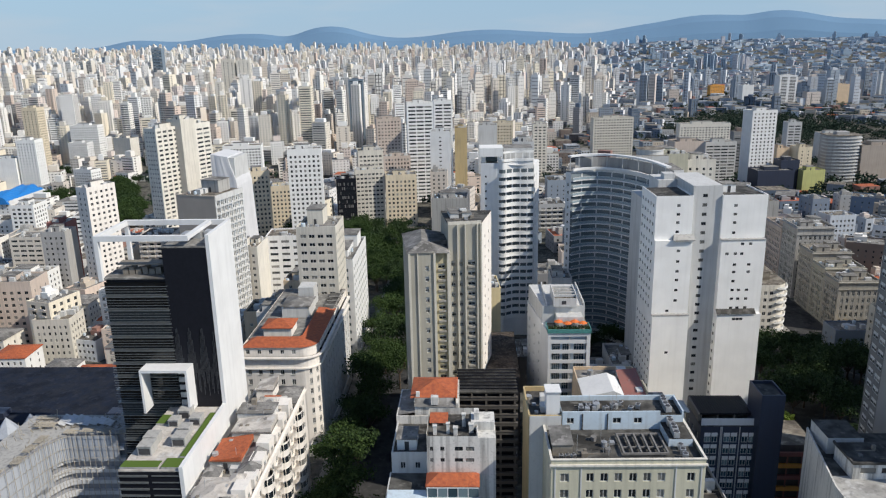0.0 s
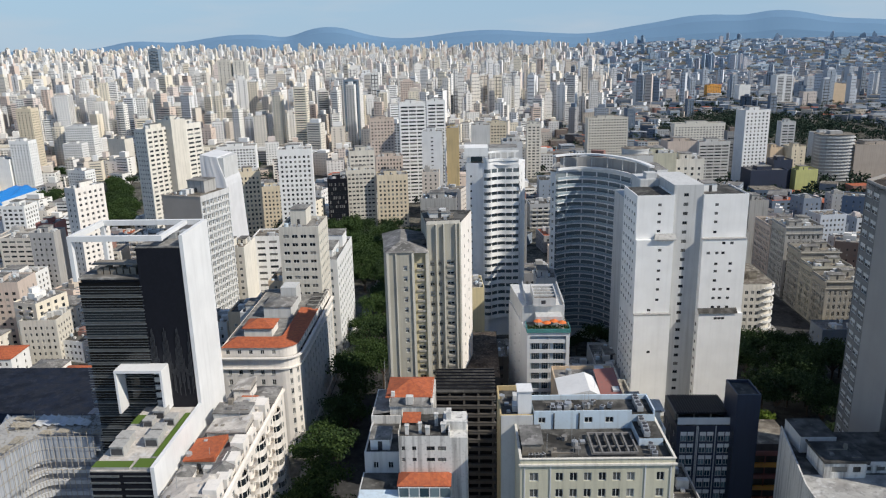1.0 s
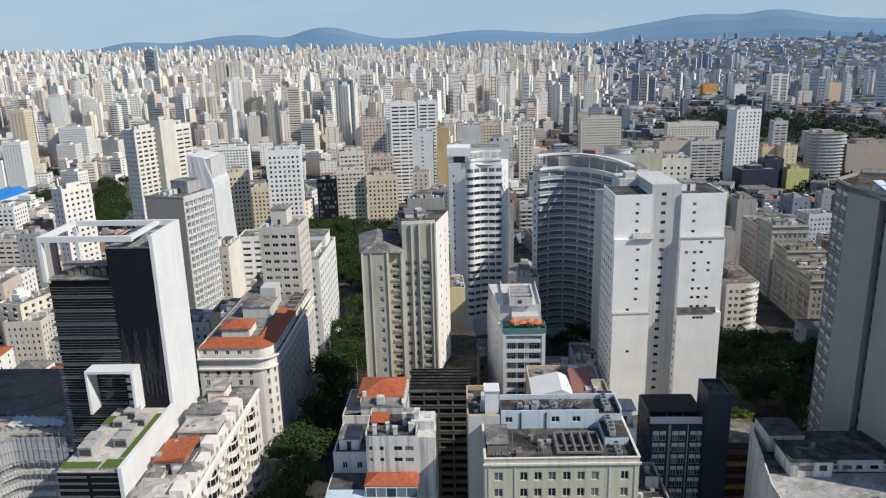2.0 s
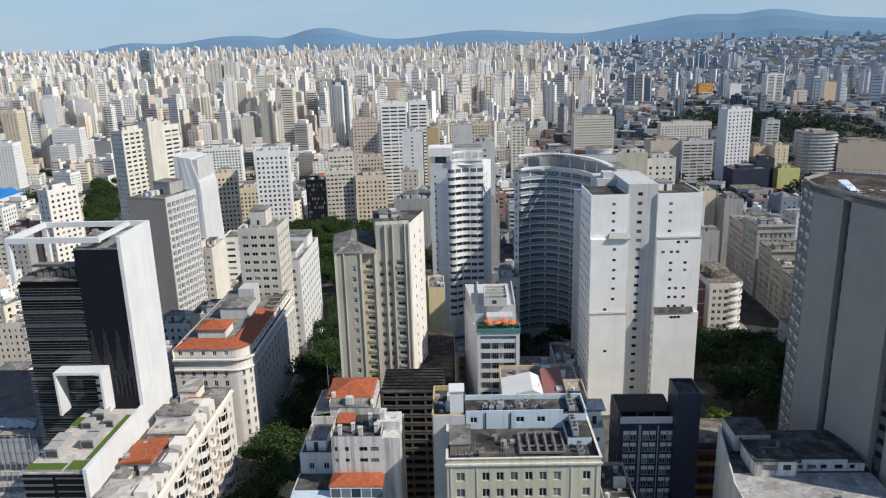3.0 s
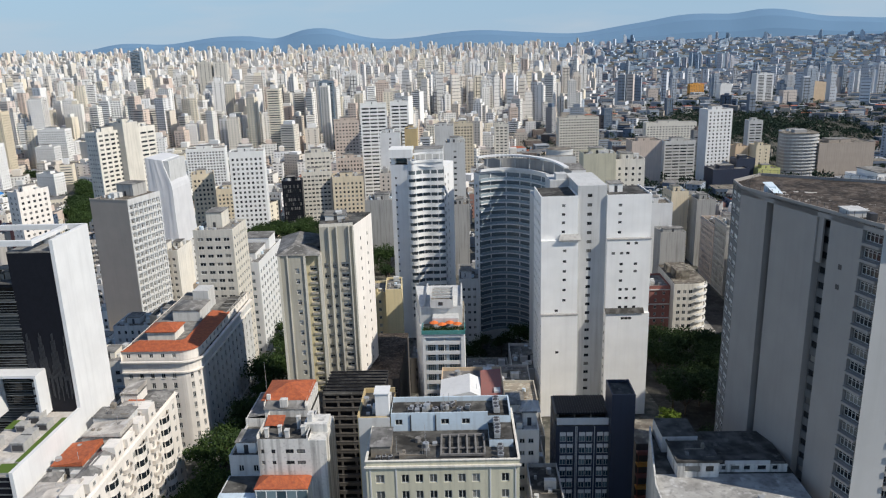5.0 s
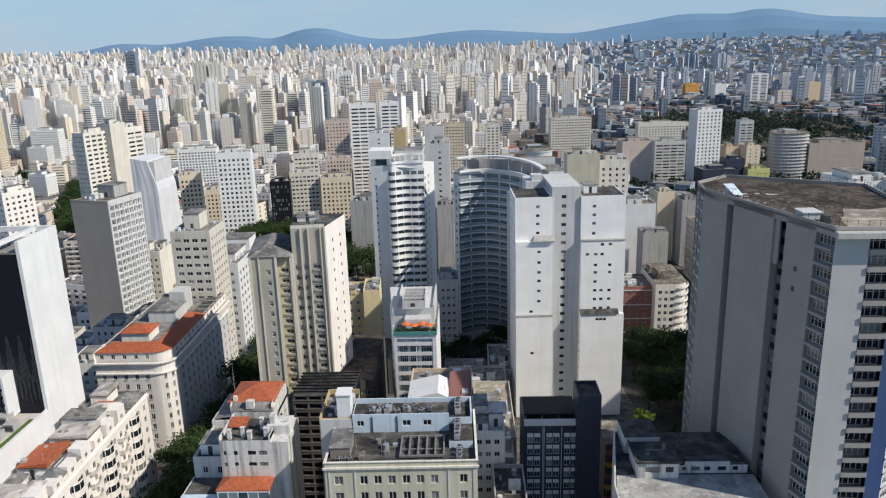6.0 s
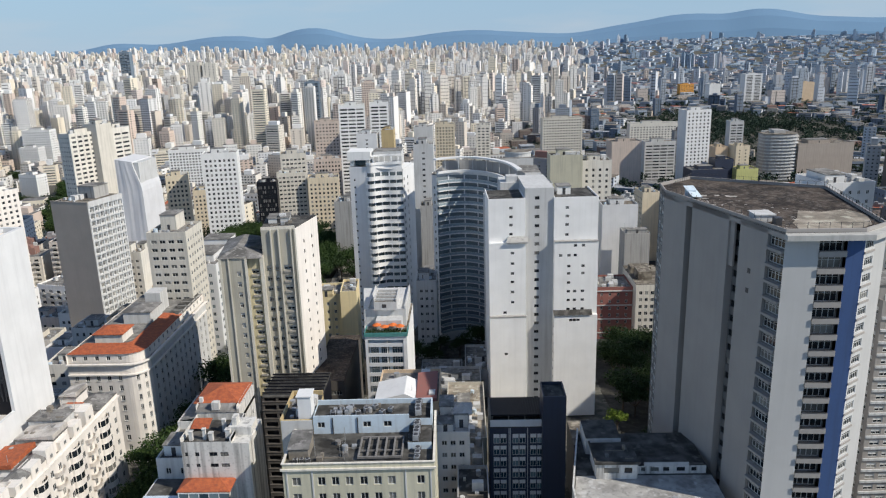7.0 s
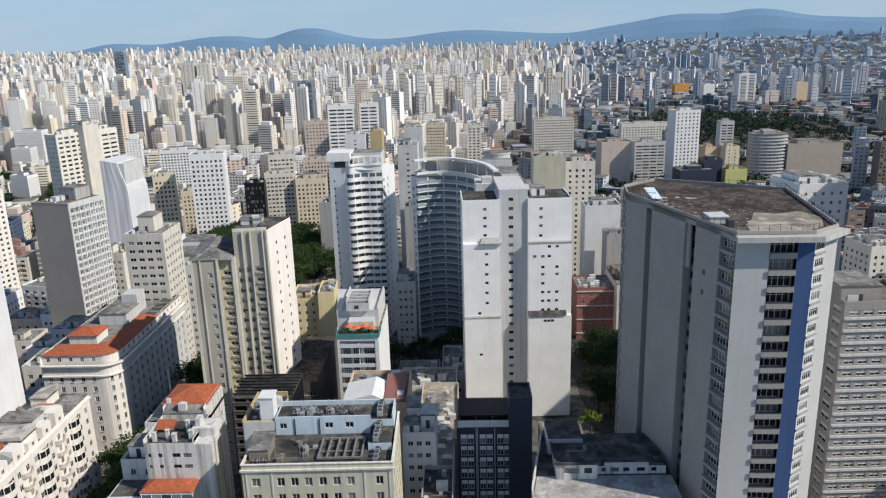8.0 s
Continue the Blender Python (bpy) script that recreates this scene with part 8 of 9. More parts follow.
def district(name, label, y0, y1, step, pick, wall, cover=1.0):
    """Many buildings in one mesh, with their windows as strips of glass."""
    joined = MB(), MB(), MB(), MB()
    y = y0
    while y < y1:
        x = -0.66 * y - 60
        while x < 0.66 * y + 110:
            w, d = rng.uniform(0.45, 0.85) * step, rng.uniform(0.4, 0.8) * step
            px, py = x + rng.uniform(-0.25, 0.25) * step, y + rng.uniform(-0.3, 0.3) * step
            h = pick(px, py)
            if h > 34:
                w, d = min(w, rng.uniform(9, 19)), min(d, rng.uniform(10, 20))
            if h and free(px, py, 12) and rng.random() < cover:
                g = level(px, py) - 1
                single = y < 640
                mb, gl, rf, rail = (MB(), MB(), MB(), MB()) if single else joined
                a = rng.choice((-0.30, -0.24, -0.12, 0.0, 0.12, 0.26, 0.20)) if px < 0.1 * py else rng.choice((-0.5, -0.42, -0.5, 0.0, 0.1))
                c, s = math.cos(a), math.sin(a)
                R = lambda u, v, z: (px + u * c - v * s, py + u * s + v * c, z)
                k = len(mb.v)
                top = g + h
                ring = [(0, 0), (w, 0), (w, d), (0, d)]
                mb.v += [R(u, v, g) for u, v in ring] + [R(u, v, top) for u, v in ring]
                for i in range(4):
                    mb.f.append((k + i, k + (i + 1) % 4, k + 4 + (i + 1) % 4, k + 4 + i))
                mb.m += [0] * 4
                if h > 24 and rng.random() < 0.55:
                    # a lower wing against the side or front
                    kk, wh = len(mb.v), top - h * rng.uniform(0.08, 0.6)
                    e0, e1 = (w, w * 1.45) if rng.random() < 0.5 else (-w * 0.4, 0)
                    wing = ((e0, d * 0.15), (e1, d * 0.15), (e1, d * 0.9), (e0, d * 0.9))
                    mb.v += [R(u, v, g) for u, v in wing] + [R(u, v, wh) for u, v in wing]
                    for i in range(4):
                        mb.f.append((kk + i, kk + (i + 1) % 4, kk + 4 + (i + 1) % 4, kk + 4 + i))
                    mb.m += [0] * 4
                    rf.poly([R(u, v, wh) for u, v in wing], rng.choice((0, 1)))
                    z = g + 2.5
                    while z < wh - 1.5 and y < 1500:
                        c0, c1 = min(e0, e1) + 0.2 * abs(e1 - e0), max(e0, e1) - 0.2 * abs(e1 - e0)
                        gl.poly([R(c0, d * 0.15 - 0.05, z), R(c1, d * 0.15 - 0.05, z), R(c1, d * 0.15 - 0.05, z + 1.3), R(c0, d * 0.15 - 0.05, z + 1.3)])
                        z += 3.0
                if h > 16:
                    e, f2, up = rng.uniform(0.15, 0.34) * w, rng.uniform(0.2, 0.34) * d, rng.uniform(2, 6.5)
                    kk = len(mb.v)
                    mb.v += [R(u, v, top - 1) for u, v in ((e, f2), (w - e, f2), (w - e, d - f2), (e, d - f2))] + [R(u, v, top + up) for u, v in ((e, f2), (w - e, f2), (w - e, d - f2), (e, d - f2))]
                    for i in range(4):
                        mb.f.append((kk + i, kk + (i + 1) % 4, kk + 4 + (i + 1) % 4, kk + 4 + i))
                    mb.f.append((kk + 4, kk + 5, kk + 6, kk + 7))
                    mb.m += [0] * 5
                rf.poly([R(u, v, top) for u, v in ring], rng.choice((0, 1, 1, 2)) if h > 12 else rng.choice((0, 1, 2, 4, 4, 0, 2, 3)))
                look_of = rng.choice((0, 0, 0, 1, 1, 2, 2, 3, 4))
                n = 1 if look_of == 1 else max(1, int(w / (3.2, 9, 3.0, 6.5, 4.5)[look_of]))
                part_w = (0.19, 0.42, 0.28, 0.12, 0.24)[look_of]
                high = (1.1, 1.1, 1.4, 1.1, 1.2)[look_of]
                for q in range(n):
                    u0, u1 = w * (q + 0.5 - part_w) / n, w * (q + 0.5 + part_w) / n
                    z = g + 2.5
                    while z < top - 1.5:
                        gl.poly([R(u0, -0.05, z), R(u1, -0.05, z), R(u1, -0.05, z + high), R(u0, -0.05, z + high)])
                        z += 3.0 if y < 1300 else 6.2
                if y > 1300 and h > 30 and rng.random() < 0.6:
                    # shafts of balconies and stair windows, read as dark upright stripes
                    for u0 in rng.choice(((0.44,), (0.2, 0.7), (0.08, 0.46, 0.84), (0.3,))):
                        gl.poly([R(w * u0, -0.08, g + 3), R(w * (u0 + 0.075), -0.08, g + 3), R(w * (u0 + 0.075), -0.08, top - 2.5), R(w * u0, -0.08, top - 2.5)])
                lanes = rng.choice(((), ((0.2, 0.42),), ((0.12, 0.2), (0.42, 0.5), (0.72, 0.8)), ((0.1, 0.3), (0.62, 0.85))))
                if y < 1500:
                    for v0, v1 in lanes:
                        z = g + 2.5
                        while z < top - 1.5:
                            gl.poly([R(w + 0.05, d * v0, z), R(w + 0.05, d * v1, z), R(w + 0.05, d * v1, z + 1.3), R(w + 0.05, d * v0, z + 1.3)])
                            z += 3.0
                if y < 1100 and h > 20 and rng.random() < 0.4:
                    # balcony slabs with solid fronts, on the front or the right-hand side
                    b0, b1 = rng.choice(((0.1, 0.45), (0.3, 0.7), (0.06, 0.94), (0.55, 0.92)))
                    Q = (lambda u, v, z: R(w * u, -v, z)) if rng.random() < 0.5 else (lambda u, v, z: R(w + v, d * u, z))
                    z = g + 1.4
                    while z < top - 1.5:
                        for p in (((b0, 1.1, z), (b1, 1.1, z), (b1, 1.1, z + 1.0), (b0, 1.1, z + 1.0)), ((b0, 0, z), (b0, 1.1, z), (b0, 1.1, z + 1.0), (b0, 0, z + 1.0)),
                                  ((b1, 1.1, z), (b1, 0, z), (b1, 0, z + 1.0), (b1, 1.1, z + 1.0)), ((b0, 0, z + 0.15), (b0, 1.1, z + 0.15), (b1, 1.1, z + 0.15), (b1, 0, z + 0.15))):
                            rail.poly([Q(*c) for c in p])
                        z += 3.0
                if single:
                    lone_building(px, py, g, h, mb, rf, gl, rail, wall is FAR_W)
            x += step * rng.uniform(0.8, 1.25)
        y += step
    mb, gl, rf, rail = joined
    ob = thing(name, label, "city district", 0, 0)
    ob["kind"] = "stuff"
    part("building_shells", mb, [wall], ob, kind="stuff")
    part("roofs", rf, [ROOF_G, ROOF_B, FIBRE, CLAY, PALESHEET], ob, kind="stuff")
    part("window_glazing", gl, [GLASS_F], ob, kind="stuff")
    if rail.f:
        part("balconies", rail, [PALE_RAIL], ob, kind="stuff")


def tall_left(x, y):
    r = x / y
    if r > (0.02 if y < 1250 else 0.09) + 0.1 * rng.random():
        return 0
    t = rng.random()
    crowd = 0.5 + 0.5 * noise.noise((x * 0.004, y * 0.004, 3.3))
    top = (78 if y < 2600 else 58) * (0.75 + 0.6 * crowd)
    if r > -0.04 and y < 1250:
        top *= 0.42
    if y < 960:
        # the nearer streets stay low, with a tower here and there
        return rng.uniform(38, 56) if t > 0.965 and y > 720 else 6 + (14 + 14 * ease(700, 960, y)) * t
    return 12 + top * t ** 1.7 if t > 0.3 else rng.uniform(7, 20)


def low_right(x, y):
    r = x / y
    if r < (0.0 if y < 1250 else 0.06) + 0.1 * rng.random():
        return 0
    if (x - 0.42 * y) ** 2 / (0.16 * y) ** 2 + (y - 1010) ** 2 / 160 ** 2 < 1:
        return 0
    if (x - 470) ** 2 / 150 ** 2 + (y - 1180) ** 2 / 240 ** 2 < 1:
        return 0
    t = rng.random()
    for cx, cy, cr in ((380, 1656, 40), (430, 1640, 36), (492, 1670, 34), (376, 2424, 70), (165, 1471, 30), (740, 1595, 60), (905, 1749, 60), (1004, 3158, 120), (330, 3050, 110)):
        if (x - cx) ** 2 + (y - cy) ** 2 < cr * cr and t > 0.3:
            return rng.uniform(50, 74)
    return rng.uniform(28, 60) if t > 0.97 else rng.uniform(5, 15) if t > 0.25 else 0


district("city_district", "dense white and cream apartment towers of the inner city", 560, 1500, 24, tall_left, FAR_W)
district("city_district", "dense far apartment towers, white and cream", 1500, 2900, 34, tall_left, FAR_W)
district("city_district", "far hazy towers on rising ground", 2900, 4750, 52, tall_left, FAR_W)
district("city_district", "low grey and brown blocks with scattered towers", 560, 1500, 25, low_right, FAR_G)
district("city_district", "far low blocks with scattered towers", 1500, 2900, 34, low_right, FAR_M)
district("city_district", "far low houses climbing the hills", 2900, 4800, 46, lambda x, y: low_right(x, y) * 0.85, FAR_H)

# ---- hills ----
# the blue of distance haze is put into the hill colour
HILL = plain("haze_blue_hill", (0.15, 0.265, 0.40), 1.0, 0.0, 0.03)
RIDGE = [(-3600, 100), (-2700, 106), (-2400, 128), (-2185, 166), (-1875, 153), (-1559, 188), (-1323, 190), (-1180, 168), (-1068, 199), (-976, 225), (-814, 223), (-690, 184), (-494, 150), (-278, 156), (-99, 177), (114, 189), (292, 178), (611, 155), (787, 157), (1032, 192), (1206, 215), (1309, 238),
         (1483, 250), (1726, 243), (1810, 261), (1930, 269), (2052, 256), (2210, 225), (2349, 211), (2617, 196), (3100, 186), (3600, 150), (4300, 120)]


def hill_line(x):
    """Height of the far ridge, by place across the view."""
    for (_, z0), (xa, za), (xb, zb), (_, z3) in zip(RIDGE, RIDGE[1:], RIDGE[2:], RIDGE[3:]):
        if xa <= x <= xb:
            k = (x - xa) / (xb - xa)
            z = za + 0.5 * k * (zb - z0 + k * (2 * z0 - 5 * za + 4 * zb - z3 + k * (3 * (za - zb) + z3 - z0)))
            return z + 2.5 * noise.noise((x * 0.012, 0.3, 0)) + 1.2 * noise.noise((x * 0.04, 2.1, 0))
    return 120


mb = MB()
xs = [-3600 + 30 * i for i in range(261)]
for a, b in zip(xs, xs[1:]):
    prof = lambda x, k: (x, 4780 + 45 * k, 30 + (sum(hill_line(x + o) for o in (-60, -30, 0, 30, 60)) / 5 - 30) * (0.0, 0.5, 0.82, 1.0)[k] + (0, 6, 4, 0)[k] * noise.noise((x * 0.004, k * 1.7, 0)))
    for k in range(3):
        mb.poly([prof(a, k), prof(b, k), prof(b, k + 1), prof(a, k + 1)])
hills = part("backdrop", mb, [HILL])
hills.data.polygons.foreach_set("use_smooth", [True] * len(hills.data.polygons))
tagged(hills, "blue-green wooded hill range on the horizon, haze in its colour", "hills", kind="structure")

# ---- trees ----
rng = random.Random(8)
for k in range(52):
    x = (-25.5, -36.5, -31.0)[k % 3] + rng.uniform(-1.5, 1.5)
    if 158 < 118 + 5.6 * k < 226 and k % 3 == 0:
        continue
    tree(x, 118 + 5.6 * k + rng.uniform(-2, 2), rng.choice((0, 1, 3)), rng.uniform(0.95, 1.3), rng.uniform(0, 360), "broad green street tree shading the avenue", 0.1, "avenue trees")
for k in range(64):
    tree(94 + 45 * rng.random(), 168 + 122 * rng.random(), rng.choice((2, 3, 3, 2)), rng.uniform(0.85, 1.2), rng.uniform(0, 360), "dense dark green tree in the shaded square", None, "square trees")
for x, y in ((91.5, 204), (97, 186)):
    tree(x, y, 4, 0.9, x * 7, "bright yellow-green tree beside the white tower", 0)
for k in range(46):
    a, r = rng.uniform(0, 6.28), rng.random() ** 0.5
    tree(-40 + 40 * r * math.cos(a), 378 + 44 * r * math.sin(a), rng.choice((0, 1, 2, 3)), rng.uniform(0.9, 1.3), rng.uniform(0, 360), "large green tree of a city square", None, "city square trees")
for k in range(40):
    tree(-97 + 60 * rng.random(), 436 + 26 * rng.random() - 8 * (k % 2), rng.choice((0, 1, 2, 3)), rng.uniform(0.9, 1.3), rng.uniform(0, 360), "large green tree among apartment houses", None, "city square trees")
for k in range(18):
    tree(-200 + 50 * rng.random(), 430 + 24 * rng.random(), rng.choice((0, 1)), rng.uniform(0.9, 1.3), rng.uniform(0, 360), "green tree between apartment towers", None, "courtyard trees")
for k in range(60):
    s = rng.random()
    tree(-270 - 104 * s + rng.uniform(-13, 13), 560 + 226 * s, rng.choice((0, 1, 2, 3)), rng.uniform(1.0, 1.5), rng.uniform(0, 360), "dark green tree in a green pocket between city blocks", None, "pocket trees")
for cx, cy, r, n in ((-395, 692, 17, 10), (-483, 838, 13, 7), (-270, 872, 24, 18), (-125, 474, 9, 6)):
    for k in range(n):
        tree(cx + rng.uniform(-r, r), cy + rng.uniform(-r, r) * 0.7, rng.choice((0, 1, 2, 3)), rng.uniform(1.0, 1.5), rng.uniform(0, 360), "dark green tree in a green pocket between city blocks", None, "pocket trees")
far = MB()
for k in range(2600):
    y = 560 + 1500 * rng.random() ** 1.4
    pick = rng.random()
    if pick < 0.2:
        x, y = 470 + rng.gauss(0, 75), 1180 + rng.gauss(0, 115)
    elif pick < 0.66:
        x = y * rng.uniform(0.25, 0.66)
    else:
        x = y * rng.uniform(-0.6, 0.6)
    if not free(x, y, 2):
        continue
    g, r, h = level(x, y), rng.uniform(4, 7), rng.uniform(7, 12)
    for _ in range(46):
        d = Vector((rng.gauss(0, 1), rng.gauss(0, 1), rng.gauss(0, 0.8))).normalized() * r * rng.uniform(0.5, 1)
        leaf(far, rng, (x + d.x, y + d.y, g + h * 0.7 + d.z * 0.7), 1.5)
ob = part("far_trees", far, [LEAF_F], None, "", kind="stuff")
tagged(ob, "scattered dark green trees among the far blocks", "trees")


# blue sheet over the low roofs of the near quarter
ob = thing("tarpaulin", "bright blue tarpaulin draped over a low roof", "tarpaulin", -445, 638, -15)
mb = MB()
sag = lambda i, j: (3.0 * i, 5.0 * j, 1.2 + 4.2 * math.sin(math.pi * i / 10) + 1.1 * math.sin(i * 1.7 + j * 0.8) - (2.2 if i in (0, 10) else 0))
for i in range(10):
    for j in range(12):
        mb.poly([sag(i, j), sag(i + 1, j), sag(i + 1, j + 1), sag(i, j + 1)])
for i in range(10):
    mb.poly([(3.0 * i, 0, -2.0), (3.0 * i + 3, 0, -2.0), sag(i + 1, 0), sag(i, 0)])
part("sheet", mb, [TARP], ob)


# ---- low quarter beside the black tower ----
def construction_site():
    ob = thing("construction_site", "half-built curved concrete building under scaffolding and pale netting", "construction site", 4.6, -7.0, -8)
    netting = plaster("pale_netting", (0.62, 0.63, 0.65), (0.3, 0.32, 0.36), 0.5)
    gap_grey = plaster("dark_grey_gap_netting", (0.30, 0.31, 0.34), (0.12, 0.13, 0.15), 0.6)
    mesh_net = plaster("blue_grey_netting", (0.42, 0.45, 0.50), (0.2, 0.22, 0.26), 0.6)
    line = arc_points([(-109.0, 128.0), (-106.2, 142.0), (-104.4, 151.0), (-103.0, 156.4), (-100.2, 160.0), (-94.0, 160.6), (-87.2, 160.6)], 30)
    wall = offset_line(line, -1.2)
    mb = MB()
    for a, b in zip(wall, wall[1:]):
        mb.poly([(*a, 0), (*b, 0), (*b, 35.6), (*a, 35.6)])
    part("recessed_wall", mb, [gap_grey], ob, "dark grey recessed wall between the slabs")
    for k in range(11):
        mb = MB()
        band(mb, offset_line(line, -1.2), line, 2.0 + 3.0 * k, 3.0 + 3.0 * k)
        part("slab_edge", mb, [netting], ob, "white curved slab edge")
    # netting hung over the two upper storeys and in torn lengths below
    for i0, i1, z0, z1 in ((0, 15, 25.0, 36.0), (15, 29, 29.5, 36.0), (2, 7, 14.0, 25.5), (9, 13, 16.0, 26.0)):
        o = offset_line(line, 0.35)[i0:i1 + 1]
        mb = MB()
        for j, (a, b) in enumerate(zip(o, o[1:])):
            d0, d1 = 0.6 * math.sin(j * 1.9 + i0), 0.6 * math.sin(j * 1.9 + 1.9 + i0)
            mb.poly([(*a, z0 + d0), (*b, z0 + d1), (*b, z1), (*a, z1)])
        mb.weld()
        part("netting", mb, [mesh_net], ob, "pale blue-grey safety netting")
    mb = MB()
    mb.poly([(*p, 35.6) for p in wall] + [(-87.2, 171, 35.6), (-114, 171, 35.6), (-117, 128, 35.6)])
    part("top_deck", mb, [CONCRETE], ob, "bare concrete top deck")
    rg = random.Random(3)
    # timber platforms along the edge, slat by slat
    spots = [(-101.5 + 4.2 * k, 160.8, 3.4, 2.0, 0) for k in range(4)] + [(-106.0, 147 + 4.6 * k, 2.0, 3.8, 1) for k in range(3)] + [(-108.5, 133 + 4.6 * k, 2.2, 3.8, 1) for k in range(3)] + [(-110, 163.5, 5.0, 2.4, 0), (-112, 168, 4.5, 2.0, 0)]
    for x, y, w, d, way in spots:
        plat = MB()
        z = 36.0 + rg.uniform(0.0, 0.7)
        n = int((d if way else w) / 0.5)
        for i in range(n):
            if way:
                plat.box(x, y + i * 0.5, z, x + w + rg.uniform(-0.3, 0.3), y + i * 0.5 + 0.27, z + 0.12)
            else:
                plat.box(x + i * 0.5, y, z, x + i * 0.5 + 0.27, y + d + rg.uniform(-0.3, 0.3), z + 0.12)
        for q in (0.15, 0.8):
            if way:
                plat.box(x + w * q, y, z - 0.15, x + w * q + 0.1, y + d, z)
            else:
                plat.box(x, y + d * q, z - 0.15, x + w, y + d * q + 0.1, z)
        part("timber_platform", plat, [PALEWOOD], ob, "slatted pale timber platform", kind="stuff")
    mb = MB()
    for i in range(1, len(line) - 1):
        x, y = offset_line(line, 0.9)[i]
        mb.tube((x, y, 8), (x, y, 36.5 + rg.uniform(0.2, 1.6)), 0.06, 4)
    for k in range(4):
        o = offset_line(line, 0.9)
        for a, b in zip(o, o[1:]):
            mb.tube((*a, 27.5 + 2.9 * k), (*b, 27.5 + 2.9 * k), 0.05, 4)
    for _ in range(46):
        x, y = rg.uniform(-115, -106), rg.uniform(134, 169)
        mb.tube((x, y, 35.6), (x + rg.uniform(-1, 1), y + rg.uniform(-1, 1), 35.8 + rg.uniform(0.5, 2.2)), 0.06, 4)
    part("scaffolding", mb, [PALEWOOD], ob, "thin scaffold poles", kind="stuff")
    for k in range(7):
        mb = MB()
        x, y = -105.5 + 1.9 * k, 165.5 + 0.25 * (k % 3)
        mb.poly([(x, y, 36.2), (x + 2.2, y - 0.6, 35.9), (x + 2.4, y + 3.4 - 0.35 * k, 36.3), (x + 0.2, y + 4.4 - 0.35 * k, 36.6)])
        part("formwork_sheet", mb, [netting if k % 2 else GREY_W], ob, "pale formwork sheet")
    mb = MB()
    for _ in range(70):
        x, y, a = rg.uniform(-113, -88), rg.uniform(163, 170) if rg.random() < 0.5 else rg.uniform(164, 168), rg.uniform(0, 3.1)
        l = rg.uniform(0.8, 2.6)
        mb.tube((x, y, 35.75), (x + l * math.cos(a), y + l * math.sin(a), 35.9), 0.09, 4)
    part("loose_boards", mb, [WOOD], ob, "loose boards", kind="stuff")
    mb = MB()
    for x, y in ((-116, 172), (-121, 170), (-126, 168)):
        for a in range(6):
            p, q = a * 1.047, a * 1.047 + 1.047
            mb.poly([(x, y, 35.5), (x + 3.4 * math.cos(p), y + 3.4 * math.sin(p), 31.0), (x + 3.4 * math.cos(q), y + 3.4 * math.sin(q), 31.0)])
    part("net_canopy", mb, [mesh_net], ob, "pointed pale net canopies")
    mb = MB()
    mb.prism([(-118, 172), (-87.2, 171.2), (-87.2, 186), (-110, 236), (-195, 236), (-195, 172)], 0, 19.0, 0, 1)
    part("rear_hall", mb, [NAVY, SHADOWROOF], ob, "navy hall roof behind the site, tower shadow in its colour")
    for k in range(6):
        mb = MB()
        x, y = -172 + 12 * k, 182 + 9 * (k % 3)
        mb.box(x, y, 19.0, x + 5, y + 4, 20.6)
        part("roof_box", mb, [NAVY], ob)


PALEWOOD = plain("pale_dusty_timber", (0.46, 0.41, 0.33), 0.85)
# navy membrane darkened with the office tower's cast shadow in its colour
SHADOWROOF = roofing("shadow_blue_membrane", (0.012, 0.018, 0.035), (0.02, 0.024, 0.035), (0.008, 0.009, 0.012))
construction_site()
rng = random.Random(77)
LEFT = [(-192, 297, 16, 14, 1.5, BEIGE_L), (-226, 318, 22, 16, 12, PINK), (-170, 262, 12, 12, -6, WHITE), (-156, 258, 11, 12, -7, PEACH), (-142, 252, 13, 12, -4, IVORY), (-128, 250, 11, 12, -8, WHITE),
        (-150, 276, 14, 14, -2, IVORY), (-132, 274, 12, 14, 4, BEIGE_L), (-115, 262, 12, 14, 6, WHITE), (-196, 272, 14, 14, -5, WHITE), (-215, 290, 14, 14, -4, IVORY), (-240, 300, 14, 12, 2, WHITE),
        (-112, 236, 12, 16, 0, GREY_W), (-98, 232, 12, 16, 12, IVORY), (-100, 256, 14, 14, 16, GREY_W), (-86, 262, 11, 16, 8, WHITE), (-95, 210, 14, 16, 6, GREY_W), (-84, 188, 14, 18, 14, GREY_W),
        (-130, 300, 16, 12, 6, WHITE), (-150, 306, 16, 14, 2, PINK), (-172, 318, 16, 14, 8, WHITE), (-200, 330, 16, 14, -2, IVORY), (-86, 290, 12, 14, 12, IVORY), (-72, 286, 12, 14, 18, GREY_W), (-70, 306, 14, 14, 14, WHITE),
        (-178, 236, 16, 14, -8, CONCRETE), (-205, 250, 16, 14, -6, WHITE), (-228, 268, 18, 14, -2, PINK)]
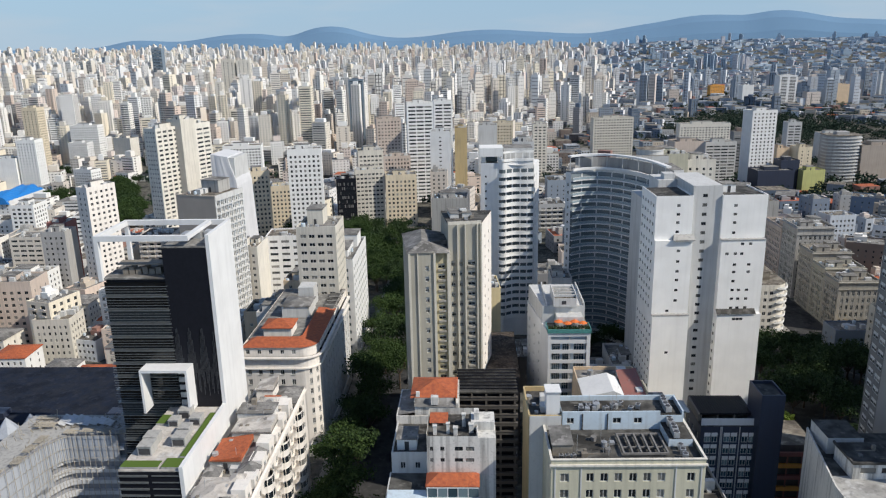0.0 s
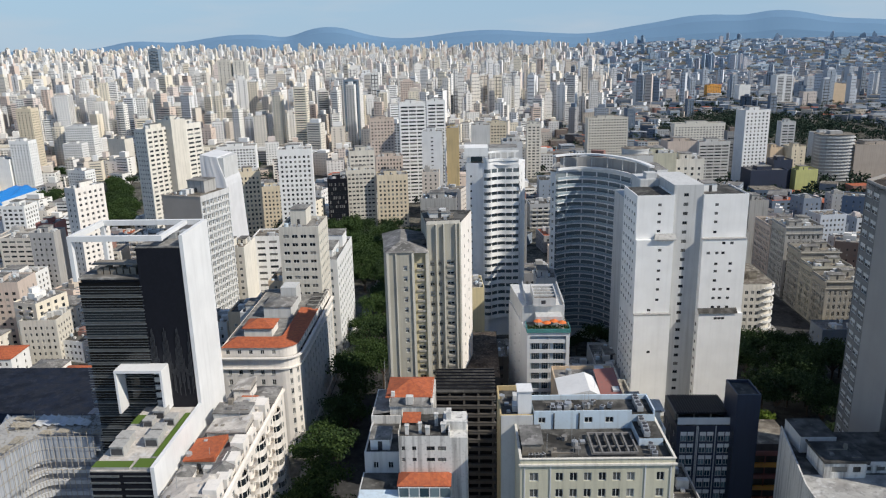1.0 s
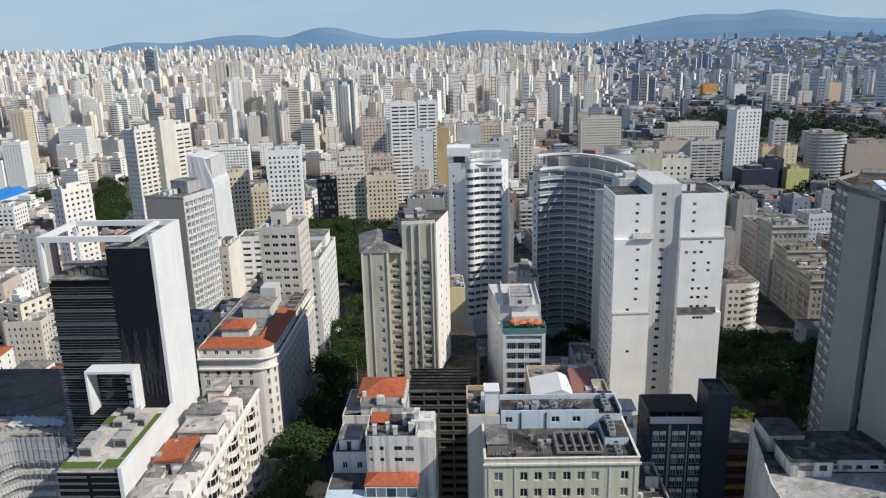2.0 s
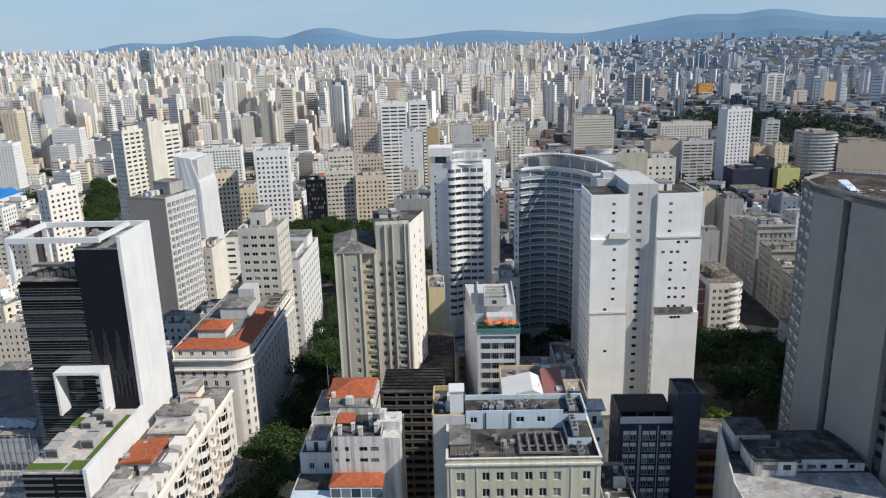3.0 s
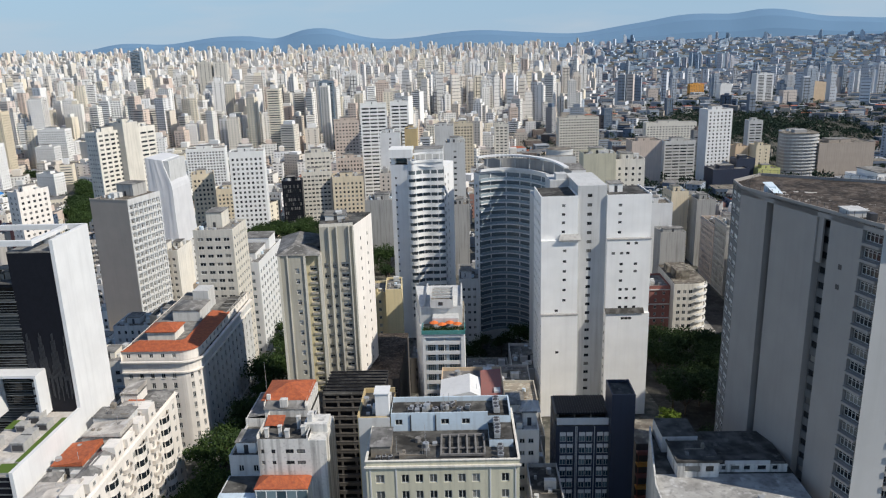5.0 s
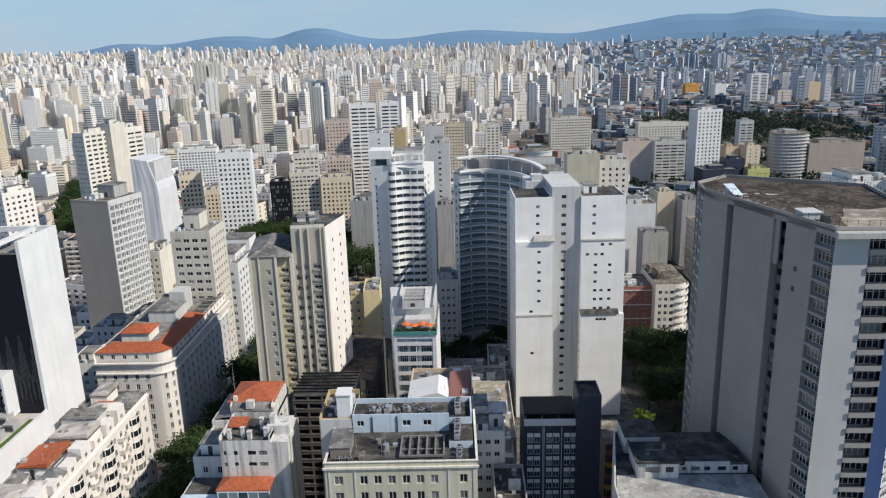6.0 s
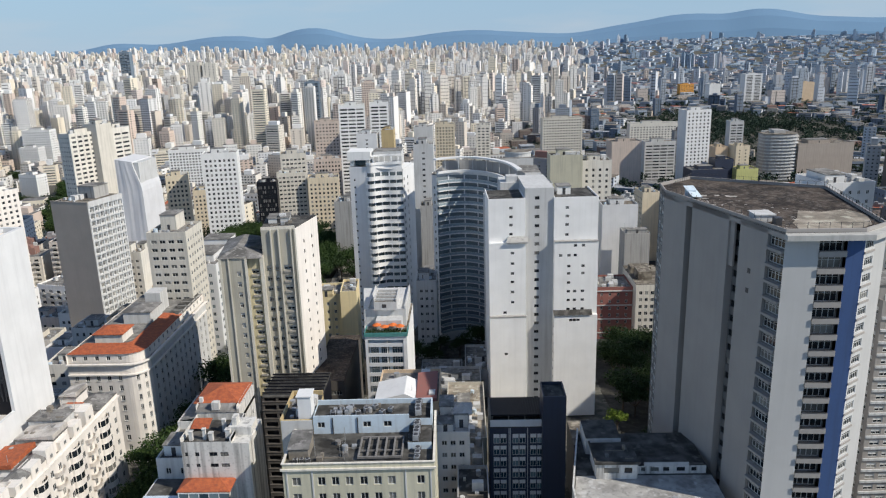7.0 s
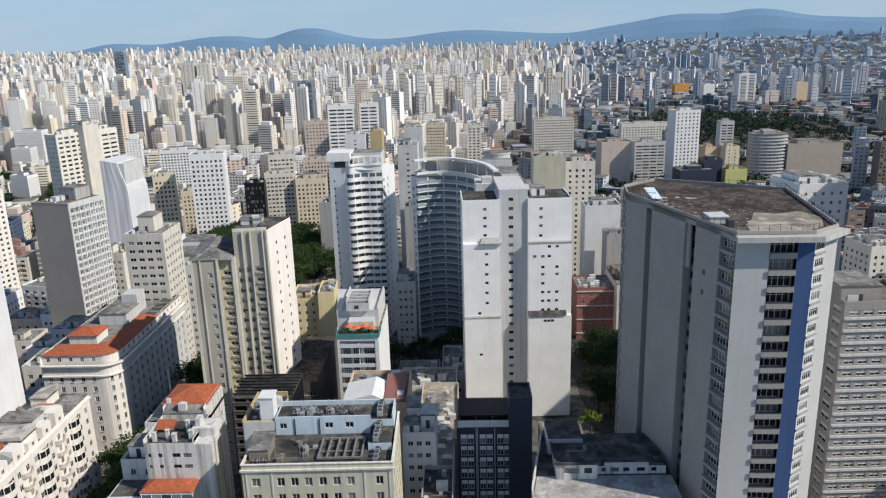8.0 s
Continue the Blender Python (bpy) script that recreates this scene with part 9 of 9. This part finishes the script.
for x, y, w, d, h, mat in LEFT:
    big = h > 0
    ob = block("city_building", "small city building with shaded windows and stained flat roof" if big else "low house with a clay tile roof in a dense block", "building", x, y, w, d, h, mat, rng.choice((ROOF_G, ROOF_B, FIBRE)), rng.choice((0, 3, -4)),
               {"f": (max(2, int(w / rng.choice((2.4, 3.4, 4.6)))), rng.choice((0.9, 1.2, 1.6)), 0.9, 2.3), "r": (max(2, int(d / rng.choice((2.6, 3.6, 5)))), 1.0, 0.9, 2.3)}, 3.0, z0=level(x, y) - 1, joined=True, house=[(0.25, 0.3, 0.6, 0.7, 2.6)] if big else None, parapet=0.8 if big else 0.0)
    if not big:
        mb = MB()
        hip_roof(mb, 0, 0, w, d, h - (level(x, y) - 1) + 0.25, 1.8, 0.4)
        part("tile_roof", mb, [rng.choice((CLAY, CLAY, FIBRE))], ob)
# three towers over 80 m stand out of view, added to shade the square
RIGHT = [(150, 172, 16, 16, 40, GREY_W), (175, 172, 20, 22, 88, BEIGE), (150, 192, 14, 14, 40, IVORY), (188, 206, 18, 20, 86, BEIGE_L), (168, 200, 16, 18, 30, CONCRETE), (182, 230, 16, 14, 30, IVORY), (154, 262, 16, 18, 13, BEIGE),
         (172, 262, 16, 18, 16, GREY_W), (212, 236, 18, 20, 84, BEIGE_L), (192, 252, 16, 18, 20, CONCRETE), (176, 282, 16, 18, 22, IVORY), (196, 276, 18, 18, 20, GREY_W), (218, 262, 18, 18, 24, BEIGE), (152, 128, 14, 14, 24, BEIGE),
         (168, 140, 14, 20, 30, IVORY), (240, 290, 18, 18, 20, PINK), (228, 310, 18, 18, 26, IVORY)]
for x, y, w, d, h, mat in RIGHT:
    block("city_building", "old mid-rise building with rows of windows and weathered roof", "building", x, y, w, d, h, mat, rng.choice((ROOF_G, ROOF_B, ROOF_D)), rng.choice((0, 4, 8)),
          {"f": (max(2, int(w / 3.2)), 1.3, 0.9, 2.3), "l": (max(2, int(d / 3.4)), 1.2, 0.9, 2.3)}, 3.0, joined=True, house=[(0.2, 0.3, 0.6, 0.7, 2.8)])

# sheet roofs behind the cream building
ob = thing("sheet_roof", "pair of white and rust-red sheet roofs on a low building", "roof", 25, 158, 34.9)
mb = MB()
mb.poly([(0, 0, 0.4), (7.0, 0, 2.0), (7.0, 10, 2.0), (0, 10, 0.4)])
mb.poly([(7.0, 0, 2.0), (9.5, 0, 0.8), (9.5, 10, 0.8), (7.0, 10, 2.0)])
mb.poly([(0, 0, 0), (9.5, 0, 0), (9.5, 0, 0.8), (7, 0, 2.0), (0, 0, 0.4)])
part("white_sheet", mb, [WHITE_B], ob, "pale corrugated sheet")
mb = MB()
mb.poly([(9.6, 0, 0.5), (14.5, 0, 0.9), (14.5, 12, 2.2), (9.6, 12, 1.8)])
mb.poly([(9.6, 0, 0), (14.5, 0, 0), (14.5, 0, 0.9), (9.6, 0, 0.5)])
part("red_sheet", mb, [BRICKRED], ob, "rust-red sheet roof")
# trees and yards at the foot of the curved tower
for k, (x, y) in enumerate(((36, 262), (44, 263), (51, 265), (56, 261), (34, 255), (28, 252))):
    tree(x, y, (3, 2, 1)[k % 3], 0.75 + 0.05 * (k % 4), 40 * k, "dark green tree in a shaded courtyard garden", 0, "courtyard garden trees")
ob = thing("pool_canopy", "bright blue canopy sheet over a courtyard", "canopy", 37.5, 222, 11.2)
mb = MB()
for i in range(4):
    mb.poly([(i * 1.5, 0, 0.8 + 0.7 * (i % 2)), (i * 1.5 + 1.5, 0, 0.8 + 0.7 * ((i + 1) % 2)), (i * 1.5 + 1.5, 3.5, 0.6 + 0.7 * ((i + 1) % 2)), (i * 1.5, 3.5, 0.6 + 0.7 * (i % 2))])
part("sheet", mb, [TARP], ob)
mb = MB()
for x, y in ((0, 0), (6, 0), (0, 3.5), (6, 3.5)):
    mb.tube((x, y, -0.2), (x, y, 1.2), 0.06, 5)
part("posts", mb, [METAL], ob)
for x, y, w, dd, h, mat in ((33, 214, 18, 14, 11, GREY_W), (31, 229, 14, 14, 7, CONCRETE), (46, 229, 14, 22, 9, GREY_W), (12, 232, 15, 18, 12, DECK), (31.8, 174, 9, 15, 16, GREY_W), (40.6, 178, 11, 34, 13.0, BEIGE)):
    block("low_building", "low shaded building with a grey flat roof", "building", x, y, w, dd, h, mat, ROOF_T if mat is BEIGE else ROOF_G, 0, {"f": (max(2, int(w / 3.5)), 1.3, 0.9, 2.2)}, 3.0, joined=True, house=[(0.3, 0.4, 0.6, 0.7, 2.2)])

# small hipped roof on the white house behind the cream building
ob = thing("hip_roof", "small pale hipped sheet roof on a white house", "roof", 43.2, 152.0, 34.9)
mb = MB()
hip_roof(mb, 0, 0, 4.2, 5.0, 0, 1.3, 0.3)
part("sheet", mb, [FIBRE_P], ob)
block("low_building", "shaded blue-grey building with a flat roof", "building", 44.2, 128.0, 6.6, 19, 24, MIDGREY, ROOF_D, 0, {"f": (2, 1.2, 1.0, 2.2), "l": (5, 1.2, 1.0, 2.2)}, 3.0)


# ---- street life: zebra crossing, bus and parked cars ----
mb = MB()
zz = level(150, 311) + 0.17
for k in range(11):
    mb.box(142.0 + k * 1.4, 309.2, zz, 142.75 + k * 1.4, 313.4, zz + 0.02)
tagged(part("road_marking", mb, [WHITE]), "white zebra crossing bars on the side street", "road marking", kind="structure")


def car(x, y, z, yaw, paint, label):
    ob = thing("car", label, "car", x, y, z, yaw, "parked cars")
    mb = MB()
    side = [(-2.1, 0.35), (2.1, 0.35), (2.15, 0.75), (1.2, 0.9), (0.6, 1.42), (-1.1, 1.45), (-1.9, 0.95), (-2.15, 0.8)]
    n = len(side)
    mb.v += [(u, -0.85, v) for u, v in side] + [(u, 0.85, v) for u, v in side]
    for i in range(n):
        j = (i + 1) % n
        mb.f.append((i, n + i, n + j, j))
        mb.m.append(1 if i in (3, 5) else 0)
    mb.f += [tuple(range(n)), tuple(reversed(range(n, 2 * n)))]
    mb.m += [0, 0]
    part("body", mb, [paint, GLASS_K], ob)
    for wx in (-1.35, 1.35):
        for wy in (-0.88, 0.72):
            w = MB()
            w.tube((wx, wy, 0.33), (wx, wy + 0.16, 0.33), 0.33, 12)
            part("wheel", w, [FRAME_D], ob)


PAINTS = [plain("white_car_paint", (0.75, 0.75, 0.75), 0.25), plain("silver_car_paint", (0.4, 0.41, 0.42), 0.25, 0.5), plain("black_car_paint", (0.02, 0.02, 0.022), 0.25)]
NAMES = ["white car parked along the shaded avenue", "silver car parked along the shaded avenue", "black car parked along the shaded avenue"]
rng = random.Random(31)
for k in range(20):
    i = rng.choice((0, 1, 1, 2, 2, 2))
    car(-38.9 if k % 2 else -22.7, 150 + 7.5 * k, 0.03, 90, PAINTS[i], NAMES[i])
ob = thing("bus", "bright yellow city bus stopped at the corner", "bus", 157.5, 315.2, level(158, 315) + 0.12, 3)
mb = MB()
mb.box(0, 0, 0.4, 9.5, 2.5, 3.1)
part("body", mb, [plain("bus_yellow", (0.80, 0.52, 0.02), 0.35)], ob)
for k in range(6):
    mb = MB()
    mb.box(0.5 + k * 1.5, -0.03, 1.5, 1.7 + k * 1.5, 0.0, 2.6)
    part("window", mb, [GLASS_K], ob)
for wx in (1.8, 7.4):
    mb = MB()
    mb.tube((wx, -0.05, 0.45), (wx, 0.25, 0.45), 0.45, 12)
    part("wheel", mb, [FRAME_D], ob)

# red and orange gallery building below the square
ob = thing("gallery_building", "low building with red and orange open galleries", "building", 73.0, 166.0)
mb = MB()
mb.box(0, 1.6, 0, 11, 14, 17.5, 0, 1)
part("body", mb, [DECK, ROOF_B], ob)
for k in range(5):
    mb = MB()
    mb.box(0, 0, 3.2 * k + 2.6, 11, 1.6, 3.2 * k + 2.85)
    mb.box(0, -0.08, 3.2 * k + 2.4, 11, 0.05, 3.2 * k + 3.5)
    part("gallery", mb, [ORANGEWALL if k % 2 else BRICKRED], ob)
    for i in range(4):
        mb = MB()
        mb.box(0.2 + 3.5 * i, 0.05, 3.2 * k, 0.45 + 3.5 * i, 0.3, 3.2 * k + 2.6)
        part("gallery_post", mb, [BRICKRED], ob)
